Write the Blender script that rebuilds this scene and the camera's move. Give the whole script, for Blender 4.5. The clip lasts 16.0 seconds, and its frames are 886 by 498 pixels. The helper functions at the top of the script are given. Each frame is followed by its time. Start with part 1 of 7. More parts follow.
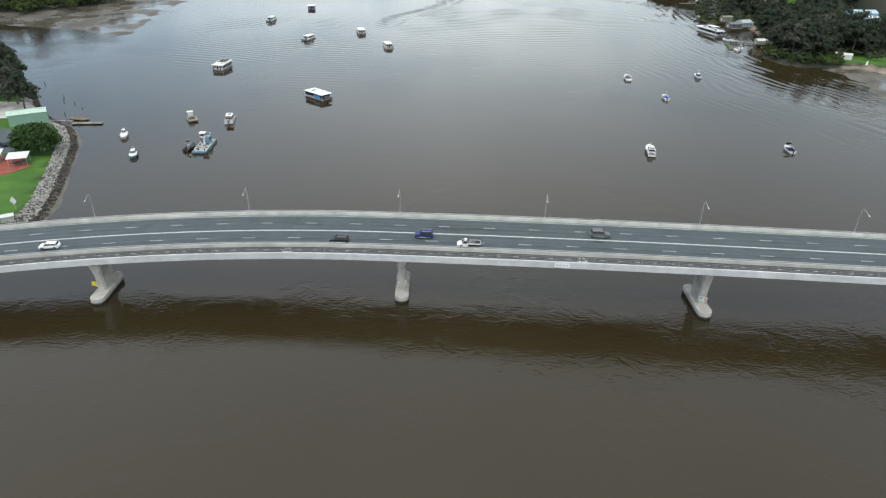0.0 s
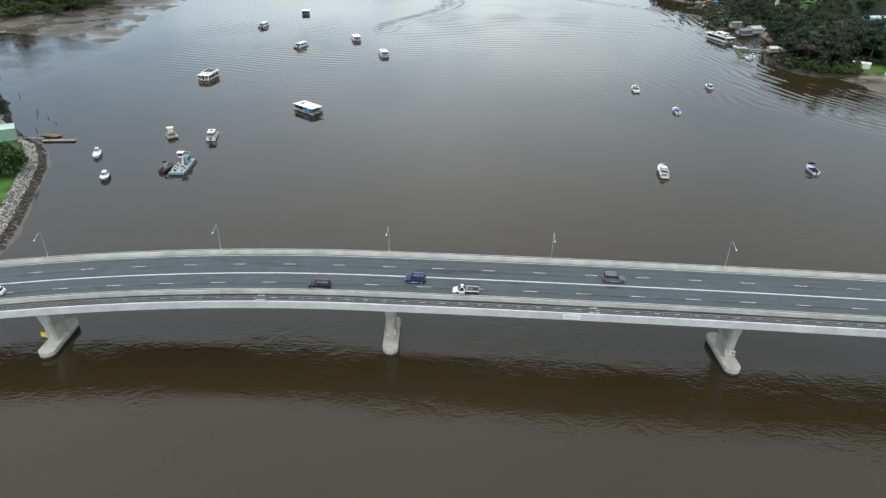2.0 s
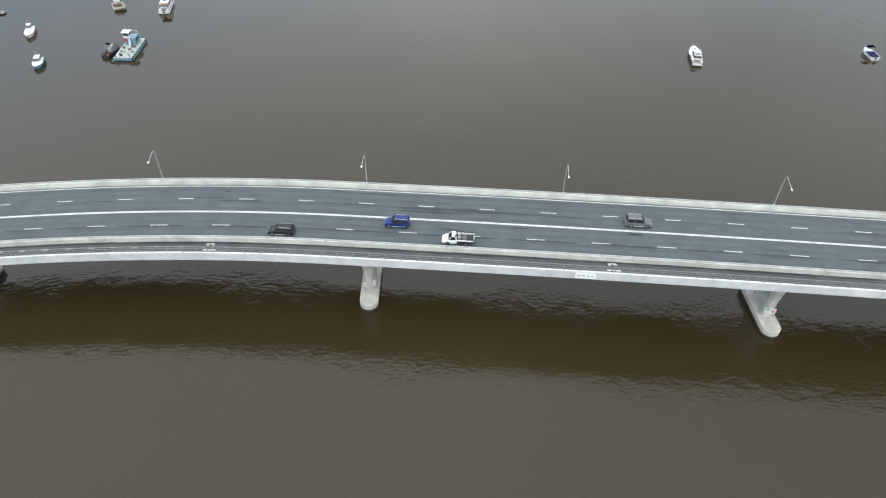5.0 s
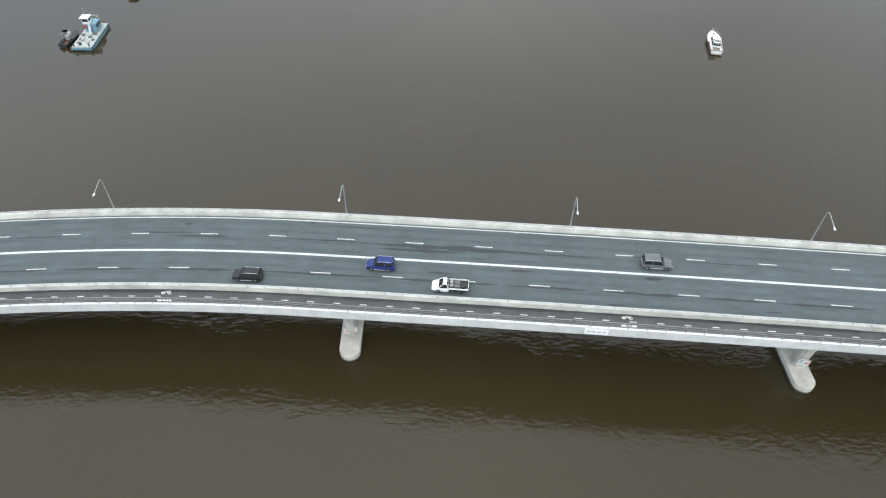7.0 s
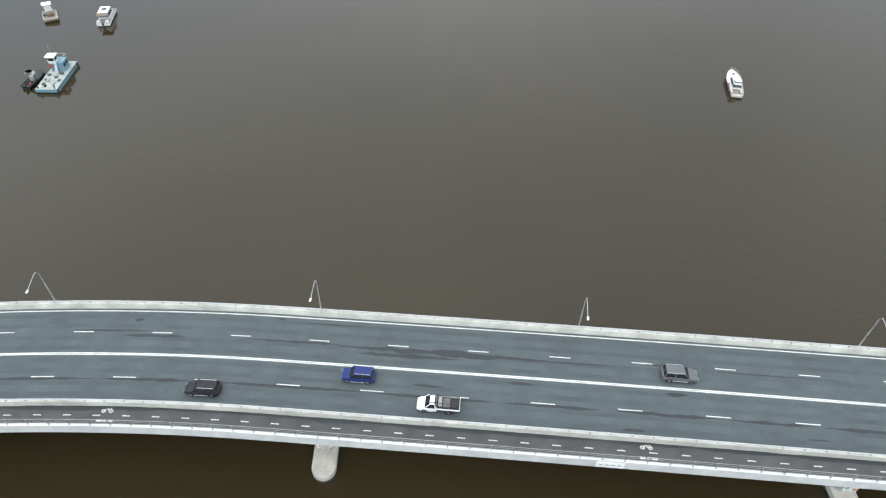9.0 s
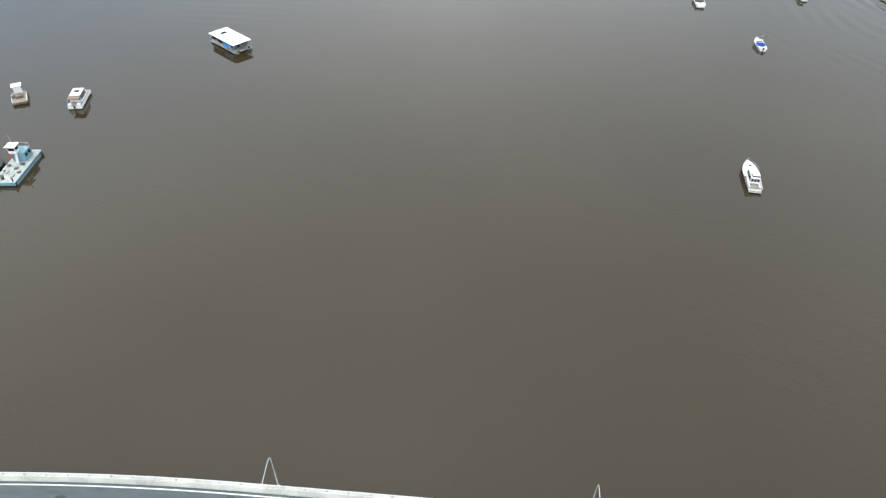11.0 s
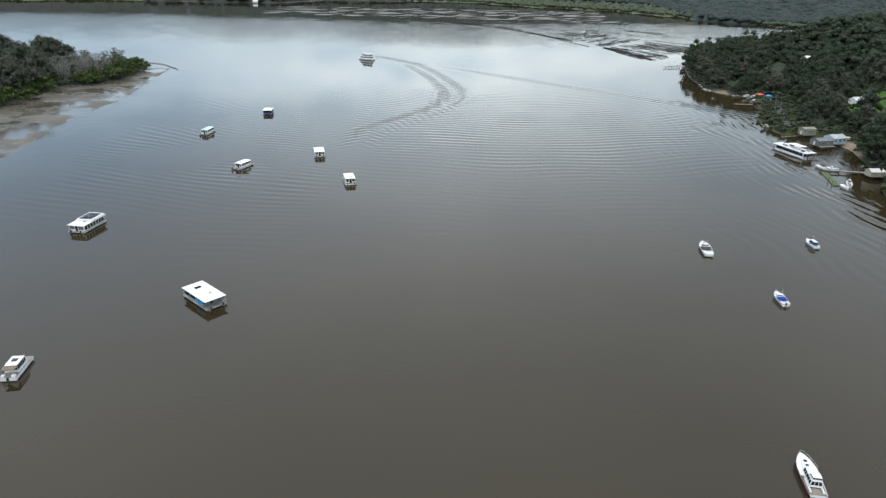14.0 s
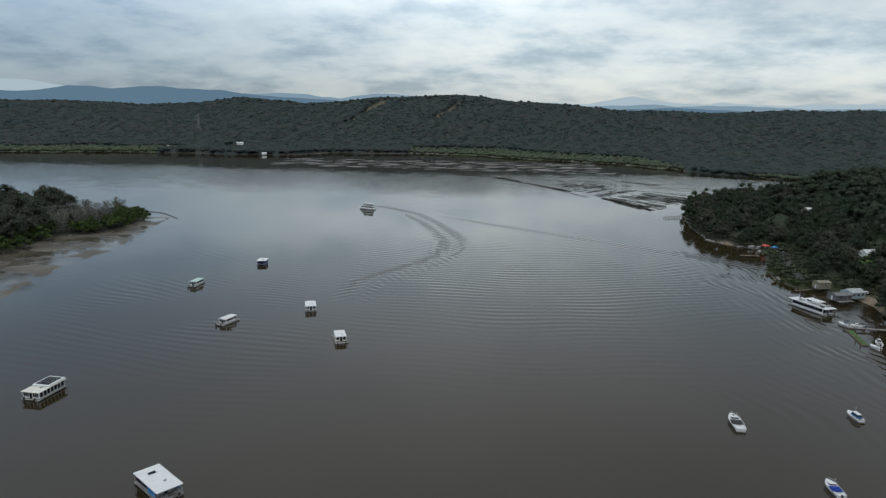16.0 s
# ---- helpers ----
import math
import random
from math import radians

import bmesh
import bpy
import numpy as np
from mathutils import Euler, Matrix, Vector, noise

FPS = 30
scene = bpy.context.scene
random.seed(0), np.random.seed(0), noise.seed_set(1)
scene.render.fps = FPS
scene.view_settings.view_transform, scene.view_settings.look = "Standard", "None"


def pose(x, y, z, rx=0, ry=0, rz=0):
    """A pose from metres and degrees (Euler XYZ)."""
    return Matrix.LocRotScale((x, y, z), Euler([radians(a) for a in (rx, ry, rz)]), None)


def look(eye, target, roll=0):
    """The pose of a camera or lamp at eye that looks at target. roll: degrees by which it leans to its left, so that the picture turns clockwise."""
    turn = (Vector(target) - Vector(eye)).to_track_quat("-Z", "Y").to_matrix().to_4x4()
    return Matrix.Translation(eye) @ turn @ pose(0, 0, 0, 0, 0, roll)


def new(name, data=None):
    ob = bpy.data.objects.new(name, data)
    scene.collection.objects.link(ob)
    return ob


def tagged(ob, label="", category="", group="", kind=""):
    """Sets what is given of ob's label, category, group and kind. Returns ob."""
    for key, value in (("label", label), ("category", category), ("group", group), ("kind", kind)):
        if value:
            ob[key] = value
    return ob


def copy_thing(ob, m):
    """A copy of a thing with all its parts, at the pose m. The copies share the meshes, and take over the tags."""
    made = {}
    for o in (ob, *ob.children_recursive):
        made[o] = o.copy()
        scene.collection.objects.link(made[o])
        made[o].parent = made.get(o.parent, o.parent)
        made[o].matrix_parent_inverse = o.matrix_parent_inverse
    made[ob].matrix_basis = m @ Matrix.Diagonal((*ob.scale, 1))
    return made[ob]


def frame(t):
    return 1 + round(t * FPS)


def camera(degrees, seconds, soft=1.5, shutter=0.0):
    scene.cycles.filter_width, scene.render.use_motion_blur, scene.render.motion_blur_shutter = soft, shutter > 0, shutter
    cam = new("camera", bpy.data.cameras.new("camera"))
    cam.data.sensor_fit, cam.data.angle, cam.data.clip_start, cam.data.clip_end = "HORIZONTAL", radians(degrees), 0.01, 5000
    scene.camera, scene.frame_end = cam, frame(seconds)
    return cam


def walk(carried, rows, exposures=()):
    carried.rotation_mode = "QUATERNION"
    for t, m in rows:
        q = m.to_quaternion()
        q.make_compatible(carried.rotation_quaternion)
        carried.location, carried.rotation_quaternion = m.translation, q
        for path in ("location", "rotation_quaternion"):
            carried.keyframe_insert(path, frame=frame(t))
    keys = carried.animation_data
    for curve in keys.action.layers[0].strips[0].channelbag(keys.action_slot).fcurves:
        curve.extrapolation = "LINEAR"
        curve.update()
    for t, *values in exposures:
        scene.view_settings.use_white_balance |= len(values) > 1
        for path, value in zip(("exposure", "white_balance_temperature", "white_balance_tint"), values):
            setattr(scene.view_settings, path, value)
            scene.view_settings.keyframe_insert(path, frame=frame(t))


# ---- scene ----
cam = camera(67.6, 16.0, soft=1.3)
PATH = [
    (0, (0.283, 3.683, 85.723), (0.31, 5.432, 84.752), 1.1),
    (0.5, (0.601, 8.574, 85.639), (0.628, 10.323, 84.669), 1.1),
    (1, (0.998, 13.498, 85.59), (1.025, 15.248, 84.621), 1.1),
    (1.5, (1.432, 18.31, 85.564), (1.457, 20.06, 84.596), 1.1),
    (2, (1.808, 23.289, 85.563), (1.833, 25.039, 84.594), 1.1),
    (2.5, (2.252, 28.027, 85.564), (2.276, 29.752, 84.552), 1.2),
    (3, (2.742, 32.986, 85.639), (2.765, 34.669, 84.559), 1.2),
    (3.5, (3.112, 37.817, 85.646), (3.135, 39.493, 84.555), 1.2),
    (4, (3.555, 42.837, 85.67), (3.579, 44.456, 84.494), 1.3),
    (4.2, (3.71, 44.839, 85.676), (3.734, 46.43, 84.464), 1.3),
    (6.3, (4.95, 65.555, 85.919), (4.983, 66.956, 84.492), 1.5),
    (6.5, (5.096, 67.509, 85.921), (5.129, 68.909, 84.494), 1.4),
    (7, (5.533, 72.453, 85.859), (5.565, 73.853, 84.432), 1.5),
    (7.5, (5.966, 77.198, 85.818), (5.998, 78.597, 84.39), 1.4),
    (8, (6.481, 82.079, 85.762), (6.511, 83.48, 84.336), 1.4),
    (8.2, (6.719, 84.025, 85.737), (6.747, 85.426, 84.31), 1.4),
    (10.3, (8.968, 104.446, 85.325), (8.984, 105.894, 83.944), 1.3),
    (10.5, (9.197, 106.382, 85.335), (9.213, 107.842, 83.968), 1.3),
    (11, (9.764, 111.283, 85.415), (9.777, 112.781, 84.089), 1.35),
    (11.5, (10.574, 115.765, 85.594), (10.579, 117.314, 84.328), 1.15),
    (12, (11.223, 120.338, 85.695), (11.223, 121.952, 84.514), 1.0),
    (12.5, (11.677, 125.011, 85.743), (11.675, 126.683, 84.646), 1.0),
    (13, (12.042, 129.754, 85.74), (12.037, 131.487, 84.742), 1.0),
    (13.5, (12.322, 134.322, 85.711), (12.315, 136.105, 84.805), 1.0),
    (14, (12.561, 139.032, 85.648), (12.552, 140.864, 84.845), 1.0),
    (14.5, (12.74, 143.821, 85.624), (12.73, 145.692, 84.917), 1.1),
    (15, (13.013, 148.807, 85.614), (13.0, 150.715, 85.014), 1.1),
    (15.5, (13.269, 153.763, 85.59), (13.253, 155.699, 85.09), 1.1),
    (16, (13.641, 159.009, 85.563), (13.619, 160.969, 85.169), 1.1),
]
walk(cam, [(t, look(eye, target, roll)) for t, eye, target, roll in PATH],
     exposures=[(0, 0.04, 6650, 10), (2, 0.02, 6650, 10), (4, 0.31, 6650, 10), (6.5, 0.5, 6580, 10), (8, 0.42, 6580, 10), (10.5, 0.50, 6650, 10), (11, 0.65, 6620, 10), (12, 0.74, 6600, 10), (13, 0.45, 6550, 10), (14, 0.05, 6500, 10), (15, -0.27, 6450, 10), (15.5, -0.6, 6480, 10), (16, -0.94, 6500, 10)])

# ---------------------------------------------------------------- world and sun
world = bpy.data.worlds.new("overcast_sky")
scene.world = world
world.use_nodes = True
wn, wl = world.node_tree.nodes, world.node_tree.links
wn.clear()


def wnode(kind, **kw):
    n = wn.new(kind)
    for k, v in kw.items():
        if k == "op":
            n.operation = v
        elif k == "blend":
            n.data_type, n.blend_type = "RGBA", v
    return n


w_out = wnode("ShaderNodeOutputWorld")
w_bg = wnode("ShaderNodeBackground")
w_sky = wnode("ShaderNodeTexSky")
w_sky.sky_type, w_sky.sun_disc = "NISHITA", False
w_sky.sun_elevation, w_sky.sun_rotation = radians(50), radians(200)
w_dim = wnode("ShaderNodeMix", blend="MULTIPLY")
w_dim.inputs[0].default_value = 1.0
w_dim.inputs[7].default_value = (0.05, 0.05, 0.05, 1)
w_tc = wnode("ShaderNodeTexCoord")
w_sep = wnode("ShaderNodeSeparateXYZ")
w_up = wnode("ShaderNodeMath", op="MAXIMUM")
w_up.inputs[1].default_value = 0.0
w_off = wnode("ShaderNodeMath", op="ADD")
w_off.inputs[1].default_value = 0.21
w_dx, w_dy = wnode("ShaderNodeMath", op="DIVIDE"), wnode("ShaderNodeMath", op="DIVIDE")
w_comb = wnode("ShaderNodeCombineXYZ")
w_noise = wnode("ShaderNodeTexNoise")
w_noise.inputs["Scale"].default_value = 1.7
w_noise.inputs["Detail"].default_value = 6.0
w_noise.inputs["Roughness"].default_value = 0.60
w_noise.inputs["Distortion"].default_value = 0.0
w_cloud = wnode("ShaderNodeValToRGB")
w_cloud.color_ramp.elements[0].position, w_cloud.color_ramp.elements[0].color = 0.36, (1.20, 1.17, 1.11, 1)
w_cloud.color_ramp.elements[1].position, w_cloud.color_ramp.elements[1].color = 0.64, (0.54, 0.62, 0.70, 1)
e = w_cloud.color_ramp.elements.new(0.49)
e.color = (0.99, 1.00, 1.00, 1)
e = w_cloud.color_ramp.elements.new(0.555)
e.color = (0.77, 0.83, 0.87, 1)
w_grad = wnode("ShaderNodeValToRGB")
gr = w_grad.color_ramp
gr.elements[0].position, gr.elements[0].color = 0.0, (1.02, 1.09, 1.12, 1)
gr.elements[1].position, gr.elements[1].color = 1.0, (2.84, 2.80, 2.68, 1)
e = gr.elements.new(0.12)
e.color = (1.60, 1.74, 1.79, 1)
e = gr.elements.new(0.165)
e.color = (2.14, 2.33, 2.38, 1)
e = gr.elements.new(0.27)
e.color = (1.56, 1.74, 1.84, 1)
e = gr.elements.new(0.40)
e.color = (1.78, 1.82, 1.86, 1)
w_mul = wnode("ShaderNodeMix", blend="MULTIPLY")
w_mul.inputs[0].default_value = 1.0
w_add = wnode("ShaderNodeMix", blend="ADD")
w_add.inputs[0].default_value = 1.0
wl.new(w_tc.outputs["Generated"], w_sep.inputs[0])
wl.new(w_sep.outputs[2], w_up.inputs[0])
wl.new(w_up.outputs[0], w_off.inputs[0])
wl.new(w_sep.outputs[0], w_dx.inputs[0])
wl.new(w_off.outputs[0], w_dx.inputs[1])
wl.new(w_sep.outputs[1], w_dy.inputs[0])
wl.new(w_off.outputs[0], w_dy.inputs[1])
wl.new(w_dx.outputs[0], w_comb.inputs[0])
wl.new(w_dy.outputs[0], w_comb.inputs[1])
wl.new(w_comb.outputs[0], w_noise.inputs["Vector"])
wl.new(w_noise.outputs["Fac"], w_cloud.inputs[0])
wl.new(w_up.outputs[0], w_grad.inputs[0])
wl.new(w_grad.outputs[0], w_mul.inputs[6])
# the cloud sheet overhead is even, its broken edge shows low down; the sky is brighter towards the east
w_even = wnode("ShaderNodeMapRange")
w_even.inputs["From Min"].default_value, w_even.inputs["From Max"].default_value = 0.11, 0.34
w_even.inputs["To Min"].default_value, w_even.inputs["To Max"].default_value = 1.0, 0.12
w_mix = wnode("ShaderNodeMix", blend="MIX")
w_mix.inputs[6].default_value = (1.0, 1.0, 1.0, 1)
w_side = wnode("ShaderNodeMapRange")
w_side.inputs["From Min"].default_value, w_side.inputs["From Max"].default_value = -0.52, 0.06
w_side.inputs["To Min"].default_value, w_side.inputs["To Max"].default_value = 0.0, 1.0
w_tone = wnode("ShaderNodeValToRGB")
w_tone.color_ramp.elements[0].color, w_tone.color_ramp.elements[1].color = (0.42, 0.51, 0.62, 1), (1, 1, 1, 1)
w_east = wnode("ShaderNodeMix", blend="MULTIPLY")
w_east.inputs[0].default_value = 1.0
wl.new(w_up.outputs[0], w_even.inputs["Value"])
wl.new(w_even.outputs[0], w_mix.inputs[0])
wl.new(w_cloud.outputs[0], w_mix.inputs[7])
wl.new(w_sep.outputs[0], w_side.inputs["Value"])
wl.new(w_mix.outputs[2], w_east.inputs[6])
wl.new(w_side.outputs[0], w_tone.inputs[0])
w_fade = wnode("ShaderNodeMapRange")
w_fade.inputs["From Min"].default_value, w_fade.inputs["From Max"].default_value = 0.28, 0.55
w_lift = wnode("ShaderNodeMix", blend="MIX")
w_lift.inputs[7].default_value = (0.74, 0.79, 0.84, 1)
wl.new(w_up.outputs[0], w_fade.inputs["Value"])
wl.new(w_fade.outputs[0], w_lift.inputs[0])
wl.new(w_tone.outputs[0], w_lift.inputs[6])
wl.new(w_lift.outputs[2], w_east.inputs[7])
# darkened sky added above the bright eastern skyline, to dull the water's reflections
w_dim_east = wnode("ShaderNodeMapRange")
w_dim_east.inputs["From Min"].default_value, w_dim_east.inputs["From Max"].default_value = 0.0, 0.42
w_high = wnode("ShaderNodeMapRange")
w_high.inputs["From Min"].default_value, w_high.inputs["From Max"].default_value = 0.09, 0.155
w_both = wnode("ShaderNodeMath", op="MULTIPLY")
w_shade = wnode("ShaderNodeMix", blend="MULTIPLY")
w_shade.inputs[7].default_value = (0.56, 0.58, 0.60, 1)
wl.new(w_sep.outputs[0], w_dim_east.inputs["Value"])
wl.new(w_up.outputs[0], w_high.inputs["Value"])
wl.new(w_dim_east.outputs[0], w_both.inputs[0])
wl.new(w_high.outputs[0], w_both.inputs[1])
w_open = wnode("ShaderNodeMapRange")
w_open.inputs["From Min"].default_value, w_open.inputs["From Max"].default_value = 0.30, 0.60
w_open.inputs["To Min"].default_value, w_open.inputs["To Max"].default_value = 1.0, 0.48
w_part = wnode("ShaderNodeMath", op="MULTIPLY")
wl.new(w_up.outputs[0], w_open.inputs["Value"])
wl.new(w_both.outputs[0], w_part.inputs[0])
wl.new(w_open.outputs[0], w_part.inputs[1])
wl.new(w_part.outputs[0], w_shade.inputs[0])
wl.new(w_east.outputs[2], w_shade.inputs[6])
wl.new(w_shade.outputs[2], w_mul.inputs[7])
wl.new(w_sky.outputs[0], w_dim.inputs[6])
wl.new(w_mul.outputs[2], w_add.inputs[6])
wl.new(w_dim.outputs[2], w_add.inputs[7])
wl.new(w_add.outputs[2], w_bg.inputs[0])
w_bg.inputs[1].default_value = 0.80
wl.new(w_bg.outputs[0], w_out.inputs[0])

sun = new("sun", bpy.data.lights.new("sun", "SUN"))
sun.data.energy, sun.data.angle, sun.data.color = 0.8, radians(25), (1.0, 0.97, 0.92)
sun.matrix_world = look((-30, -60, 120), (0, 0, 0))


# ---------------------------------------------------------------- materials
def surf(name, base, rough=0.7, metal=0.0, var=0.25, scale=0.6, fine=8.0, bump=0.0, tint=None, per_object=0.0, island=0.0, ior=None, spec=None):
    """A surface with stains (scale per metre) and grain (fine per metre), from the place in the world."""
    m = bpy.data.materials.new(name)
    m.use_nodes = True
    n, l = m.node_tree.nodes, m.node_tree.links
    b = n["Principled BSDF"]
    b.inputs["Roughness"].default_value, b.inputs["Metallic"].default_value = rough, metal
    if spec is not None:
        b.inputs["Specular IOR Level"].default_value = spec
    if ior:
        b.inputs["IOR"].default_value = ior
    geo = n.new("ShaderNodeNewGeometry")
    big, small = n.new("ShaderNodeTexNoise"), n.new("ShaderNodeTexNoise")
    for t, s, d in ((big, scale, 4.0), (small, fine, 3.0)):
        t.inputs["Scale"].default_value, t.inputs["Detail"].default_value = s, d
        l.new(geo.outputs["Position"], t.inputs["Vector"])
    ramp = n.new("ShaderNodeValToRGB")
    dark = tint or tuple(c * (1 - var * 1.6) for c in base)
    light = tuple(min(1.0, c * (1 + var)) for c in base)
    ramp.color_ramp.elements[0].position, ramp.color_ramp.elements[0].color = 0.33, (*dark, 1)
    ramp.color_ramp.elements[1].position, ramp.color_ramp.elements[1].color = 0.67, (*light, 1)
    add = n.new("ShaderNodeMath")
    add.operation = "MULTIPLY_ADD"
    add.inputs[1].default_value = 0.35
    l.new(small.outputs["Fac"], add.inputs[0])
    half = n.new("ShaderNodeMath")
    half.operation = "MULTIPLY_ADD"
    half.inputs[1].default_value, half.inputs[2].default_value = 0.65, 0.0
    l.new(big.outputs["Fac"], half.inputs[0])
    l.new(half.outputs[0], add.inputs[2])
    l.new(add.outputs[0], ramp.inputs[0])
    colour = ramp.outputs[0]
    if per_object or island:
        rnd = n.new("ShaderNodeObjectInfo") if per_object else geo
        k = n.new("ShaderNodeMath")
        k.operation = "MULTIPLY_ADD"
        amount = per_object or island
        k.inputs[1].default_value, k.inputs[2].default_value = 2 * amount, 1 - amount
        l.new(rnd.outputs["Random" if per_object else "Random Per Island"], k.inputs[0])
        mul = n.new("ShaderNodeMix")
        mul.data_type, mul.blend_type = "RGBA", "MULTIPLY"
        mul.inputs[0].default_value = 1.0
        l.new(colour, mul.inputs[6])
        l.new(k.outputs[0], mul.inputs[7])
        colour = mul.outputs[2]
    l.new(colour, b.inputs["Base Color"])
    if bump:
        bp = n.new("ShaderNodeBump")
        bp.inputs["Strength"].default_value, bp.inputs["Distance"].default_value = 0.6, bump
        l.new(small.outputs["Fac"], bp.inputs["Height"])
        l.new(bp.outputs[0], b.inputs["Normal"])
    return m


def water_surface():
    m = bpy.data.materials.new("river_water")
    m.use_nodes = True
    n, l = m.node_tree.nodes, m.node_tree.links
    b = n["Principled BSDF"]
    b.inputs["Roughness"].default_value, b.inputs["IOR"].default_value = 0.03, 1.38
    geo = n.new("ShaderNodeNewGeometry")
    silt = n.new("ShaderNodeTexNoise")
    silt.inputs["Scale"].default_value, silt.inputs["Detail"].default_value = 0.012, 3.0
    l.new(geo.outputs["Position"], silt.inputs["Vector"])
    ramp = n.new("ShaderNodeValToRGB")
    ramp.color_ramp.elements[0].position, ramp.color_ramp.elements[0].color = 0.35, (0.0246, 0.0182, 0.0078, 1)
    ramp.color_ramp.elements[1].position, ramp.color_ramp.elements[1].color = 0.65, (0.0295, 0.0221, 0.0100, 1)
    l.new(silt.outputs["Fac"], ramp.inputs[0])
    l.new(ramp.outputs[0], b.inputs["Base Color"])
    # ripples: a stretched breeze pattern, finer chop, and calm and ruffled patches between them
    squash = n.new("ShaderNodeMapping")
    squash.inputs["Scale"].default_value = (0.55, 1.0, 1.0)
    squash.inputs["Rotation"].default_value = (0, 0, 0.25)
    l.new(geo.outputs["Position"], squash.inputs["Vector"])
    r1, r2, r3 = (n.new("ShaderNodeTexNoise") for _ in range(3))
    for t, s, d in ((r1, 1.6, 1.5), (r2, 5.0, 2.0)):
        t.inputs["Scale"].default_value, t.inputs["Detail"].default_value = s, d
        l.new(squash.outputs[0], t.inputs["Vector"])
    r3.inputs["Scale"].default_value, r3.inputs["Detail"].default_value = 0.040, 3.0
    l.new(geo.outputs["Position"], r3.inputs["Vector"])
    patch = n.new("ShaderNodeMapRange")
    patch.inputs["From Min"].default_value, patch.inputs["From Max"].default_value = 0.42, 0.62
    patch.inputs["To Min"].default_value, patch.inputs["To Max"].default_value = 0.35, 1.0
    l.new(r3.outputs["Fac"], patch.inputs["Value"])
    mix = n.new("ShaderNodeMath")
    mix.operation = "MULTIPLY_ADD"
    mix.inputs[1].default_value = 0.22
    l.new(r2.outputs["Fac"], mix.inputs[0])
    l.new(r1.outputs["Fac"], mix.inputs[2])
    # slow eddies behind the piers bend the larger reflections
    r0 = n.new("ShaderNodeTexNoise")
    r0.inputs["Scale"].default_value, r0.inputs["Detail"].default_value, r0.inputs["Distortion"].default_value = 0.20, 2.0, 0.8
    l.new(geo.outputs["Position"], r0.inputs["Vector"])
    heave = n.new("ShaderNodeMath")
    heave.operation = "MULTIPLY_ADD"
    heave.inputs[1].default_value = 2.4
    l.new(r0.outputs["Fac"], heave.inputs[0])
    l.new(mix.outputs[0], heave.inputs[2])
    bp = n.new("ShaderNodeBump")
    bp.inputs["Distance"].default_value = 0.17
    place = n.new("ShaderNodeSeparateXYZ")
    l.new(geo.outputs["Position"], place.inputs[0])
    eddy = n.new("ShaderNodeMapRange")
    eddy.inputs["From Min"].default_value, eddy.inputs["From Max"].default_value = 215.0, 140.0
    eddy.inputs["To Min"].default_value, eddy.inputs["To Max"].default_value = 0.12, 0.50
    l.new(place.outputs[1], eddy.inputs["Value"])
    # small slap along both shores, where the swell runs up against the shallows
    off = n.new("ShaderNodeMath")
    off.operation = "ABSOLUTE"
    l.new(place.outputs[0], off.inputs[0])
    slap = n.new("ShaderNodeMapRange")
    slap.inputs["From Min"].default_value, slap.inputs["From Max"].default_value = 175.0, 205.0
    slap.inputs["To Min"].default_value, slap.inputs["To Max"].default_value = 0.0, 0.42
    l.new(off.outputs[0], slap.inputs["Value"])
    both = n.new("ShaderNodeMath")
    both.operation = "ADD"
    l.new(eddy.outputs[0], both.inputs[0])
    l.new(slap.outputs[0], both.inputs[1])
    # the open reach upstream lies in a light breeze
    breeze = n.new("ShaderNodeMapRange")
    breeze.inputs["From Min"].default_value, breeze.inputs["From Max"].default_value = 450.0, 900.0
    breeze.inputs["To Min"].default_value, breeze.inputs["To Max"].default_value = 0.03, 0.08
    l.new(place.outputs[1], breeze.inputs["Value"])
    lee = n.new("ShaderNodeMapRange")
    lee.inputs["From Min"].default_value, lee.inputs["From Max"].default_value = 1120.0, 1240.0
    lee.inputs["To Min"].default_value, lee.inputs["To Max"].default_value = 1.0, 0.1
    l.new(place.outputs[1], lee.inputs["Value"])
    ruffled = n.new("ShaderNodeMath")
    ruffled.operation = "MULTIPLY"
    l.new(breeze.outputs[0], ruffled.inputs[0])
    l.new(lee.outputs[0], ruffled.inputs[1])
    l.new(ruffled.outputs[0], b.inputs["Roughness"])
    k = n.new("ShaderNodeMath")
    k.operation = "MULTIPLY"
    calm = n.new("ShaderNodeMapRange")
    calm.inputs["From Min"].default_value, calm.inputs["From Max"].default_value = 320.0, 700.0
    calm.inputs["To Min"].default_value, calm.inputs["To Max"].default_value = 1.0, 0.15
    l.new(place.outputs[1], calm.inputs["Value"])
    still = n.new("ShaderNodeMath")
    still.operation = "MULTIPLY"
    l.new(both.outputs[0], still.inputs[0])
    l.new(calm.outputs[0], still.inputs[1])
    chop = n.new("ShaderNodeMapRange")
    chop.inputs["From Min"].default_value, chop.inputs["From Max"].default_value = 840.0, 1060.0
    chop.inputs["To Min"].default_value, chop.inputs["To Max"].default_value = 0.0, 0.40
    l.new(place.outputs[1], chop.inputs["Value"])
    brisk = n.new("ShaderNodeMath")
    brisk.operation = "MULTIPLY_ADD"
    l.new(chop.outputs[0], brisk.inputs[0])
    l.new(lee.outputs[0], brisk.inputs[1])
    l.new(still.outputs[0], brisk.inputs[2])
    l.new(brisk.outputs[0], k.inputs[1])
    l.new(patch.outputs[0], k.inputs[0])
    l.new(k.outputs[0], bp.inputs["Strength"])
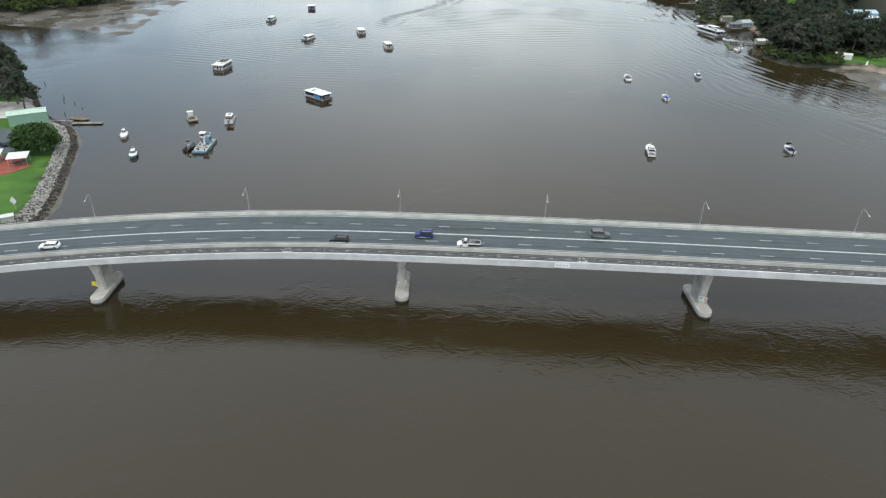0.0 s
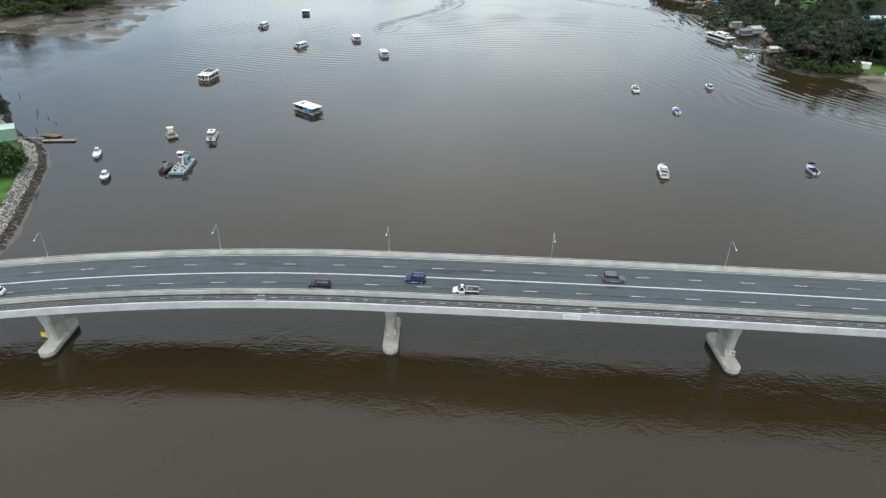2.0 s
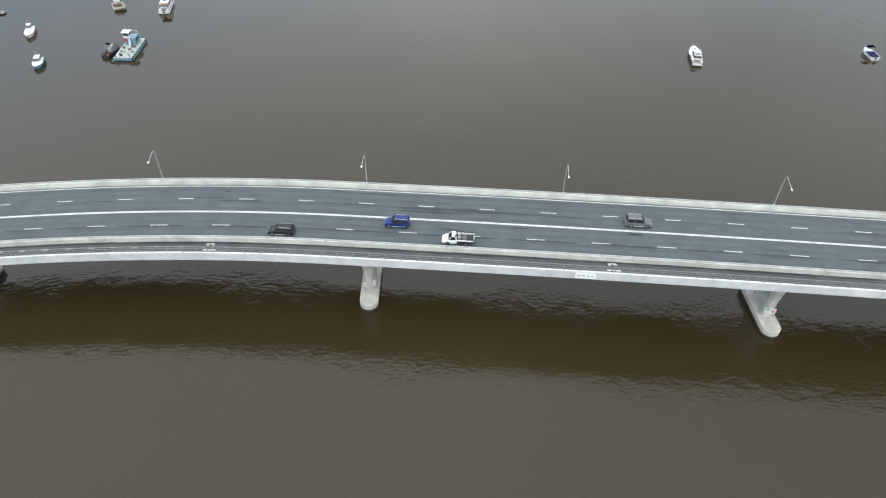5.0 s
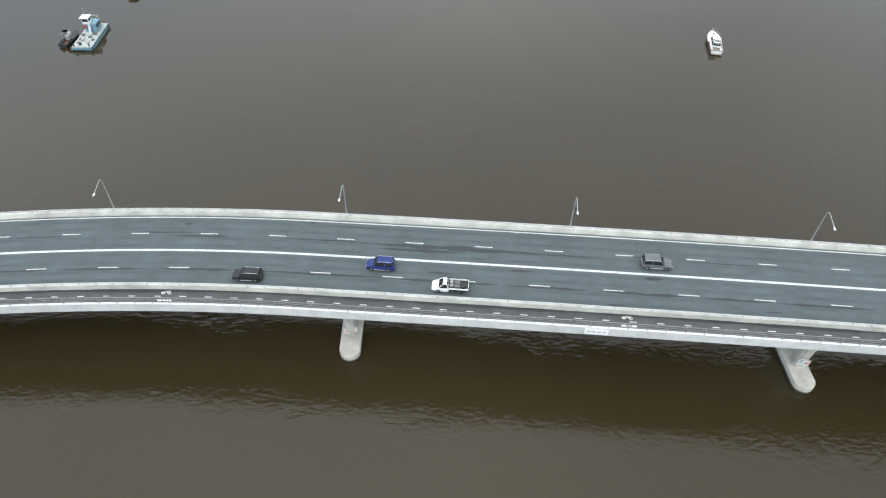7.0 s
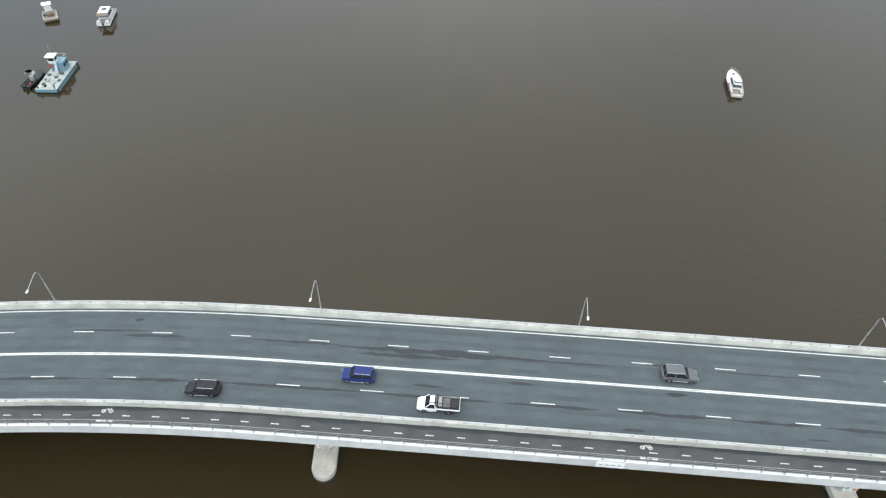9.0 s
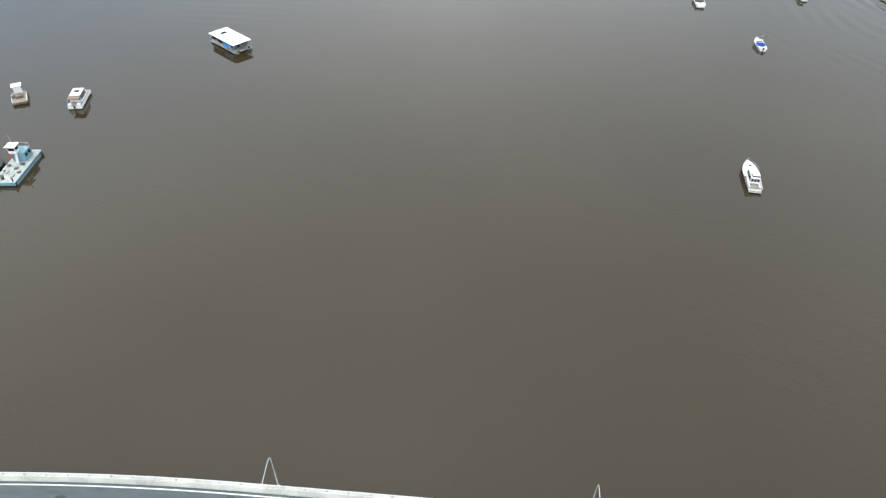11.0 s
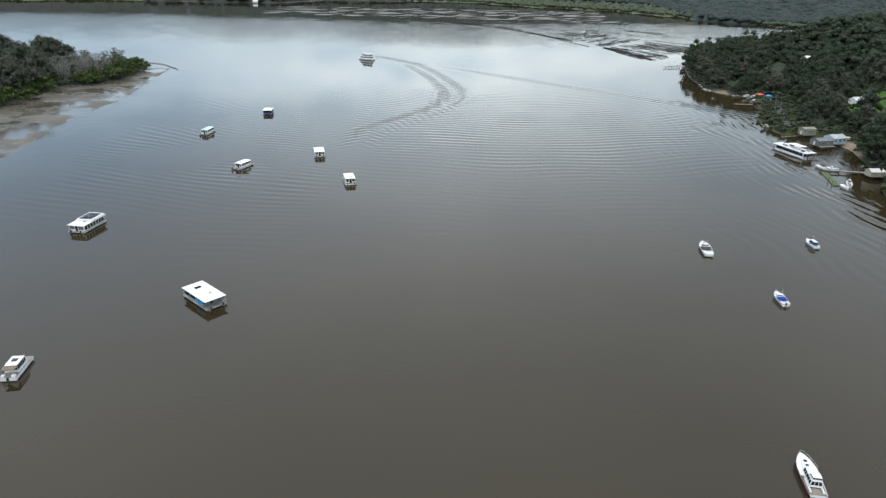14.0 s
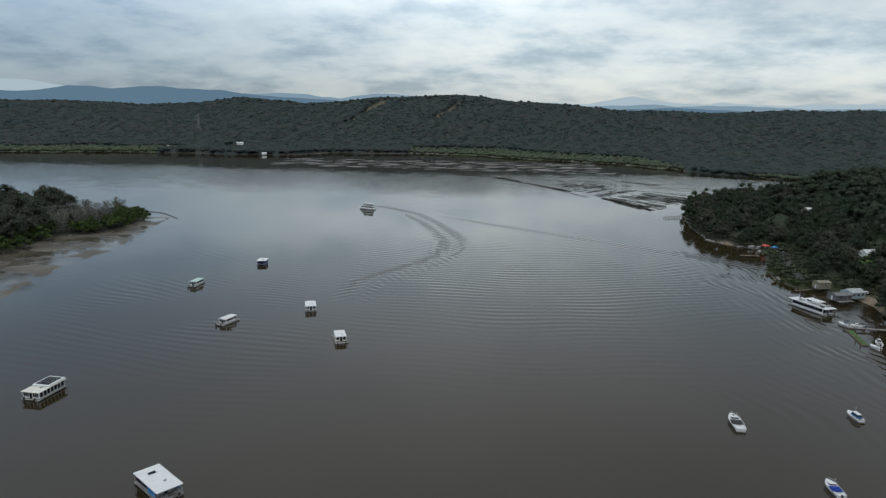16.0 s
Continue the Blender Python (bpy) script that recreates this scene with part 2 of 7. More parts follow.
    l.new(heave.outputs[0], bp.inputs["Height"])
    l.new(bp.outputs[0], b.inputs["Normal"])
    return m


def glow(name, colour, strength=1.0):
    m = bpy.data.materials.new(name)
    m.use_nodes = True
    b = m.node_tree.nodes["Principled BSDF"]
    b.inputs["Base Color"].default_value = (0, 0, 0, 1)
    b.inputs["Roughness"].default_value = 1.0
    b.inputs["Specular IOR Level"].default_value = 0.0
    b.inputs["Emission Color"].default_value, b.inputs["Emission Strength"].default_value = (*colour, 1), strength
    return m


WATER = water_surface()
CONCRETE = surf("pale_concrete", (0.465, 0.46, 0.415), 0.8, var=0.20, scale=0.35, fine=5, bump=0.004)
FASCIA = surf("white_concrete", (0.57, 0.575, 0.57), 0.75, var=0.10, scale=0.5, fine=6, per_object=0.05)
PIERCON = surf("pier_concrete", (0.50, 0.48, 0.43), 0.85, var=0.2, scale=0.5, fine=5, bump=0.005)
TIDE = surf("tide_stained_concrete", (0.045, 0.042, 0.034), 0.6, var=0.4, scale=1.5, fine=9, bump=0.01)
ASPHALT = surf("asphalt", (0.066, 0.083, 0.088), 0.85, var=0.15, scale=0.30, fine=4.5, bump=0.003)
PATHTAR = surf("path_asphalt", (0.062, 0.062, 0.063), 0.85, var=0.2, scale=0.4, fine=14, bump=0.003)
TRACK = surf("worn_wheel_track", (0.057, 0.072, 0.077), 0.8, var=0.16, scale=0.25, fine=5)
SEALSHADE = surf("wet_seal_and_shade", (0.020, 0.025, 0.027), 0.6, var=0.2, scale=0.5, fine=8)
PAINT = surf("road_paint", (0.60, 0.60, 0.58), 0.6, var=0.15, scale=0.8, fine=10)
STEEL = surf("galvanised_steel", (0.50, 0.51, 0.52), 0.45, metal=0.5, var=0.12, scale=1.5, fine=12)
RAILSTEEL = surf("weathered_railing_steel", (0.30, 0.305, 0.30), 0.55, metal=0.4, var=0.15, scale=1.5, fine=12)
DARKSTEEL = surf("dark_steel", (0.10, 0.10, 0.10), 0.5, var=0.2, scale=2, fine=12)
WHITE = surf("white_gelcoat", (0.70, 0.705, 0.70), 0.35, var=0.07, scale=0.8, fine=6)
CREAM = surf("cream_paint", (0.70, 0.68, 0.60), 0.5, var=0.1, scale=0.8, fine=6)
GREY = surf("grey_paint", (0.30, 0.30, 0.30), 0.55, var=0.2, scale=0.8, fine=6)
BLACK = surf("black_rubber", (0.02, 0.02, 0.02), 0.6, var=0.3, scale=2, fine=9)
DULLPAINT = surf("worn_path_paint", (0.55, 0.55, 0.53), 0.8, var=0.3, scale=1.5, fine=9)
GLASS = surf("dark_window_glass", (0.018, 0.022, 0.025), 0.08, var=0.2, scale=0.5, fine=4)
BLUE = surf("bright_blue_paint", (0.03, 0.23, 0.52), 0.45, var=0.12, scale=0.8, fine=6)
NAVY = surf("navy_canvas", (0.012, 0.016, 0.055), 0.8, var=0.25, scale=1, fine=10, spec=0.15)
PALEBLUE = surf("pale_blue_paint", (0.15, 0.28, 0.34), 0.5, var=0.15, scale=0.8, fine=6)
DECKWOOD = surf("grey_deck_boards", (0.23, 0.225, 0.21), 0.8, var=0.3, scale=0.8, fine=9)
SOLAR = surf("dark_solar_glass", (0.010, 0.012, 0.018), 0.55, var=0.2, scale=1.0, fine=6, spec=0.06)
RUST = surf("weathered_timber", (0.17, 0.13, 0.09), 0.85, var=0.35, scale=0.7, fine=8, bump=0.01)
RED = surf("red_paint", (0.55, 0.06, 0.03), 0.5, var=0.15, scale=1, fine=8)
SHEDGREEN = surf("green_sheet_metal", (0.24, 0.38, 0.29), 0.5, var=0.1, scale=0.3, fine=4)
ROCKM = surf("pale_rock", (0.33, 0.315, 0.29), 0.85, var=0.2, scale=0.6, fine=5, bump=0.02, island=0.4)
ROCKD = surf("weedy_rock", (0.055, 0.046, 0.035), 0.8, var=0.35, scale=0.6, fine=5, bump=0.02, island=0.4)
LEAF = surf("eucalypt_leaves", (0.050, 0.060, 0.034), 0.8, var=0.35, scale=0.10, fine=0.9, island=0.30, spec=0.12)
LEAFGREY = surf("grey_eucalypt_leaves", (0.066, 0.068, 0.050), 0.8, var=0.35, scale=0.10, fine=0.9, island=0.30, spec=0.12)
LEAFG = surf("green_leaves", (0.030, 0.060, 0.014), 0.7, var=0.35, scale=0.2, fine=1.5, island=0.4, spec=0.15)
MANGROVE = surf("mangrove_leaves", (0.048, 0.074, 0.020), 0.75, var=0.35, scale=0.15, fine=1.2, island=0.4, spec=0.15)


def foliage(name, tones, stand, spread=0.25, rough=0.8):
    """Leaves whose tone changes from tree to tree (stand: trees per metre) and from spray to spray."""
    m = bpy.data.materials.new(name)
    m.use_nodes = True
    n, l = m.node_tree.nodes, m.node_tree.links
    b = n["Principled BSDF"]
    b.inputs["Roughness"].default_value, b.inputs["Specular IOR Level"].default_value = rough, 0.12
    geo = n.new("ShaderNodeNewGeometry")
    level_out = n.new("ShaderNodeMapping")
    level_out.inputs["Scale"].default_value = (1, 1, 0.15)
    l.new(geo.outputs["Position"], level_out.inputs["Vector"])
    cell = n.new("ShaderNodeTexVoronoi")
    cell.inputs["Scale"].default_value = stand
    l.new(level_out.outputs[0], cell.inputs["Vector"])
    pick = n.new("ShaderNodeSeparateColor")
    l.new(cell.outputs["Color"], pick.inputs[0])
    wide = n.new("ShaderNodeTexNoise")
    wide.inputs["Scale"].default_value, wide.inputs["Detail"].default_value = stand * 0.12, 3.0
    l.new(geo.outputs["Position"], wide.inputs["Vector"])
    sum1, sum2 = n.new("ShaderNodeMath"), n.new("ShaderNodeMath")
    sum1.operation = sum2.operation = "MULTIPLY_ADD"
    sum1.inputs[1].default_value, sum1.inputs[2].default_value = 1.3, -0.40
    l.new(wide.outputs["Fac"], sum1.inputs[0])
    sum2.inputs[1].default_value = 0.5
    l.new(pick.outputs[0], sum2.inputs[0])
    l.new(sum1.outputs[0], sum2.inputs[2])
    ramp = n.new("ShaderNodeValToRGB")
    for _ in tones[2:]:
        ramp.color_ramp.elements.new(0.5)
    for i, (el, tone) in enumerate(zip(ramp.color_ramp.elements, tones)):
        el.position, el.color = i / (len(tones) - 1), (*tone, 1)
    l.new(sum2.outputs[0], ramp.inputs[0])
    k = n.new("ShaderNodeMath")
    k.operation = "MULTIPLY_ADD"
    k.inputs[1].default_value, k.inputs[2].default_value = 2 * spread, 1 - spread
    l.new(geo.outputs["Random Per Island"], k.inputs[0])
    mul = n.new("ShaderNodeMix")
    mul.data_type, mul.blend_type = "RGBA", "MULTIPLY"
    mul.inputs[0].default_value = 1.0
    l.new(ramp.outputs[0], mul.inputs[6])
    l.new(k.outputs[0], mul.inputs[7])
    l.new(mul.outputs[2], b.inputs["Base Color"])
    grain = n.new("ShaderNodeTexNoise")
    grain.inputs["Scale"].default_value, grain.inputs["Detail"].default_value = stand * 16, 3.0
    l.new(geo.outputs["Position"], grain.inputs["Vector"])
    bp = n.new("ShaderNodeBump")
    bp.inputs["Strength"].default_value, bp.inputs["Distance"].default_value = 0.8, 0.09 / stand
    l.new(grain.outputs["Fac"], bp.inputs["Height"])
    l.new(bp.outputs[0], b.inputs["Normal"])
    thin, blend = n.new("ShaderNodeBsdfTranslucent"), n.new("ShaderNodeMixShader")
    blend.inputs[0].default_value = 0.30
    l.new(mul.outputs[2], thin.inputs["Color"])
    l.new(b.outputs[0], blend.inputs[1])
    l.new(thin.outputs[0], blend.inputs[2])
    l.new(blend.outputs[0], n["Material Output"].inputs["Surface"])
    return m


WOOD = foliage("mixed_eucalypt_leaves", [(0.035, 0.054, 0.033), (0.052, 0.073, 0.045), (0.061, 0.070, 0.051), (0.046, 0.071, 0.036), (0.072, 0.091, 0.062)], 0.11, 0.20)
# The wood's leaf tones again, lighter and greyer, to brighten the river point's trees.
PALEWOOD = foliage("lightened_point_leaves", [(0.062, 0.080, 0.054), (0.078, 0.094, 0.066), (0.092, 0.098, 0.078), (0.070, 0.090, 0.058)], 0.13, 0.22)
# The blue of distance haze is mixed into these forest tones.
FOREST = foliage("hazed_far_forest", [(0.041, 0.065, 0.067), (0.056, 0.080, 0.077), (0.075, 0.081, 0.077), (0.051, 0.077, 0.067), (0.085, 0.102, 0.093)], 0.075, 0.09, 0.9)
BARK = surf("grey_bark", (0.12, 0.11, 0.095), 0.9, var=0.3, scale=0.8, fine=5)
DEADWOOD = surf("bare_grey_branches", (0.15, 0.15, 0.13), 0.9, var=0.25, scale=0.5, fine=5, island=0.2)


def ground_surface():
    """Soil, mud, grass and forest floor, laid by attributes of the sheet."""
    m = bpy.data.materials.new("ground_cover")
    m.use_nodes = True
    n, l = m.node_tree.nodes, m.node_tree.links
    b = n["Principled BSDF"]
    b.inputs["Roughness"].default_value = 0.85
    b.inputs["Specular IOR Level"].default_value = 0.25
    geo = n.new("ShaderNodeNewGeometry")

    def noise_colour(scale, a, c):
        t = n.new("ShaderNodeTexNoise")
        t.inputs["Scale"].default_value, t.inputs["Detail"].default_value = scale, 6.0
        l.new(geo.outputs["Position"], t.inputs["Vector"])
        r = n.new("ShaderNodeValToRGB")
        r.color_ramp.elements[0].position, r.color_ramp.elements[0].color = 0.36, (*a, 1)
        r.color_ramp.elements[1].position, r.color_ramp.elements[1].color = 0.64, (*c, 1)
        l.new(t.outputs["Fac"], r.inputs[0])
        return r.outputs[0]

    colour = noise_colour(0.03, (0.022, 0.025, 0.017), (0.040, 0.042, 0.028))
    for name, scale, a, c in (("grass", 0.12, (0.038, 0.098, 0.013), (0.066, 0.150, 0.020)), ("marsh", 0.02, (0.040, 0.055, 0.024), (0.062, 0.078, 0.030)),
                              ("mud", 0.05, (0.062, 0.055, 0.043), (0.124, 0.112, 0.090)), ("sand", 0.2, (0.17, 0.135, 0.095), (0.27, 0.22, 0.16)),
                              ("tar", 0.3, (0.075, 0.078, 0.08), (0.12, 0.12, 0.12))):
        at = n.new("ShaderNodeAttribute")
        at.attribute_name = name
        mix = n.new("ShaderNodeMix")
        mix.data_type = "RGBA"
        l.new(at.outputs["Fac"], mix.inputs[0])
        l.new(colour, mix.inputs[6])
        l.new(noise_colour(scale, a, c), mix.inputs[7])
        colour = mix.outputs[2]
        if name == "mud":
            # pools and wet films lie on the mud
            wet = n.new("ShaderNodeTexNoise")
            wet.inputs["Scale"].default_value, wet.inputs["Detail"].default_value = 0.045, 4.0
            l.new(geo.outputs["Position"], wet.inputs["Vector"])
            film = n.new("ShaderNodeMapRange")
            film.inputs["From Min"].default_value, film.inputs["From Max"].default_value = 0.44, 0.58
            film.inputs["To Min"].default_value, film.inputs["To Max"].default_value = 0.10, 0.62
            l.new(wet.outputs["Fac"], film.inputs["Value"])
            rough = n.new("ShaderNodeMix")
            rough.inputs[2].default_value = 0.85
            l.new(at.outputs["Fac"], rough.inputs[0])
            l.new(film.outputs[0], rough.inputs[3])
            l.new(rough.outputs[0], b.inputs["Roughness"])
    l.new(colour, b.inputs["Base Color"])
    return m


GROUND = ground_surface()


# ---------------------------------------------------------------- building helpers
def part(name, bm, material, parent=None, label="", smooth=False):
    me = bpy.data.meshes.new(name)
    bmesh.ops.recalc_face_normals(bm, faces=bm.faces)
    bm.to_mesh(me)
    bm.free()
    me.materials.append(material)
    if smooth:
        me.shade_smooth()
    ob = new(name, me)
    ob.parent = parent
    return tagged(ob, label)


def thing(name, m, label, category, group=""):
    ob = new(name)
    ob.empty_display_size = 0.3
    ob.matrix_basis = m
    return tagged(ob, label, category, group)


def raw(name, verts, faces, material, parent=None, smooth=False, label=""):
    me = bpy.data.meshes.new(name)
    verts, faces = np.asarray(verts, np.float32), np.asarray(faces, np.int32)
    k = faces.shape[1]
    me.vertices.add(len(verts))
    me.vertices.foreach_set("co", verts.ravel())
    me.loops.add(faces.size)
    me.loops.foreach_set("vertex_index", faces.ravel())
    me.polygons.add(len(faces))
    me.polygons.foreach_set("loop_start", np.arange(0, faces.size, k, dtype=np.int32))
    me.update(calc_edges=True)
    me.materials.append(material)
    if smooth:
        me.shade_smooth()
    ob = new(name, me)
    ob.parent = parent
    return tagged(ob, label)


def cuboid(bm, x0, x1, y0, y1, z0, z1, bevel=0.0, taper=0.0):
    v = [bm.verts.new((x + (taper if x == x0 else -taper) * (z == z1), y + (taper if y == y0 else -taper) * (z == z1), z)) for z in (z0, z1) for x, y in ((x0, y0), (x1, y0), (x1, y1), (x0, y1))]
    fs = [bm.faces.new([v[i] for i in f]) for f in ((3, 2, 1, 0), (4, 5, 6, 7), (0, 1, 5, 4), (1, 2, 6, 5), (2, 3, 7, 6), (3, 0, 4, 7))]
    if bevel:
        bmesh.ops.bevel(bm, geom=list({e for f in fs for e in f.edges}), offset=bevel, segments=1, affect="EDGES")
    return bm


def tube(bm, path, radius, sides=6, radius_end=None):
    """A round bar along a line of points."""
    rings = []
    path = [Vector(p) for p in path]
    for i, p in enumerate(path):
        d = (path[min(i + 1, len(path) - 1)] - path[max(i - 1, 0)]).normalized()
        a = d.orthogonal().normalized() if abs(d.z) > 0.9 else d.cross(Vector((0, 0, 1))).normalized()
        b = d.cross(a)
        r = radius if radius_end is None else radius + (radius_end - radius) * i / (len(path) - 1)
        rings.append([bm.verts.new(p + r * (math.cos(t) * a + math.sin(t) * b)) for t in [2 * math.pi * k / sides for k in range(sides)]])
    for r0, r1 in zip(rings, rings[1:]):
        for k in range(sides):
            bm.faces.new((r0[k], r0[(k + 1) % sides], r1[(k + 1) % sides], r1[k]))
    bm.faces.new(rings[0][::-1])
    bm.faces.new(rings[-1])
    return bm


def disc(bm, centre, axis, radius, width, sides=14):
    c, a = Vector(centre), Vector(axis).normalized()
    return tube(bm, (c - a * width / 2, c + a * width / 2), radius, sides)


def loft(bm, rings, close=True, caps=True):
    """Skin between rings of equally many points."""
    vs = [[bm.verts.new(p) for p in r] for r in rings]
    n = len(vs[0])
    for a, b in zip(vs, vs[1:]):
        for k in range(n if close else n - 1):
            bm.faces.new((a[k], a[(k + 1) % n], b[(k + 1) % n], b[k]))
    if caps:
        bm.faces.new(vs[0][::-1])
        bm.faces.new(vs[-1])
    return bm


# ---------------------------------------------------------------- the line of the road
START, HEADING, RADIUS = (-13.05, 142.29), -0.08013, 351.3
TX, TY = math.cos(HEADING), math.sin(HEADING)


def grade(s):
    s0 = min(max(s, -95.0), 90.0)
    z = 13.22 + 0.01824 * s0 - 1.1988e-4 * s0 * s0
    return z + (s - s0) * (0.01824 - 2 * 1.1988e-4 * s0)


def road_point(s, o, h=0.0):
    """The place s metres along the road, o metres across it (away over the far side) and h above its surface."""
    z = grade(s) + 0.04 * o + h
    if s >= 0:
        return Vector((START[0] + s * TX - o * TY, START[1] + s * TY + o * TX, z))
    a = s / RADIUS
    cx, cy = START[0] + RADIUS * TY, START[1] - RADIUS * TX
    nx, ny = -TY * math.cos(a) + TX * math.sin(a), TX * math.cos(a) + TY * math.sin(a)
    return Vector((cx + (RADIUS + o) * nx, cy + (RADIUS + o) * ny, z))


def road_turn(s):
    return HEADING - min(s, 0.0) / RADIUS


def road_pose(s, o, h=0.0, extra=0.0):
    p = road_point(s, o, h)
    return pose(p.x, p.y, p.z, 0, 0, math.degrees(road_turn(s)) + extra)


def sweep(bm, profile, s0, s1, step=3.0, close=True):
    n = max(1, math.ceil((s1 - s0) / step))
    return loft(bm, [[road_point(s0 + (s1 - s0) * i / n, o, h) for o, h in profile] for i in range(n + 1)], close, close)


# ---------------------------------------------------------------- land, mud and water
WEST_BANK = [(-108, 41.4), (-112, 141.4), (-111, 174.4), (-115, 189.4), (-121.5, 209.4), (-128.7, 230), (-133.7, 239.9), (-140.4, 250.4), (-152, 259.4), (-163, 271.4), (-182, 301.4), (-212, 341.4), (-238, 364.4), (-300, 386.4), (-520, 401.4), (-4400, 410), (-4400, -1400), (-180, -1398.6)]
WEST_POINT = [(-225.7, 669.5), (-226.9, 627.5), (-235.4, 611.5), (-251.5, 597.5), (-249.9, 565.5), (-252.2, 532.5), (-264.6, 501.5), (-286.8, 486.5), (-376.9, 475.5), (-4400, 470), (-4400, 880), (-693.3, 801.5), (-413.9, 746.5), (-304.1, 723.5), (-256.4, 703.5), (-236.5, 691.5)]
WEST_MUD = [(-214.5, 691.5), (-211.1, 641.5), (-202.5, 602.5), (-197.1, 546.5), (-201.4, 515.5), (-197.7, 489.5), (-193, 461.5), (-188, 431.4), (-196, 418.4), (-222.3, 435.5), (-297.1, 453.5), (-417.2, 449.5), (-414.4, 701.5)]
EAST_BANK = [(242.7, 803.5), (221.1, 743.5), (208.5, 692.5), (204.1, 656.5), (201.9, 635.5), (210.7, 619.5), (221.6, 607.5), (220.4, 591.5), (212.1, 563.5), (199.8, 541.5), (193.6, 516.5), (196.4, 500.5), (206.3, 495.5), (215.2, 483.5), (217, 467.5), (211.8, 449.5), (205.8, 427.6), (201.8, 412.6), (193.8, 402.6), (188.8, 390.6), (190.8, 377.6), (199.8, 368.1), (216.8, 368.6), (232.8, 369.6), (240.8, 349.6), (246.8, 322.6), (262, 250), (300, 160), (360, 40), (420, -1400), (4400, -1400), (4400, 1100), (649, 1030), (447.9, 906.5), (327.4, 863.5), (269.1, 833.5)]
EAST_MUD = [(219, 371), (213, 363), (215, 355), (217.5, 346), (215, 328), (212, 312), (211, 295), (222, 265), (270, 250), (262.8, 369.6)]
FAR_BANK = [(-4400, 1180), (-1287.5, 1350), (-863.4, 1449), (-752.9, 1489), (-626.5, 1532), (-508.5, 1532), (-370.7, 1512), (-312.3, 1550), (-246.2, 1645), (-74, 1666), (52, 1660), (132, 1573), (238.2, 1501), (333.5, 1437), (402.3, 1325), (437.6, 1267), (510.6, 1170), (629.6, 1080), (4400, 1000), (4400, 4900), (-4400, 4900)]

def inland(poly, x, y):
    """Metres inside the outline (negative outside), for arrays of places."""
    x, y = np.asarray(x, float), np.asarray(y, float)
    best, inside = np.full(x.shape, 1e9), np.zeros(x.shape, bool)
    for (ax, ay), (bx, by) in zip(poly, poly[1:] + poly[:1]):
        dx, dy = bx - ax, by - ay
        t = np.clip(((x - ax) * dx + (y - ay) * dy) / (dx * dx + dy * dy), 0, 1)
        best = np.minimum(best, np.hypot(x - ax - t * dx, y - ay - t * dy))
        if ay != by:
            inside ^= ((ay > y) != (by > y)) & (x < (bx - ax) * (y - ay) / (by - ay) + ax)
    return np.where(inside, best, -best)


def rolling(x, y, size, seed=0.0):
    """A smooth field of hills and hollows between about -1 and 1."""
    r = np.random.RandomState(int(seed) + 11)
    out = np.zeros(np.shape(x))
    for k in range(7):
        a, f, ph = r.uniform(0, 6.28), r.uniform(0.6, 1.9) / size, r.uniform(0, 6.28)
        out += np.sin(6.28 * f * (np.cos(a) * x + np.sin(a) * y) + ph + 1.3 * np.sin(3.1 * f * (np.sin(a) * x - np.cos(a) * y) + k))
    return out / 4.0


def smooth01(v):
    v = np.clip(v, 0, 1)
    return v * v * (3 - 2 * v)


RIDGE_X = [-2600, -1431, -1214, -979, -798, -653, -456, -240, 10, 188, 367, 545, 812, 1076, 1372, 2600]
RIDGE_Z = [96, 99, 101, 94, 102, 122, 105, 123, 140, 125, 114, 102, 98, 110, 112, 112]


def height(x, y):
    x, y = np.asarray(x, float), np.asarray(y, float)
    w, p, e, f = (inland(q, x, y) for q in (WEST_BANK, WEST_POINT, EAST_BANK, FAR_BANK))
    wm, em = inland(WEST_MUD, x, y), inland(EAST_MUD, x, y)
    z = np.full(x.shape, -3.0)
    z = np.maximum(z, np.where(w > -12, np.where(w < 0, np.clip(0.0 + w * 0.30, -3, 1), np.clip(0.10 + w * 0.45, -3, 2.3)) - 3 * smooth01((-w - 3) / 5), -3))
    z = np.maximum(z, np.where(p > -12, np.clip(0.25 + p * 0.12, -3, 1.6) + 1.2 * smooth01(p / 60), -3))
    z = np.maximum(z, np.clip(0.0 + 0.011 * wm, -3, 0.24) + (0.022 * rolling(x, y * 1.6, 46, 5) + 0.009 * rolling(x, y * 1.8, 17, 6)) * (wm > -15))
    z = np.maximum(z, np.clip(0.05 + 0.03 * em, -3, 0.9))
    hill = 32 * smooth01((e - 12) / 130) + 4 * smooth01((e - 120) / 300)
    hill = hill * smooth01((y - 395) / 130) * (1 + 0.25 * rolling(x, y, 160, 3))
    z = np.maximum(z, np.where(e > -10, np.clip(0.1 + e * 0.35, -3, 1.8) + np.maximum(hill, 0), -3))
    ridge = np.interp((x - 15) / np.maximum(y - 159, 900) * 2141 + 15, RIDGE_X, RIDGE_Z)
    rise = smooth01((f - 110) / np.maximum(2300 - 110 - np.minimum(y - f, 1800), 350))
    spur = 0.24 * rolling(x, y, 520, 7) + 0.13 * rolling(x, y, 240, 8)
    mound = ridge * np.clip(rise * (1 + spur * np.clip((2350 - y) / 500, 0, 1)), 0, 1.03) * np.where(y > 2450, np.maximum(1 - (y - 2450) / 2600, 0.4), 1)
    z = np.maximum(z, np.where(f > -10, np.clip(0.1 + f * 0.1, -3, 1.2) + mound, -3))
    return z


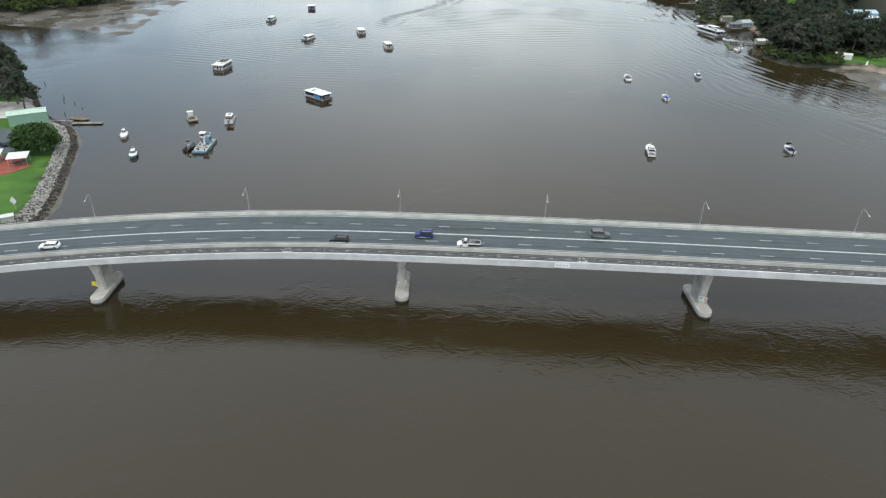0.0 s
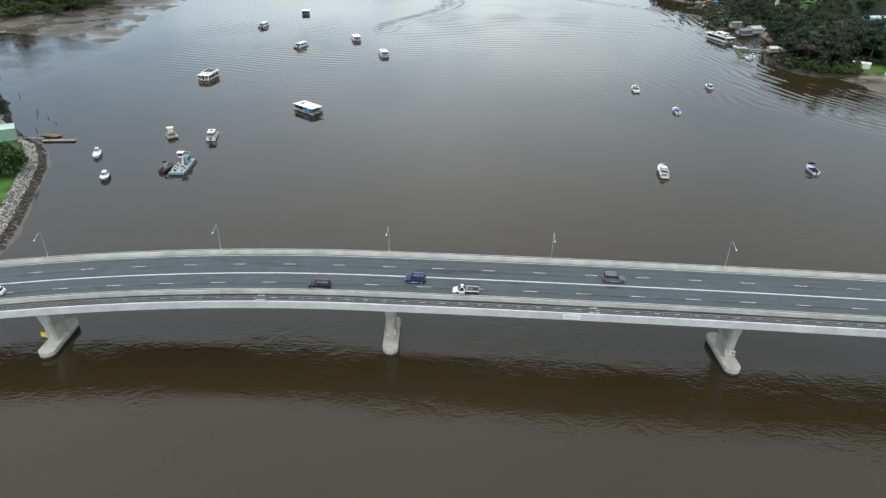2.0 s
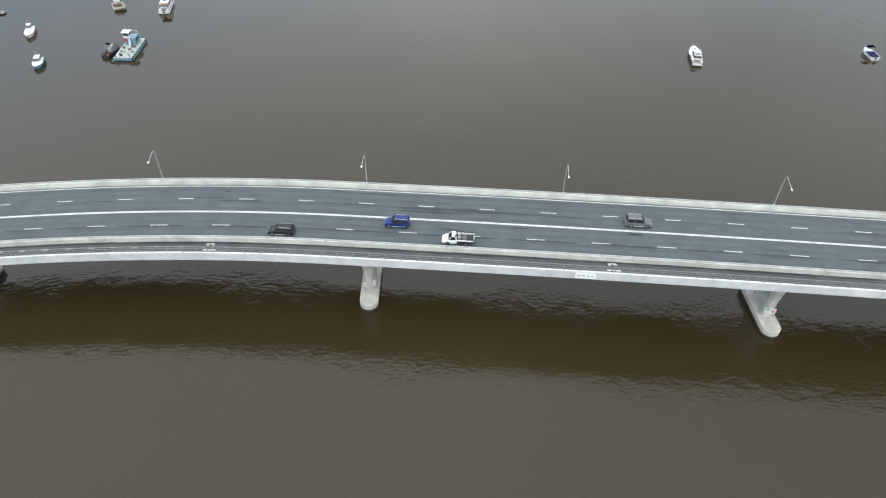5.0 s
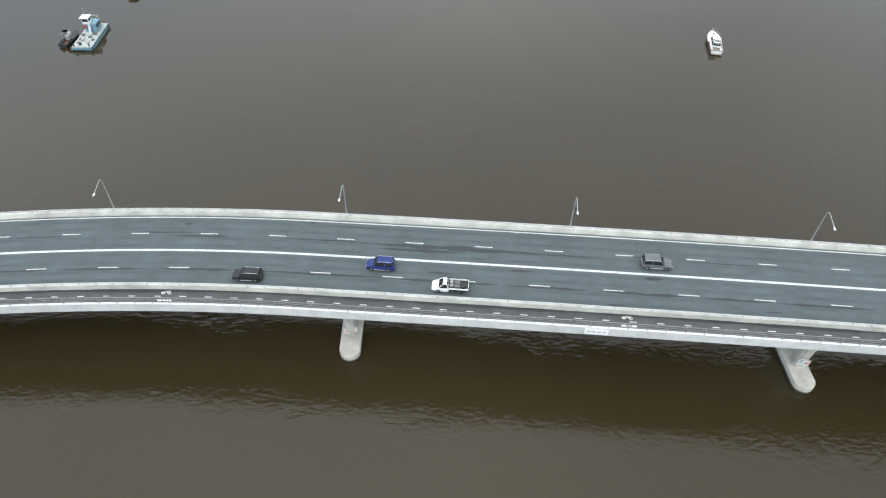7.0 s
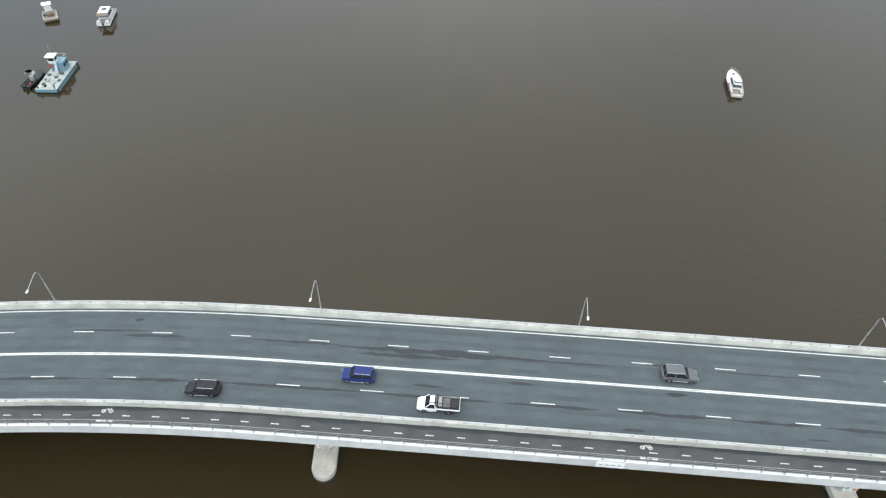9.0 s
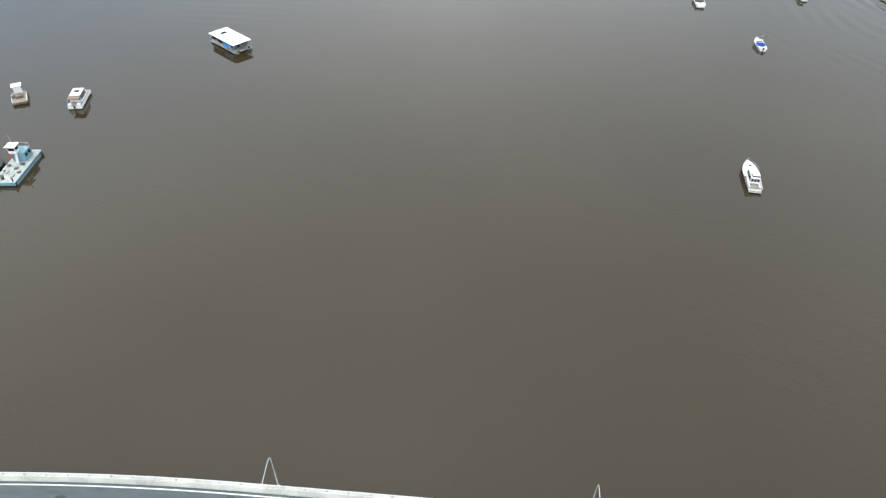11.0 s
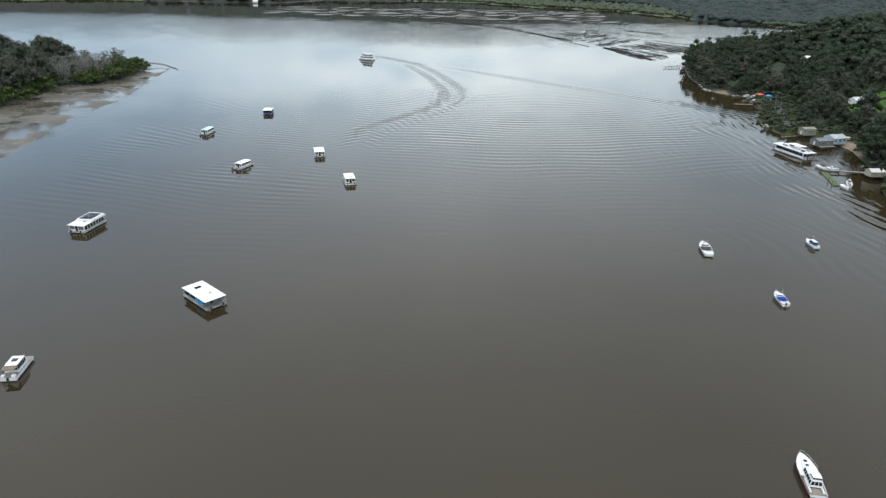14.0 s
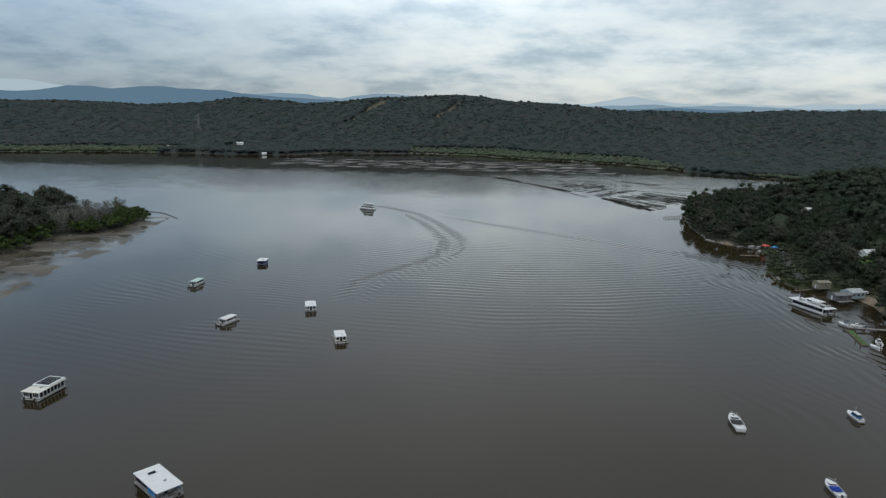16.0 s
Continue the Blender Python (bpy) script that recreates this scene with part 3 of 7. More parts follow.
def stretched(lo, hi, fine_lo, fine_hi, step, grow=1.16, most=70.0):
    mid = list(np.arange(fine_lo, fine_hi + 0.1, step))
    for sign in (-1, 1):
        v, d = (mid[0], step) if sign < 0 else (mid[-1], step)
        while lo < v < hi:
            d = min(d * grow, most)
            v = max(lo, min(hi, v + sign * d))
            mid.insert(0, v) if sign < 0 else mid.append(v)
    return np.array(mid)


def sheet(name, xs, ys, zfun, material, smooth=True):
    gx, gy = np.meshgrid(xs, ys)
    x, y = gx.ravel(), gy.ravel()
    z = zfun(x, y)
    n, k = len(xs), len(ys)
    i = (np.arange(k - 1)[:, None] * n + np.arange(n - 1)[None]).ravel()
    ob = raw(name, np.stack([x, y, z], 1), np.stack([i, i + 1, i + n + 1, i + n], 1), material, smooth=smooth)
    return ob, x, y, z


def power_cut(x, y):
    """The cleared strips under the power line on the far hill: 1 inside."""
    a = (np.abs(x + 210 - 0.6 * (y - 2175)) < np.where(y > 2140, 20, 10)) & (y > 2030) & (y < 2215)
    b = (np.abs(x - 18 - 0.5 * (y - 2168)) < 11) & (y > 2045) & (y < 2215)
    return (a | b) * 1.0


COTTAGES = ((-640, 1690, 0.75), (-492, 1745, 1.1), (-372, 1522, 0.65))


def glade(x, y):
    """1 where trees leave the far cottages open towards the river."""
    out = np.zeros(np.shape(x), bool)
    for a, b, k in COTTAGES:
        out |= np.hypot((x - a) / (14 + 12 * k), (y - b + 34) / 46) < 1
    return out


ground, gx, gy, gz = sheet("ground", stretched(-4400, 4400, -330, 330, 3.4), stretched(-1400, 4900, 140, 800, 3.4, most=60.0), height, GROUND)
tagged(ground, "river banks, mud flats and wooded hills", "ground", kind="structure")
w_in, p_in, e_in, f_in = (inland(q, gx, gy) for q in (WEST_BANK, WEST_POINT, EAST_BANK, FAR_BANK))
clearing = smooth01(2 - 1.5 * np.hypot((gx - 246) / 30, (gy - 386) / 18)) + smooth01(1 - np.hypot((gx - 590) / 150, (gy - 1120) / 90)) + smooth01(1 - np.hypot((gx - 262) / 26, (gy - 372) / 12)) + smooth01(2 - 1.6 * np.hypot((gx - 268) / 24, (gy - 534) / 26))
cover = {
    "grass": ((w_in > 5) & (gy < 330)) * 1.0 + np.clip(clearing, 0, 1) * (e_in > 3),
    "marsh": (f_in > 0) * smooth01((190 - f_in) / 30) * (np.abs(gx) < 2000) * ((gx < -600) | (gx > -90)) * (gx < 420) + 0.6 * power_cut(gx, gy) + (e_in > 1) * (e_in < 45) * (gy > 470) * (gy < 600) * 0.8,
    "mud": (gz < 0.75) * ~((e_in > -1.5) & ((gy > 373) | ((gy > 364) & (gx < 221)))) * 1.0,
    "sand": smooth01(2 - np.hypot((gx - 214) / 8, (gy - 470) / 9)) + (e_in > -2) * (e_in < 5) * (gy < 371) * (gx > 222) * 1.0 + smooth01(2 - 2 * np.hypot((gx - 204) / 12, (gy - 622) / 10)) + 0.4 * power_cut(gx, gy),
    "tar": 0.0 * gx,
}
for key, values in cover.items():
    layer = ground.data.attributes.new(key, "FLOAT", "POINT")
    layer.data.foreach_set("value", np.clip(values, 0, 1).astype(np.float32))

FERRY_TRACK = [(-33, 440), (-31, 470), (-29, 493), (-16, 515), (-2, 536), (9, 560), (14.7, 588), (15, 615), (10.5, 641), (-3, 690), (-20.4, 737), (-59, 783)]


SWELL_LINE = [(150, 650), (176, 570), (170, 500), (172, 430), (178, 385), (190, 335), (210, 292), (240, 230)]


def waves(x, y):
    """The ferry's wake and the swell that it sends to both banks, a few centimetres high."""
    bent = 3.0 * rolling(x, y, 120, 21)
    best, along, n = np.full(x.shape, 1e9), np.zeros(x.shape), 0.0
    for (ax, ay), (bx, by) in zip(FERRY_TRACK, FERRY_TRACK[1:]):
        dx, dy = bx - ax, by - ay
        long = math.hypot(dx, dy)
        t = np.clip(((x - ax) * dx + (y - ay) * dy) / long**2, 0, 1)
        d = np.hypot(x - ax - t * dx, y - ay - t * dy)
        along = np.where(d < best, n + t * long, along)
        best = np.minimum(best, d)
        n += long
    core = 0.24 * np.exp(-(((best - 6.0) / 4.5) ** 2)) * np.sin(6.28 * (along * 0.8 + best * 0.7) / 5.0 + bent) * smooth01(along / 60)
    r = np.hypot(x - 45, y - 765) + bent
    ring = np.exp(-(((r - 255) / 95) ** 2)) * np.sin(6.28 * r / 5.2) * (0.35 + 0.65 * smooth01(0.5 + rolling(x, y, 90, 22)))
    ring *= smooth01((x + 60) / 50) * smooth01((175 - x) / 60)
    q = np.hypot(x + 10, y - 720) + 1.3 * bent
    left = np.exp(-(((q - 310) / 80) ** 2)) * np.sin(6.28 * q / 4.6) * smooth01((-25 - x) / 40) * smooth01((x + 175) / 50) * smooth01(0.55 + 1.1 * rolling(x, y, 80, 23))
    band = (x + 59) * 0.68 + (y - 783) * 0.73
    out = np.exp(-(((band - 4) / 8) ** 2)) * np.sin(6.28 * band / 5.5) * smooth01((x + 50) / 90)
    d = np.full(x.shape, 1e9)
    for (ax, ay), (bx, by) in zip(SWELL_LINE, SWELL_LINE[1:]):
        dx, dy = bx - ax, by - ay
        t = np.clip(((x - ax) * dx + (y - ay) * dy) / (dx * dx + dy * dy), 0, 1)
        d = np.minimum(d, np.hypot(x - ax - t * dx, y - ay - t * dy))
    wide = 0.42 * np.exp(-((d / 85) ** 2)) * (0.25 + 0.75 * smooth01((500 - y) / 50)) * smooth01((570 - y) / 70)
    shore = (np.exp(-((d / 24) ** 2)) + wide) * np.sin(6.28 * (d * np.sign(x - 150) + 0.8 * bent + 3 * rolling(x, y, 60, 25)) / 5.0) * (0.55 + 0.45 * np.sin(6.28 * (0.55 * x + 0.83 * y + 2 * bent) / 26.0)) * smooth01((640 - y) / 60) * smooth01((y - 150) / 60) * np.maximum(0.2 + 0.8 * smooth01(0.6 + rolling(x, y, 60, 24)), 0.75 * np.exp(-(((y - 345) / 45) ** 2)))
    return 0.8 * core + 0.082 * ring + 0.082 * left + 0.11 * out + 0.095 * shore * (1 + 1.1 * np.exp(-(((y - 345) / 60) ** 2)) + 1.2 * np.exp(-(((y - 525) / 55) ** 2)))


river = sheet("water", stretched(-4400, 4400, -170, 225, 1.3, most=150.0), stretched(-1400, 4900, 185, 785, 1.4, most=150.0), waves, WATER)[0]
tagged(river, "brown tidal river with low ripples and boat wakes", "water", kind="structure")


# far blue ranges, several kilometres off; they glow, with the haze in their colour
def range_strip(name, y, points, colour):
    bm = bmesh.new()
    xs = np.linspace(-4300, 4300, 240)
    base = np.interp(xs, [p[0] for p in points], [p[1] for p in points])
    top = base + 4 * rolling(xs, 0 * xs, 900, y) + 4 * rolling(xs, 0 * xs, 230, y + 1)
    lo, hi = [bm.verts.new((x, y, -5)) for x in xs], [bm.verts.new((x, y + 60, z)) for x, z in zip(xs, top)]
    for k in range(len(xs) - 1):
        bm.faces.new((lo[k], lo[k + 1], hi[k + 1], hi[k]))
    return tagged(part(name, bm, glow(name, colour)), "glowing blue mountain range with painted haze on the skyline", "backdrop", kind="structure")


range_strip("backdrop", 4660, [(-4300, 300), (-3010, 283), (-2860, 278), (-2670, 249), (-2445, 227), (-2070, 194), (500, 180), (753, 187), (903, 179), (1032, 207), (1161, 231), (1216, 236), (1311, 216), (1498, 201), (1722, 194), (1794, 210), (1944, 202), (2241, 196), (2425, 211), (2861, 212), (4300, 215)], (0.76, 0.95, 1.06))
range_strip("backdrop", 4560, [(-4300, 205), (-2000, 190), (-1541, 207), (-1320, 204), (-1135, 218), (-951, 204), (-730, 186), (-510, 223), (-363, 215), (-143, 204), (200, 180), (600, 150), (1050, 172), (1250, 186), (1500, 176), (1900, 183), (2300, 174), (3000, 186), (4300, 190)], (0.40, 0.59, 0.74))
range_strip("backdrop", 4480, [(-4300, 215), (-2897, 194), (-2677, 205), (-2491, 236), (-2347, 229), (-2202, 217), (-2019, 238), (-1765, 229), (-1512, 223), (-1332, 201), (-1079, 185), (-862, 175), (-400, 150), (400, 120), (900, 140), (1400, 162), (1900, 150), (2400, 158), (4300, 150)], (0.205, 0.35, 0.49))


# ---------------------------------------------------------------- the bridge
bridge = thing("bridge", pose(0, 0, 0), "curved pale concrete road bridge on piers across a river", "bridge")
S0, S1 = -180.0, 300.0
bm = bmesh.new()
sweep(bm, [(-10.40, -0.03), (-10.40, -0.5), (-7.2, -0.8), (-5.6, -3.0), (3.2, -3.0), (4.8, -0.8), (8.0, -0.5), (8.0, -0.03)], S0, S1, 4.0)
part("deck", bm, CONCRETE, bridge, "grey concrete box girder")
bm = sweep(bmesh.new(), [(-7.15, -0.05), (-7.15, 0.02), (7.45, 0.02), (7.45, -0.05)], S0, S1, 3.0)
part("road_surface", bm, ASPHALT, bridge, "worn blue-grey asphalt")
bm = sweep(bmesh.new(), [(-10.15, -0.05), (-10.15, 0.04), (-7.72, 0.04), (-7.72, -0.05)], S0, S1, 3.0)
part("footpath", bm, PATHTAR, bridge, "dark asphalt shared path")
bm = sweep(bmesh.new(), [(7.42, -0.05), (7.46, 0.30), (7.62, 0.85), (8.06, 0.85), (8.06, -0.55), (7.9, -0.55), (7.9, -0.05)], S0, S1, 3.0)
part("barrier", bm, CONCRETE, bridge)
bm = sweep(bmesh.new(), [(-7.10, -0.05), (-7.16, 0.30), (-7.28, 0.85), (-7.62, 0.85), (-7.68, -0.05)], S0, S1, 3.0)
part("barrier", bm, CONCRETE, bridge)
# fascia panels along the outer edge of the path
s = -128.0
while s < 140:
    bm = sweep(bmesh.new(), [(-10.12, -0.05), (-10.12, 0.12), (-10.46, 0.12), (-10.46, -1.42), (-10.38, -1.42), (-10.38, -0.05)], s + 0.012, s + 3.988, 2.0)
    part("fascia_panel", bm, FASCIA, bridge)
    s += 4.0


def stripe(name, o, width, a, b, material=PAINT, h=0.024):
    bm = sweep(bmesh.new(), [(o - width / 2, h - 0.012), (o - width / 2, h + 0.004), (o + width / 2, h + 0.004), (o + width / 2, h - 0.012)], a, b, 3.0)
    part(name, bm, material, bridge)


for o in (-5.2, -1.75, 1.75, 5.3):
    for side in (-0.8, 0.8):
        stripe("wheel_track", o + side, 0.62, S0, S1, TRACK, 0.0205)
for o in (-6.85, 7.05):
    stripe("edge_line", o, 0.16, S0, S1)
for o in (-0.105, 0.105):
    stripe("centre_line", o, 0.15, S0, S1)
k = -14
while k <= 24:
    s = 4.9 + 10.68 * k
    if S0 + 3 < s < S1 - 3:
        stripe("lane_dash", 3.5, 0.12, s - 1.35, s + 1.35)
    s = 2.35 + 10.75 * k
    if S0 + 3 < s < S1 - 3:
        stripe("lane_dash", -3.5, 0.12, s - 1.5, s + 1.5)
    k += 1
for k in range(-34, 40):
    stripe("path_dash", -8.95, 0.11, 5.8 + 3.79 * k - 0.5, 5.8 + 3.79 * k + 0.5, h=0.044)


def dark_streak(s0, s1, o, wide, seed, rag=0.5, h=0.0265):
    """A dark ragged-edged streak: damp along a lane, painted shade at the barrier's foot."""
    r = np.random.RandomState(seed)
    n = max(3, int((s1 - s0) / 0.7))
    lo, hi = [], []
    bm = bmesh.new()
    a, b = 0.0, 0.0
    for k in range(n + 1):
        s = s0 + (s1 - s0) * k / n
        end = min(1.0, 4 * k / n, 4 * (n - k) / n)
        a, b = 0.5 * a + 0.5 * r.uniform(-rag, rag), 0.5 * b + 0.5 * r.uniform(-rag, rag)
        w = wide * end / 2
        lo.append(bm.verts.new(road_point(s, o - w * (1 + a) - 0.01, h)))
        hi.append(bm.verts.new(road_point(s, o + w * (1 + b) + 0.01, h)))
    for k in range(n):
        bm.faces.new((lo[k], lo[k + 1], hi[k + 1], hi[k]))
    part("damp_stain", bm, SEALSHADE, bridge, "dark streak in the asphalt, of damp and painted shade")


r = np.random.RandomState(3)
s = -120.0
while s < 130:
    long = r.uniform(6, 22)
    dark_streak(s, s + long, -3.82 + r.uniform(-0.06, 0.06), r.uniform(0.30, 0.50), int(s * 10) + 2000, 0.8)
    s += long + r.uniform(0, 3)
for k, (a, b, o, w) in enumerate(((-29, -17, 3.75, 0.25), (-22, -13, 3.0, 0.35), (-6, 9, 3.05, 0.30), (7, 34, 2.85, 0.75), (10, 24, 2.0, 0.55), (30, 44, 2.7, 0.25), (48, 55, 3.3, 0.2), (-48, -38, 3.1, 0.2), (55, 74, 3.0, 0.18),
                                  (30, 34, -0.9, 0.35), (50, 53, -0.8, 0.4), (-75, -60, 2.9, 0.4), (84, 104, 3.0, 0.3), (2, 12, 6.2, 0.15), (18, 22, -2.2, 0.3), (-1.5, -0.4, 6.6, 0.35), (-21, -19.5, 5.6, 0.5), (44, 47, -6.2, 0.3), (66, 69, -5.6, 0.3))):
    dark_streak(a, b, o, w, 300 + k, 0.9)


# the barrier's shade along its foot, painted on the path with dark blotches
r = np.random.RandomState(4)
s = -125.0
while s < 135:
    long = r.uniform(8, 30)
    dark_streak(s, s + long, -7.92, r.uniform(0.30, 0.62), int(s * 10) + 6000, 0.6, 0.048)
    s += long * r.uniform(0.8, 1.0)


def bike_mark(s):
    bm = bmesh.new()
    for ds, do, r in ((-0.75, 0.0, 0.42), (0.6, 0.0, 0.42)):
        for j in range(12):
            a0, a1 = 2 * math.pi * j / 12, 2 * math.pi * (j + 1) / 12
            bm.faces.new([bm.verts.new(road_point(s + 0.7 * (ds + q * math.cos(a)), -8.35 + 0.6 * (do + q * math.sin(a)), 0.05)) for q, a in ((r, a0), (r, a1), (r - 0.2, a1), (r - 0.2, a0))])
    for (a, b), (c, d) in (((-0.75, 0), (-0.1, 0.55)), ((-0.1, 0.55), (0.6, 0)), ((-0.1, 0.55), (0.1, 0.0)), ((0.6, 0.0), (0.45, 0.7))):
        n = Vector((-(d - b), c - a)).normalized() * 0.11
        bm.faces.new([bm.verts.new(road_point(s + 0.7 * x, -8.35 + 0.6 * y, 0.05)) for x, y in ((a + n.x, b + n.y), (c + n.x, d + n.y), (c - n.x, d - n.y), (a - n.x, b - n.y))])
    part("bicycle_marking", bm, DULLPAINT, bridge)
    bm = bmesh.new()
    for a, b in ((-1.0, -0.3), (-0.15, 0.25), (0.4, 1.1)):
        bm.faces.new([bm.verts.new(road_point(s + x, -9.65 + y, 0.05)) for x, y in ((a, -0.18), (b, -0.18), (b, 0.14), (a, 0.14))])
    part("path_marking", bm, PAINT, bridge)


for s in (-85.5, -19.5, 46.8, 113.0):
    bike_mark(s)

# rails: low steel rails on both barriers, and the path's railing
for o, h in ((7.86, 1.12), (-7.45, 1.12)):
    part("rail", sweep(bmesh.new(), [(o - 0.06, h), (o - 0.06, h + 0.07), (o + 0.06, h + 0.07), (o + 0.06, h)], S0, S1, 3.0), STEEL, bridge)
for h, t in ((0.52, 0.016), (0.90, 0.016), (1.28, 0.03)):
    part("rail", sweep(bmesh.new(), [(-10.27 - t, h), (-10.27 - t, h + 2 * t), (-10.27 + t, h + 2 * t), (-10.27 + t, h)], S0, S1, 3.0), RAILSTEEL, bridge)


def repeat_part(name, first, places, label=""):
    for m in places:
        ob = new(name, first.data)
        ob.parent, ob.matrix_basis = bridge, m
        if label:
            tagged(ob, label)


bm = cuboid(bmesh.new(), -0.10, 0.10, -0.11, 0.11, 0.0, 0.04)
cuboid(bm, -0.05, 0.05, -0.06, 0.06, 0.04, 0.29)
post = part("rail_post", bm, GREY, bridge)
post.matrix_basis = road_pose(-125, 7.86, 0.84)
repeat_part("rail_post", post, [road_pose(-122.5 + 2.5 * k, 7.86, 0.84) for k in range(104)])
repeat_part("rail_post", post, [road_pose(-125 + 2.5 * k, -7.45, 0.84) for k in range(105)])
bm = cuboid(bmesh.new(), -0.09, 0.09, -0.09, 0.09, 0.0, 0.03)
cuboid(bm, -0.035, 0.035, -0.04, 0.04, 0.03, 1.22)
post = part("railing_post", bm, RAILSTEEL, bridge)
post.matrix_basis = road_pose(-125, -10.27, 0.11)
repeat_part("railing_post", post, [road_pose(-122.4 + 2.6 * k, -10.27, 0.11) for k in range(100)])


# piers: a round-ended pile cap at the water, a tapered blade on it
def pier(x, y0, y1, turn, s):
    r, zt = 1.62, 1.55
    long = (y1 - y0) / 2 - r
    p = thing("pier", pose(x, (y0 + y1) / 2, 0, 0, 0, turn), "concrete bridge pier with a round-ended pile cap in the water", "pier", "bridge piers")
    def ring(rad, z, squeeze=0.0):
        out = []
        for k in range(28):
            a = 2 * math.pi * (k + 0.5) / 28
            out.append((rad * math.cos(a), math.copysign(long - squeeze, math.sin(a)) + rad * math.sin(a), z))
        return out
    part("pile_cap", loft(bmesh.new(), [ring(r, 0.55), ring(r, zt - 0.08), ring(r - 0.08, zt)]), PIERCON, p, "pale grey concrete", False)
    part("tide_band", loft(bmesh.new(), [ring(r - 0.05, -2.5), ring(r - 0.02, 0.55)]), TIDE, p, "dark wet weed-stained concrete")
    top = min(grade(s) - 3.0 - 0.3, 12.0)
    half0, half1, w0, w1 = long - 2.2, long - 1.2, 0.95, 1.35
    def blade(hy, hx, z):
        return [(-hx, -hy + 0.5, z), (-hx + 0.35, -hy, z), (hx - 0.35, -hy, z), (hx, -hy + 0.5, z), (hx, hy - 0.5, z), (hx - 0.35, hy, z), (-hx + 0.35, hy, z), (-hx, hy - 0.5, z)]
    part("column", loft(bmesh.new(), [blade(half0, w0, zt), blade(half0 + 0.2, w0, zt + 4), blade(half1, w1, top + 0.6)]), PIERCON, p, "pale tapered concrete column")
    return p, half0, zt


pier_sites = ((-64.6, -76.5, 129.6, 142.2), (6.0, -7.1, 131.8, 144.3), (76.0, 62.0, 126.6, 139.5), (146.5, 132.0, 121.5, 134.5), (-135, -147.0, 122.0, 134.5))
for s, x, y0, y1 in pier_sites:
    pier(x, y0, y1, 0.0, s)


# street lamps along the far barrier
def street_lamp(s):
    lamp = thing("street_lamp", road_pose(s, 8.0, 0.8), "slim curved grey steel street lamp on the bridge barrier", "street lamp", "bridge lamps")
    part("base_plate", cuboid(bmesh.new(), -0.2, 0.2, -0.16, 0.16, 0.03, 0.10), STEEL, lamp)
    part("pole", tube(bmesh.new(), [(0, 0, 0.08), (0, 0.02, 3.2), (0, 0, 5.9)], 0.09, 8, 0.055), STEEL, lamp)
    part("arm", tube(bmesh.new(), [(0, 0, 5.85), (0, -0.10, 6.25), (0, -0.42, 6.52), (0, -1.0, 6.52), (0, -3.1, 6.10)], 0.05, 8, 0.04), STEEL, lamp)
    bm = cuboid(bmesh.new(), -0.13, 0.13, -3.62, -3.05, 5.98, 6.12, 0.04)
    head = part("lamp_head", bm, WHITE, lamp)
    part("lens", cuboid(bmesh.new(), -0.09, 0.09, -3.52, -3.15, 5.955, 5.98), GLASS, head)
    return lamp


for s in (-104.5, -68.6, -32.3, 4.3, 39.5, 76.2, 112.0, 148.0):
    street_lamp(s)


# ---------------------------------------------------------------- trees and woods
def ico(level=0):
    bm = bmesh.new()
    bmesh.ops.create_icosphere(bm, subdivisions=level + 1, radius=1.0)
    v = np.array([p.co[:] for p in bm.verts], np.float32)
    f = np.array([[q.index for q in t.verts] for t in bm.faces], np.int32)
    bm.free()
    return v, f


ICO_V, ICO_F = ico(0)


def clumps(centres, sizes, rng, squash=0.75, rough=0.32, body=(ICO_V, ICO_F)):
    """Many small uneven leaf masses in one mesh."""
    n, k = len(centres), len(body[0])
    jitter = 1 + rough * rng.uniform(-1, 1, (n, k, 1))
    v = body[0][None] * jitter * np.asarray(sizes)[:, None, None] * np.array([1, 1, squash])
    a = rng.uniform(0, 6.28, n)
    c, s = np.cos(a)[:, None], np.sin(a)[:, None]
    v = np.stack([v[..., 0] * c - v[..., 1] * s, v[..., 0] * s + v[..., 1] * c, v[..., 2]], -1) + np.asarray(centres)[:, None]
    f = body[1][None] + (np.arange(n) * k)[:, None, None]
    return v.reshape(-1, 3), f.reshape(-1, 3)


def flakes(centres, size, rng, out=None):
    """Loose sprays of leaves: small tilted quads cut in two triangles, lying roughly across the direction out where it is given."""
    n = len(centres)
    d1, d2 = rng.normal(size=(n, 3)), rng.normal(size=(n, 3))
    if out is not None:
        facing = out + 0.55 * rng.normal(size=(n, 3))
        facing /= np.linalg.norm(facing, axis=1)[:, None]
        d1 -= (d1 * facing).sum(1)[:, None] * facing
        d2 = np.cross(facing, d1)
    d1 /= np.linalg.norm(d1, axis=1)[:, None]
    d2 -= (d2 * d1).sum(1)[:, None] * d1
    d2 /= np.linalg.norm(d2, axis=1)[:, None]
    s = size * rng.uniform(0.5, 1.3, (n, 1))
    q = np.stack([centres - d1 * s - d2 * s * 0.5, centres + d1 * s - d2 * s * 0.5, centres + d1 * s * 0.8 + d2 * s * 0.5, centres - d1 * s * 0.8 + d2 * s * 0.5], 1)
    i = np.arange(n)[:, None] * 4
    return q.reshape(-1, 3), np.concatenate([i + [[0, 1, 2]], i + [[0, 2, 3]]])


def join(*meshes):
    vs, fs, n = [], [], 0
    for v, f in meshes:
        vs.append(v)
        fs.append(f + n)
        n += len(v)
    return np.concatenate(vs), np.concatenate(fs)


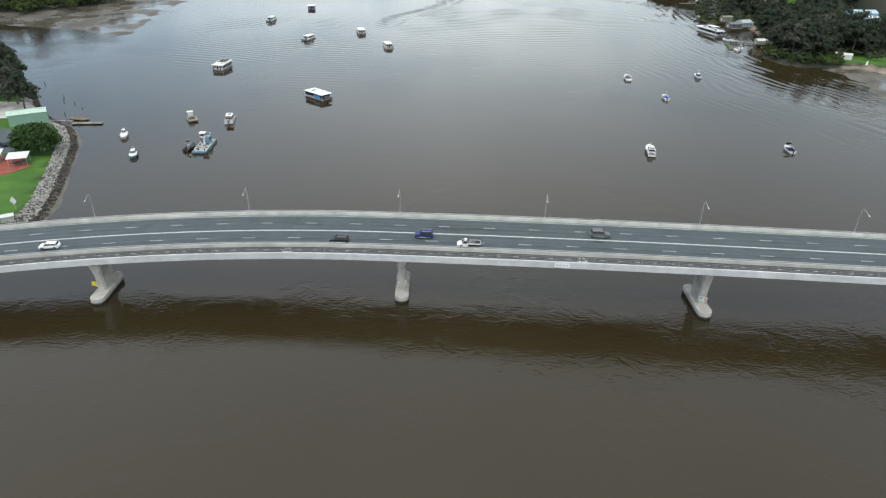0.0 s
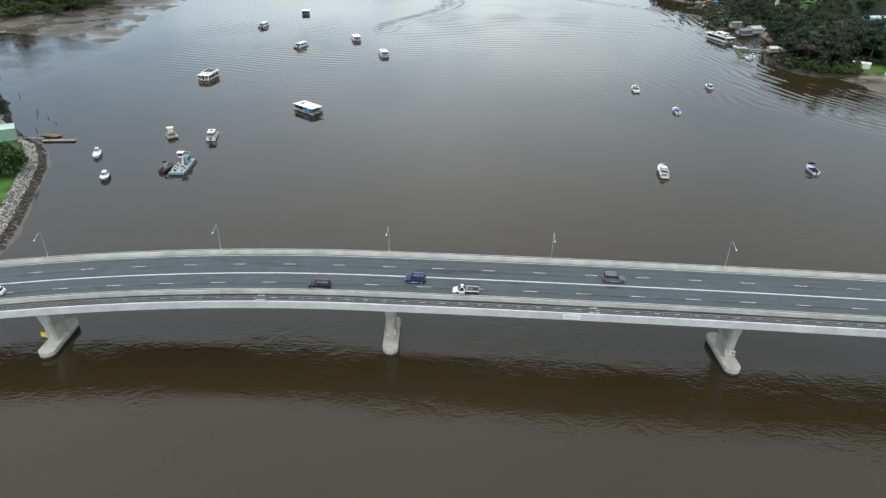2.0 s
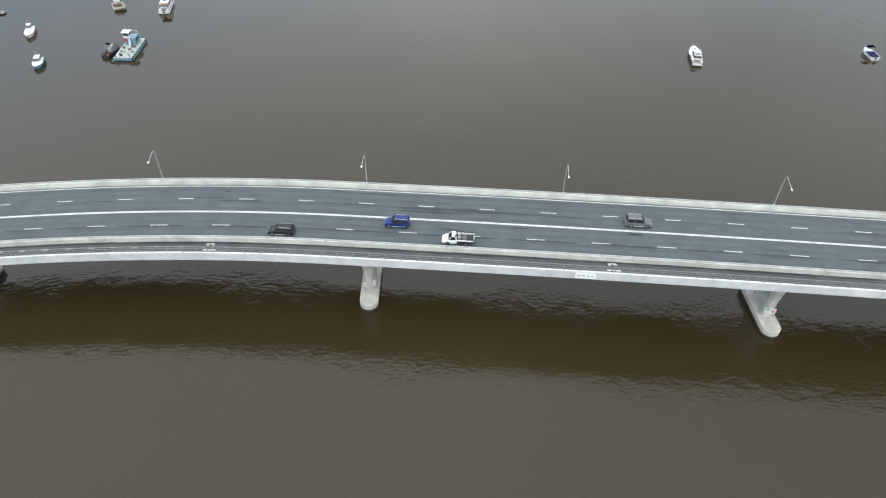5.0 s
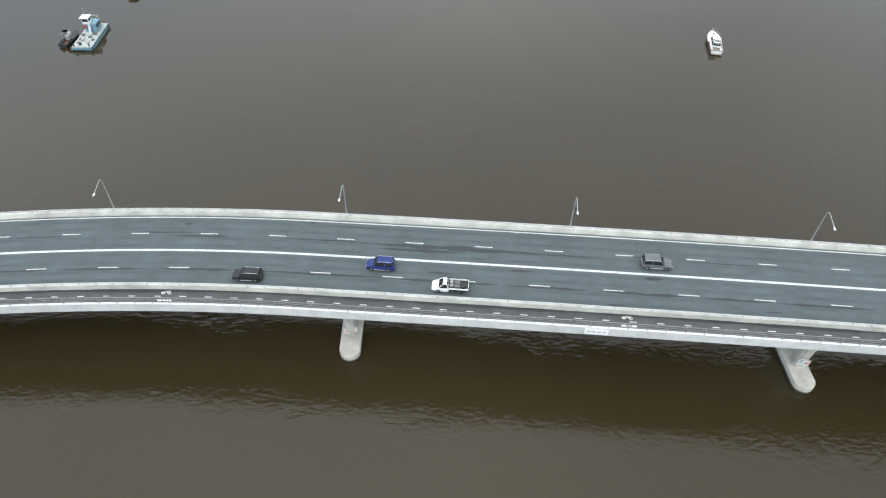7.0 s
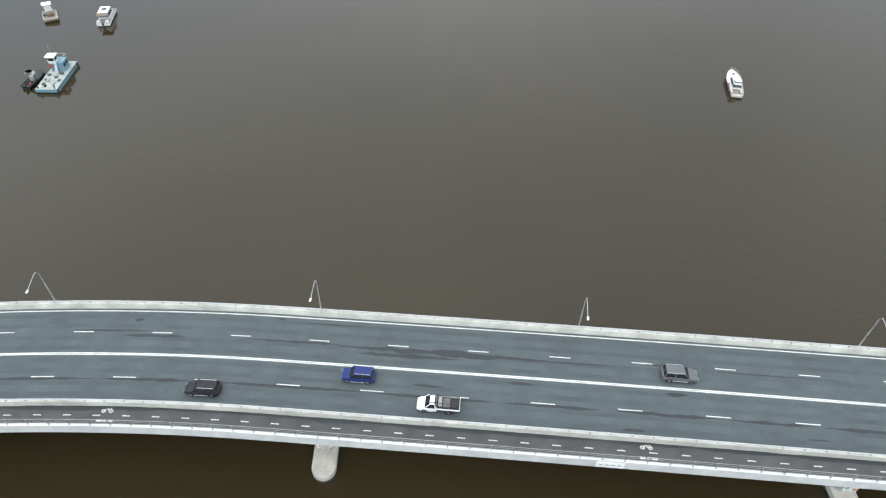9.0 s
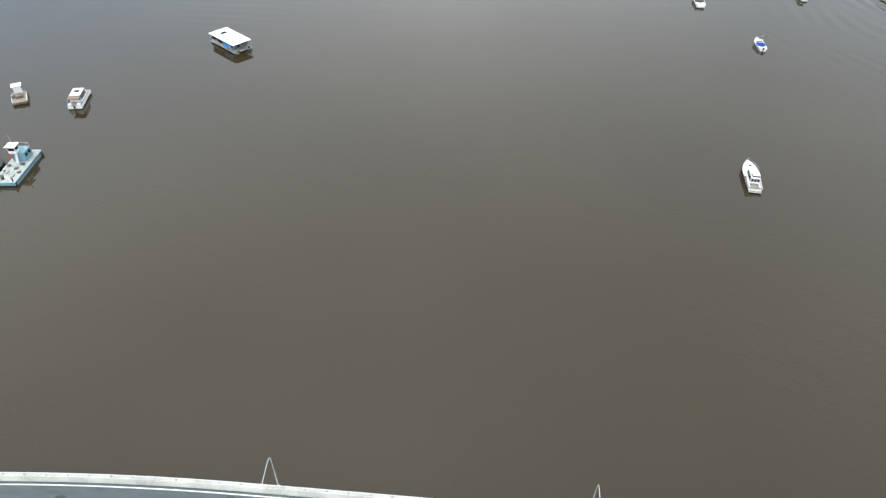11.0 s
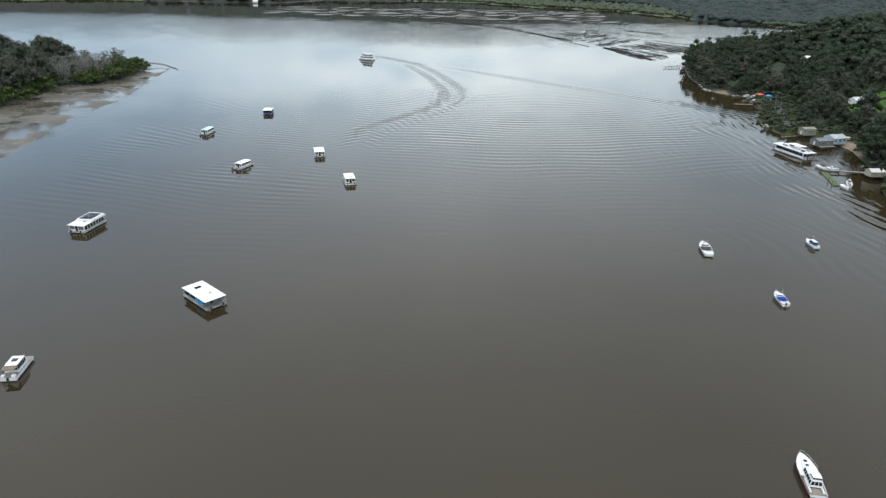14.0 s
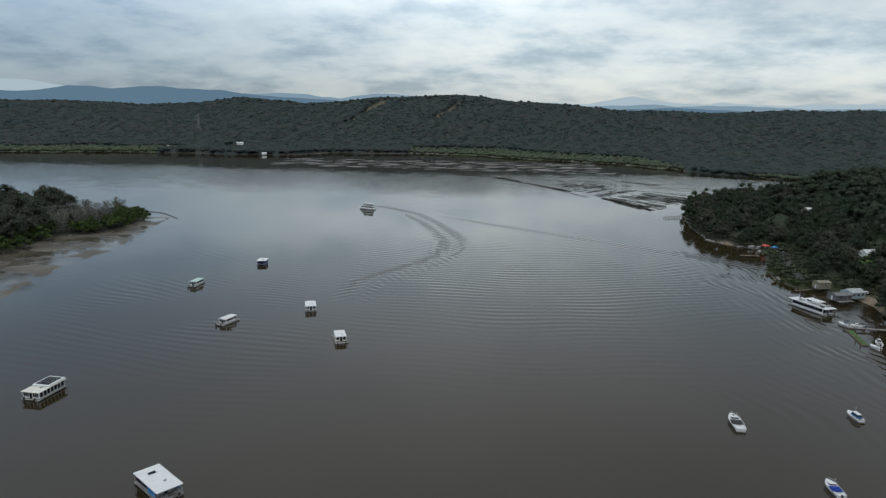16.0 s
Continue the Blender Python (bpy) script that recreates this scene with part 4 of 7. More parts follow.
def crown_mesh(rng, tall, wide, lobes, leaf, sparse):
    """Uneven lobes at the ends of limbs under a skin of loose sprays, with gaps between them. Also gives the lobes' centres."""
    spots, sz = [], []
    for k in range(lobes):
        a, r = 2.4 * k + rng.uniform(-0.4, 0.4), wide * math.sqrt((k + 0.3) / lobes) * 0.78
        spots.append(np.array([r * math.cos(a), r * math.sin(a), tall * (0.90 - 0.78 * (r / wide) ** 1.4 + rng.uniform(-0.12, 0.05))]))
        sz.append(wide * rng.uniform(0.26, 0.40))
    cs, sz = np.array(spots), np.array(sz)
    m = int(64 * sparse)
    d = rng.normal(size=(lobes * m, 3))
    d /= np.linalg.norm(d, axis=1)[:, None]
    d[:, 2] = np.where(d[:, 2] < -0.4, -d[:, 2], d[:, 2])
    at = np.repeat(cs, m, 0) + d * np.repeat(sz, m)[:, None] * rng.uniform(0.60, 1.22, (lobes * m, 1)) * [1, 1, 0.8]
    return join(clumps(cs, sz * 0.66, rng, 0.8, 0.30), flakes(at, leaf, rng, d + [0, 0, 0.3])), spots


def tree(kind, seed, tall, wide, lobes, material, label, category="tree", leaf=0.35, sparse=1.0, bare=0.30, group=""):
    rng = np.random.RandomState(seed)
    (v, f), spots = crown_mesh(rng, tall, wide, lobes, leaf, sparse)
    t = thing(kind, pose(0, 0, 0), label, category, group)
    bm = bmesh.new()
    lean = rng.uniform(-0.05, 0.05, 2) * tall
    fork = Vector((lean[0], lean[1], tall * bare))
    tube(bm, [(0, 0, -0.6), (lean[0] * 0.4, lean[1] * 0.4, tall * bare * 0.5), fork], tall * 0.022 + 0.06, 7, tall * 0.014)
    for c in spots:
        tip = Vector(c)
        tube(bm, [fork, fork.lerp(tip, 0.5) + Vector((0, 0, tall * 0.04)), tip], tall * 0.010, 3, 0.03)
    part("trunk", bm, BARK, t, "grey trunk and limbs")
    raw("crown", v, f, material, t, smooth=True)
    return t


def plant(t, x, y, scale, turn, z=None):
    g = float(height(np.array([x]), np.array([y]))[0]) if z is None else z
    c = copy_thing(t, pose(x, y, g - 0.1, 0, 0, turn))
    c.scale = (scale, scale, scale * (0.9 + 0.2 * ((x * 7.3 + y * 3.1) % 1)))
    return c


gums = [tree("gum_tree", 20 + k, 14 + 1.6 * k, 6.6 + 0.5 * k, 12 + k, LEAFGREY if k == 2 else WOOD, "tall dark grey-green gum tree on the wooded bank", leaf=0.55, group="gum trees") for k in range(4)]
point_trees = [tree("she_oak", 60 + k, 15 + 1.5 * k, 6.2 + 0.5 * k, 13 + k, PALEWOOD, "pale grey-green tree on the low river point", leaf=0.5, group="she-oaks") for k in range(3)]
shrubs = [tree("mangrove_tree", 40 + k, 4.4 + 0.5 * k, 3.6, 8, MANGROVE, "low rounded olive-green mangrove beside the mud", leaf=0.32, sparse=0.8, bare=0.25, group="mangroves") for k in range(3)]

rng = np.random.RandomState(5)


def scatter(n, box, keep, gap):
    """Up to n places in the box that keep() accepts, no two nearer than the gap."""
    got = []
    for _ in range(n * 30):
        x, y = rng.uniform(box[0], box[1]), rng.uniform(box[2], box[3])
        if keep(x, y) and all((x - a) ** 2 + (y - b) ** 2 > gap * gap for a, b in got):
            got.append((x, y))
            if len(got) == n:
                break
    return got


def inside(poly, x, y):
    return float(inland(poly, np.array([x]), np.array([y]))[0])


CLEAR = [(258, 536, 17), (274, 538, 18), (262, 518, 9), (287, 661, 13), (226, 573, 12), (218, 558, 13), (211, 543, 13), (205, 527, 12), (202, 512, 10), (226, 472, 8), (235, 486, 8), (246, 499, 8), (256, 509, 7), (282, 452, 27), (225, 595, 19), (218, 584, 12), (217, 474, 13), (214, 489, 11), (203, 420, 13), (236, 381, 16), (262, 369, 24), (228, 545, 9), (238, 510, 9), (220, 560, 8), (300, 472, 15), (318, 480, 12)]


def free_east(x, y):
    d = inside(EAST_BANK, x, y)
    return 0.8 < d < 75 and all((x - a) ** 2 + (y - b) ** 2 > r * r for a, b, r in CLEAR) and not (y < 400 and d < 14) and not (500 < y < 594 and d < 17)


for x, y in scatter(240, (188, 330, 385, 860), free_east, 5.8):
    plant(gums[rng.randint(4)], x, y, rng.uniform(0.7, 1.15), rng.uniform(0, 360))
for x, y in scatter(26, (198, 246, 382, 470), lambda x, y: 9 < inside(EAST_BANK, x, y) < 34 and all((x - a) ** 2 + (y - b) ** 2 > r * r for a, b, r in CLEAR), 6.5):
    plant(gums[rng.randint(4)], x, y, rng.uniform(1.05, 1.35), rng.uniform(0, 360))
for x, y in scatter(44, (186, 250, 370, 412), lambda x, y: 0.4 < inside(EAST_BANK, x, y) < 11 and x < 226, 2.4):
    plant(shrubs[rng.randint(3)], x, y, rng.uniform(0.5, 0.85), rng.uniform(0, 360))
for x, y in scatter(60, (-360, -228, 480, 700), lambda x, y: 0.2 < inside(WEST_POINT, x, y) < 15, 3.6):
    plant(shrubs[rng.randint(3)], x, y, rng.uniform(1.2, 2.0), rng.uniform(0, 360))
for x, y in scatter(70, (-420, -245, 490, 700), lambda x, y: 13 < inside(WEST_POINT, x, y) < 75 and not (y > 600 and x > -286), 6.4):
    plant(point_trees[rng.choice((0, 1, 2))], x, y, rng.uniform(1.05, 1.6), rng.uniform(0, 360))
for x, y in scatter(26, (-250, -150, 262, 350), lambda x, y: 3 < inside(WEST_BANK, x, y) < 40, 6.0):
    plant(gums[rng.choice((2, 2, 0))], x, y, rng.uniform(0.75, 1.1), rng.uniform(0, 360))
for t in gums + point_trees + shrubs:
    for o in (*t.children_recursive, t):
        bpy.data.objects.remove(o)


shrub = tree("shore_shrub", 47, 4.2, 3.4, 8, MANGROVE, "low olive-green shrub on the eroded bank", "shrub", leaf=0.32, sparse=0.8, bare=0.25, group="shore shrubs")


def woods(name, places, tall, wide, material, label, seed, lumps=3, sprays=0, leaf=0.5, lowest=0.9):
    """A far wood: each crown a few uneven leaf masses."""
    r = np.random.RandomState(seed)
    places = np.asarray(places)
    z = height(places[:, 0], places[:, 1])
    keep = z > lowest
    z = np.maximum(z, 0.25)
    places, z = places[keep], z[keep]
    n = len(places)
    h = tall * r.uniform(0.65, 1.15, n)
    size = wide * r.uniform(0.75, 1.2, n)
    top = np.stack([places[:, 0], places[:, 1], z + h * 0.62], 1)
    sets = []
    for k in range(lumps):
        d = r.normal(size=(n, 3))
        d /= np.linalg.norm(d, axis=1)[:, None]
        d[:, 2] = np.abs(d[:, 2]) * 1.1 - 0.2
        at, rad = top + d * np.stack([size, size, h * 0.30], 1) * r.uniform(0.25, 0.80, (n, 1)), size * r.uniform(0.34, 0.60, n)
        sets.append(clumps(at, rad * (0.76 if sprays else 1.0), r, 0.75, 0.34))
        if sprays:
            m = max(1, sprays // lumps)
            o = r.normal(size=(n * m, 3))
            o /= np.linalg.norm(o, axis=1)[:, None]
            o[:, 2] = np.abs(o[:, 2]) - 0.15
            sets.append(flakes(np.repeat(at, m, 0) + o * np.repeat(rad, m)[:, None] * r.uniform(0.66, 1.20, (n * m, 1)) * [1, 1, 0.75], leaf, r, o + [0, 0, 0.3]))
    v, f = join(*sets)
    return tagged(raw(name, v, f, material, smooth=True), label, "woods", kind="stuff")


def grid_places(x0, x1, y0, y1, step, keep, seed):
    r = np.random.RandomState(seed)
    x, y = np.meshgrid(np.arange(x0, x1, step), np.arange(y0, y1, step))
    x, y = x.ravel() + r.uniform(-0.5, 0.5, x.size) * step, y.ravel() + r.uniform(-0.5, 0.5, x.size) * step
    ok = keep(x, y)
    return np.stack([x[ok], y[ok]], 1)


def east_keep(x, y):
    d = inland(EAST_BANK, x, y)
    ok = (d > 66) & (np.hypot((x - 590) / 120, (y - 1120) / 70) > 1)
    for a, b, r in CLEAR:
        ok &= np.hypot(x - a, y - b) > r
    return ok & (x < 70 + 0.72 * y)


def canopy(name, xs, ys, edge, tall, material, label, seed, rag=0.46):
    """The closed roof of leaves below the crowns' tops: an uneven sheet that falls to the ground at the wood's edge."""
    r = np.random.RandomState(seed)

    def top(x, y):
        lift = np.where(edge(x, y) > 0, tall * smooth01(edge(x, y) / 12), -4.0)
        return height(x, y) + lift + (lift > 0) * (r.uniform(-rag, rag, x.shape) * tall + 2.0 * rolling(x, y, 45, seed))

    tagged(sheet(name, xs, ys, top, material, smooth=False)[0], label, "woods", kind="stuff")


def east_edge(x, y):
    d = inland(EAST_BANK, x, y) - 9
    for a, b, r in CLEAR:
        d = np.minimum(d, np.hypot(x - a, y - b) - r)
    return np.where((x < 80 + 0.72 * y) & (np.hypot((x - 590) / 120, (y - 1120) / 70) > 1), d, -9)


canopy("woodland_canopy", np.arange(190, 1000, 5.0), np.arange(380, 1250, 5.0), east_edge, 5.5, WOOD, "closed dark canopy of the headland wood", 52)
canopy("woodland_canopy", np.arange(-900, -262, 5.0), np.arange(480, 830, 5.0), lambda x, y: inland(WEST_POINT, x, y) - 25, 5.0, PALEWOOD, "closed dark canopy of the river point's wood", 53)
woods("woodland", grid_places(200, 1100, 300, 1250, 9.0, east_keep, 2), 15, 5.6, WOOD, "dense dark eucalypt woodland over a headland", 3, 3, 18, 0.8)
woods("woodland", grid_places(-900, -262, 490, 820, 9.0, lambda x, y: (inland(WEST_POINT, x, y) > 45), 4), 13, 5.4, PALEWOOD, "dense grey-green trees on a low river point", 5, 3, 30, 0.62)


woods("woodland", grid_places(225, 520, 395, 900, 8.0, lambda x, y: east_keep(x, y) & (inland(EAST_BANK, x, y) < 240), 14), 17, 5.4, WOOD, "tall dark eucalypt woodland above the headland's shore", 15, 4, 48, 0.58)
for x, y in scatter(16, (190, 215, 500, 562), lambda x, y: 0.4 < inside(EAST_BANK, x, y) < 5, 2.2):
    c = plant(shrub, x, y, rng.uniform(0.35, 0.7), rng.uniform(0, 360))
for o in (*shrub.children_recursive, shrub):
    bpy.data.objects.remove(o)


def far_edge(x, y):
    """Metres behind the edge of the far forest, which stands back where marsh lies before it."""
    back = np.where(((x > -600) & (x < -90)) | (x > 420), 10, 165) + 18 * rolling(x, y, 260, 12)
    return inland(FAR_BANK, x, y) - back


def far_keep(x, y):
    view = np.abs((x - 15) / (y - 100)) < 0.74
    return (far_edge(x, y) > 0) & view & (power_cut(x, y) < 0.5) & ~glade(x, y) & (y < 2460)


canopy("forest_canopy", np.arange(-1700, 1801, 12.0), np.arange(1150, 2470, 12.0), lambda x, y: np.where((power_cut(x, y) > 0.5) | glade(x, y) | (np.abs((x - 15) / (y - 100)) > 0.8), -9, far_edge(x, y)), 7.5, FOREST, "closed dark canopy of the hill forest, tinted with haze", 51, 0.10)
r = np.random.RandomState(7)
hill_trees = grid_places(-1700, 1800, 1150, 2440, 10.0, far_keep, 6)
hill_size = r.uniform(4.8, 7.2, len(hill_trees))
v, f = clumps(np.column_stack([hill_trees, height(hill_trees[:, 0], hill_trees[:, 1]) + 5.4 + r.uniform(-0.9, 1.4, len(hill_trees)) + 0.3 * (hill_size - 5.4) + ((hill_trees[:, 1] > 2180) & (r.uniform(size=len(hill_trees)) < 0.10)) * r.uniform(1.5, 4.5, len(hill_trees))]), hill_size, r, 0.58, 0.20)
tagged(raw("forest", v, f, FOREST, smooth=True), "dark forested hills across the river, tinted with haze", "woods", kind="stuff")
woods("mangrove_belt", grid_places(-1200, 900, 1150, 1900, 11.5, lambda x, y: (inland(FAR_BANK, x, y) > 2) & (inland(FAR_BANK, x, y) < 165) & (np.abs((x - 15) / (y - 100)) < 0.78) & ((x < -600) | (x > -90)) & ((x < 430) | (inland(FAR_BANK, x, y) < 34)) & (x < 700), 8), 4.4, 7.0,
      surf("marsh_green", (0.049, 0.066, 0.033), 0.85, var=0.2, scale=0.02, fine=0.2, island=0.2), "low yellow-green mangrove belt along the far shore", 9)
woods("undergrowth", grid_places(185, 330, 380, 870, 4.6, lambda x, y: (inland(EAST_BANK, x, y) > -0.6) & (inland(EAST_BANK, x, y) < 70) & np.all([np.hypot(x - a, y - b) > r * 0.42 for a, b, r in CLEAR], axis=0) & ~((y < 395) & (inland(EAST_BANK, x, y) < 8) & (x > 226)), 31), 4.2, 2.6, LEAF, "dark shrubs and bracken under the trees along the bank", 32, 3, 8, 0.5, -0.6)
woods("undergrowth", grid_places(-330, -228, 470, 715, 4.2, lambda x, y: (inland(WEST_POINT, x, y) > 6) & (inland(WEST_POINT, x, y) < 60), 33), 3.2, 2.4, LEAF, "dark shrubs under the trees on the river point", 34, 4, 6, 0.45)
woods("undergrowth", grid_places(-300, -150, 262, 372, 4.2, lambda x, y: (inland(WEST_BANK, x, y) > 1) & (inland(WEST_BANK, x, y) < 45) & (y > 268 - (x + 150) * 0.5), 35), 3.2, 2.4, LEAF, "dark shrubs under the trees on the near bank", 36, 4, 6, 0.45)


woods("undergrowth", grid_places(198, 246, 494, 592, 2.7, lambda x, y: (inland(EAST_BANK, x, y) > 0.5) & np.all([np.hypot(x - a, y - b) > 3.4 for a, b in ((233, 588), (230, 581), (228, 575), (224, 567), (221, 560), (218, 551), (214, 542), (211, 534), (208, 526), (206, 519), (205, 512))], axis=0) & (np.hypot(x - 206, y - 494) > 7) & (np.hypot(x - 227, y - 595) > 11), 37), 2.6, 1.7, WOOD, "low green shrubs along the eroded bank", 38, 2, 10, 0.4)


# ---------------------------------------------------------------- vehicles on the bridge
PANE = GLASS
CHROME = surf("bright_trim", (0.6, 0.6, 0.6), 0.25, metal=0.9, var=0.1, scale=3, fine=12)
LAMPGLASS = surf("lamp_glass", (0.6, 0.6, 0.58), 0.15, var=0.1, scale=4, fine=12)
TAIL = surf("red_lens", (0.35, 0.01, 0.01), 0.2, var=0.1, scale=4, fine=12)


def body_rings(stations, width):
    """Rings across a vehicle body: each station is (x, floor, waist, inset of the top edge, narrowing)."""
    out = []
    for x, lo, hi, inset, nar in stations:
        w = width / 2 - nar
        out.append([(x, -w + 0.06, lo), (x, -w, lo + 0.18), (x, -w, hi - 0.14), (x, -w + inset, hi), (x, w - inset, hi), (x, w, hi - 0.14), (x, w, lo + 0.18), (x, w - 0.06, lo)])
    return out


def wheel(parent, x, y, r=0.36, wide=0.24):
    side = 1 if y > 0 else -1
    w = part("wheel", disc(bmesh.new(), (x, y, r), (0, 1, 0), r * 0.62, wide * 0.8), DARKSTEEL, parent)
    part("tyre", disc(bmesh.new(), (x, y, r), (0, 1, 0), r, wide, 18), BLACK, w)
    part("rim", disc(bmesh.new(), (x, y + side * wide * 0.46, r), (0, 1, 0), r * 0.6, 0.05, 12), CHROME, w)


def car(m, label, paint, length=4.6, width=1.85, height=1.7, kind="suv", rack=False, name="car", category="car"):
    c = thing(name, m, label, category, "vehicles on the bridge")
    h, L = length / 2, length
    nose = 0.30 * L
    st = [(-h, 0.42, 0.98, 0.12, 0.10), (-h + 0.12, 0.30, 1.02, 0.05, 0.02), (-0.15 * L, 0.26, 1.03, 0.03, 0.0), (0.16 * L, 0.26, 1.00, 0.03, 0.0), (h - 0.45, 0.28, 0.90, 0.07, 0.04), (h - 0.08, 0.32, 0.76, 0.14, 0.12), (h, 0.42, 0.66, 0.18, 0.20)]
    if kind == "ute":
        st = [(0.0, 0.30, 1.02, 0.05, 0.02)] + st[3:]
        part("chassis", cuboid(bmesh.new(), -h - 0.3, 0.1, -0.5, 0.5, 0.42, 0.80), BLACK, c)
    part("body", loft(bmesh.new(), body_rings(st, width)), paint, c)
    if kind == "ute":
        roof_x = (0.02 * L, 0.06 * L, 0.17 * L, 0.30 * L)
    elif kind == "hatch":
        roof_x = (-0.44 * L, -0.36 * L, 0.10 * L, 0.26 * L)
    else:
        roof_x = (-0.47 * L, -0.42 * L, 0.09 * L, 0.24 * L)
    w0, w1 = width / 2 - 0.08, width / 2 - 0.24
    rb, rf, top = (roof_x[0], roof_x[1]), (roof_x[3], roof_x[2]), height - 0.07
    for name, (xa, xb) in (("rear_window", rb), ("windscreen", rf)):
        part(name, loft(bmesh.new(), [[(xa, -w0, 1.0), (xa, w0, 1.0)], [(xb, -w1, top), (xb, w1, top)]], False, False), PANE, c, "dark tinted glass")
    mid = (roof_x[1] + roof_x[2]) / 2
    cuts = ((roof_x[0], roof_x[1]), (roof_x[3], roof_x[2])) if kind == "ute" else ((roof_x[0], roof_x[1]), (mid, mid), (roof_x[3], roof_x[2]))
    for s in (-1, 1):
        for (xa, xb), (xc, xd) in zip(cuts, cuts[1:]):
            bm = bmesh.new()
            bm.faces.new([bm.verts.new(p) for p in ((xa, s * w0, 1.0), (xb, s * w1, top), (xd, s * w1, top), (xc, s * w0, 1.0))])
            part("side_window", bm, PANE, c, "dark tinted glass")
        for xa, xb in cuts:
            part("pillar", tube(bmesh.new(), [(xa, s * (w0 + 0.01), 0.99), (xb, s * (w1 + 0.015), height - 0.06)], 0.05, 4), paint, c)
    part("roof", cuboid(bmesh.new(), roof_x[1] - 0.02, roof_x[2] + 0.03, -w1 - 0.03, w1 + 0.03, height - 0.10, height, 0.045), paint, c)
    for s in (-1, 1):
        part("headlight", cuboid(bmesh.new(), h - 0.22, h - 0.02, s * (width / 2 - 0.38) - 0.16, s * (width / 2 - 0.38) + 0.16, 0.62, 0.75, 0.03), LAMPGLASS, c)
        part("tail_light", cuboid(bmesh.new(), -h - 0.02 - 0.36 * (kind == "ute"), -h + 0.1, s * (width / 2 - 0.24) - 0.1, s * (width / 2 - 0.24) + 0.1, 0.72, 0.95, 0.02), TAIL, c)
        part("mirror", cuboid(bmesh.new(), roof_x[3] - 0.35, roof_x[3] - 0.22, s * (width / 2 + 0.1) - 0.09, s * (width / 2 + 0.1) + 0.09, 0.98, 1.12, 0.02), paint, c)
        for x in (-0.30 * L, 0.31 * L):
            wheel(c, x, s * (width / 2 - 0.12))
    part("bumper", cuboid(bmesh.new(), h - 0.1, h + 0.05, -width / 2 + 0.2, width / 2 - 0.2, 0.34, 0.52, 0.04), GREY, c)
    if kind == "ute":
        x0, x1 = -h - 0.35, -0.01 * L
        part("tray", cuboid(bmesh.new(), x0, x1, -width / 2 - 0.04, width / 2 + 0.04, 0.86, 0.96), BLACK, c, "dark empty tray floor")
        for s in (-1, 1):
            part("tray_side", cuboid(bmesh.new(), x0, x1, s * (width / 2 + 0.02) - 0.03, s * (width / 2 + 0.02) + 0.03, 0.96, 1.22, 0.01), paint, c)
        part("tailboard", cuboid(bmesh.new(), x0 - 0.03, x0 + 0.03, -width / 2, width / 2, 0.96, 1.22, 0.01), paint, c)
        part("headboard", tube(tube(bmesh.new(), [(x1 + 0.05, -0.8, 0.9), (x1 + 0.05, -0.8, 1.85), (x1 + 0.05, 0.8, 1.85), (x1 + 0.05, 0.8, 0.9)], 0.035, 5), [(x1 + 0.05, -0.8, 1.4), (x1 + 0.05, 0.8, 1.4)], 0.03, 5), BLACK, c)
        part("rear_frame", tube(bmesh.new(), [(x0 + 0.05, -0.85, 0.95), (x0 + 0.05, -0.85, 1.75), (x0 + 0.05, 0.85, 1.75), (x0 + 0.05, 0.85, 0.95)], 0.03, 5), BLACK, c)
        for y in (-0.55, 0.55):
            part("ladder_rack", tube(bmesh.new(), [(x0 + 0.05, y, 1.78), (x1 + 0.05, y, 1.88), (0.20 * L, y, 1.88)], 0.045, 5), BLACK, c)
        part("spare_wheel", disc(bmesh.new(), (x0 + 0.7, 0.3, 1.04), (0, 0, 1), 0.36, 0.22, 14), BLACK, c)
        part("tray_load", cuboid(bmesh.new(), x0 + 1.2, x1 - 0.7, -0.75, 0.55, 0.96, 1.12, 0.03), DARKSTEEL, c)
        part("toolbox", cuboid(bmesh.new(), x1 - 0.55, x1 - 0.1, -0.7, 0.5, 0.96, 1.3, 0.02), GREY, c)
    if kind != "ute":
        for s in (-1, 1):
            part("sill_trim", cuboid(bmesh.new(), -0.20 * L, 0.21 * L, s * (width / 2 - 0.01) - 0.04, s * (width / 2 - 0.01) + 0.04, 0.30, 0.42, 0.015), STEEL if rack else BLACK, c)
            part("door_handle", cuboid(bmesh.new(), -0.06 * L, -0.02 * L, s * (width / 2) - 0.015, s * (width / 2) + 0.015, 0.84, 0.88), paint, c)
        part("tailgate", cuboid(bmesh.new(), -h - 0.015, -h + 0.05, -width / 2 + 0.3, width / 2 - 0.3, 0.5, 0.92, 0.02), paint, c)
    if rack:
        for s in (-1, 1):
            part("roof_rail", tube(bmesh.new(), [(roof_x[1] + 0.1, s * w1 * 0.95, height - 0.01), (roof_x[1] + 0.25, s * w1 * 0.95, height + 0.05), (roof_x[2] - 0.25, s * w1 * 0.95, height + 0.05), (roof_x[2] - 0.1, s * w1 * 0.95, height - 0.01)], 0.03, 5), STEEL, c)
    return c


def gloss(name, c, metal=0.0):
    return surf(name, c, 0.35, metal, var=0.08, scale=1.5, fine=8, spec=0.3)


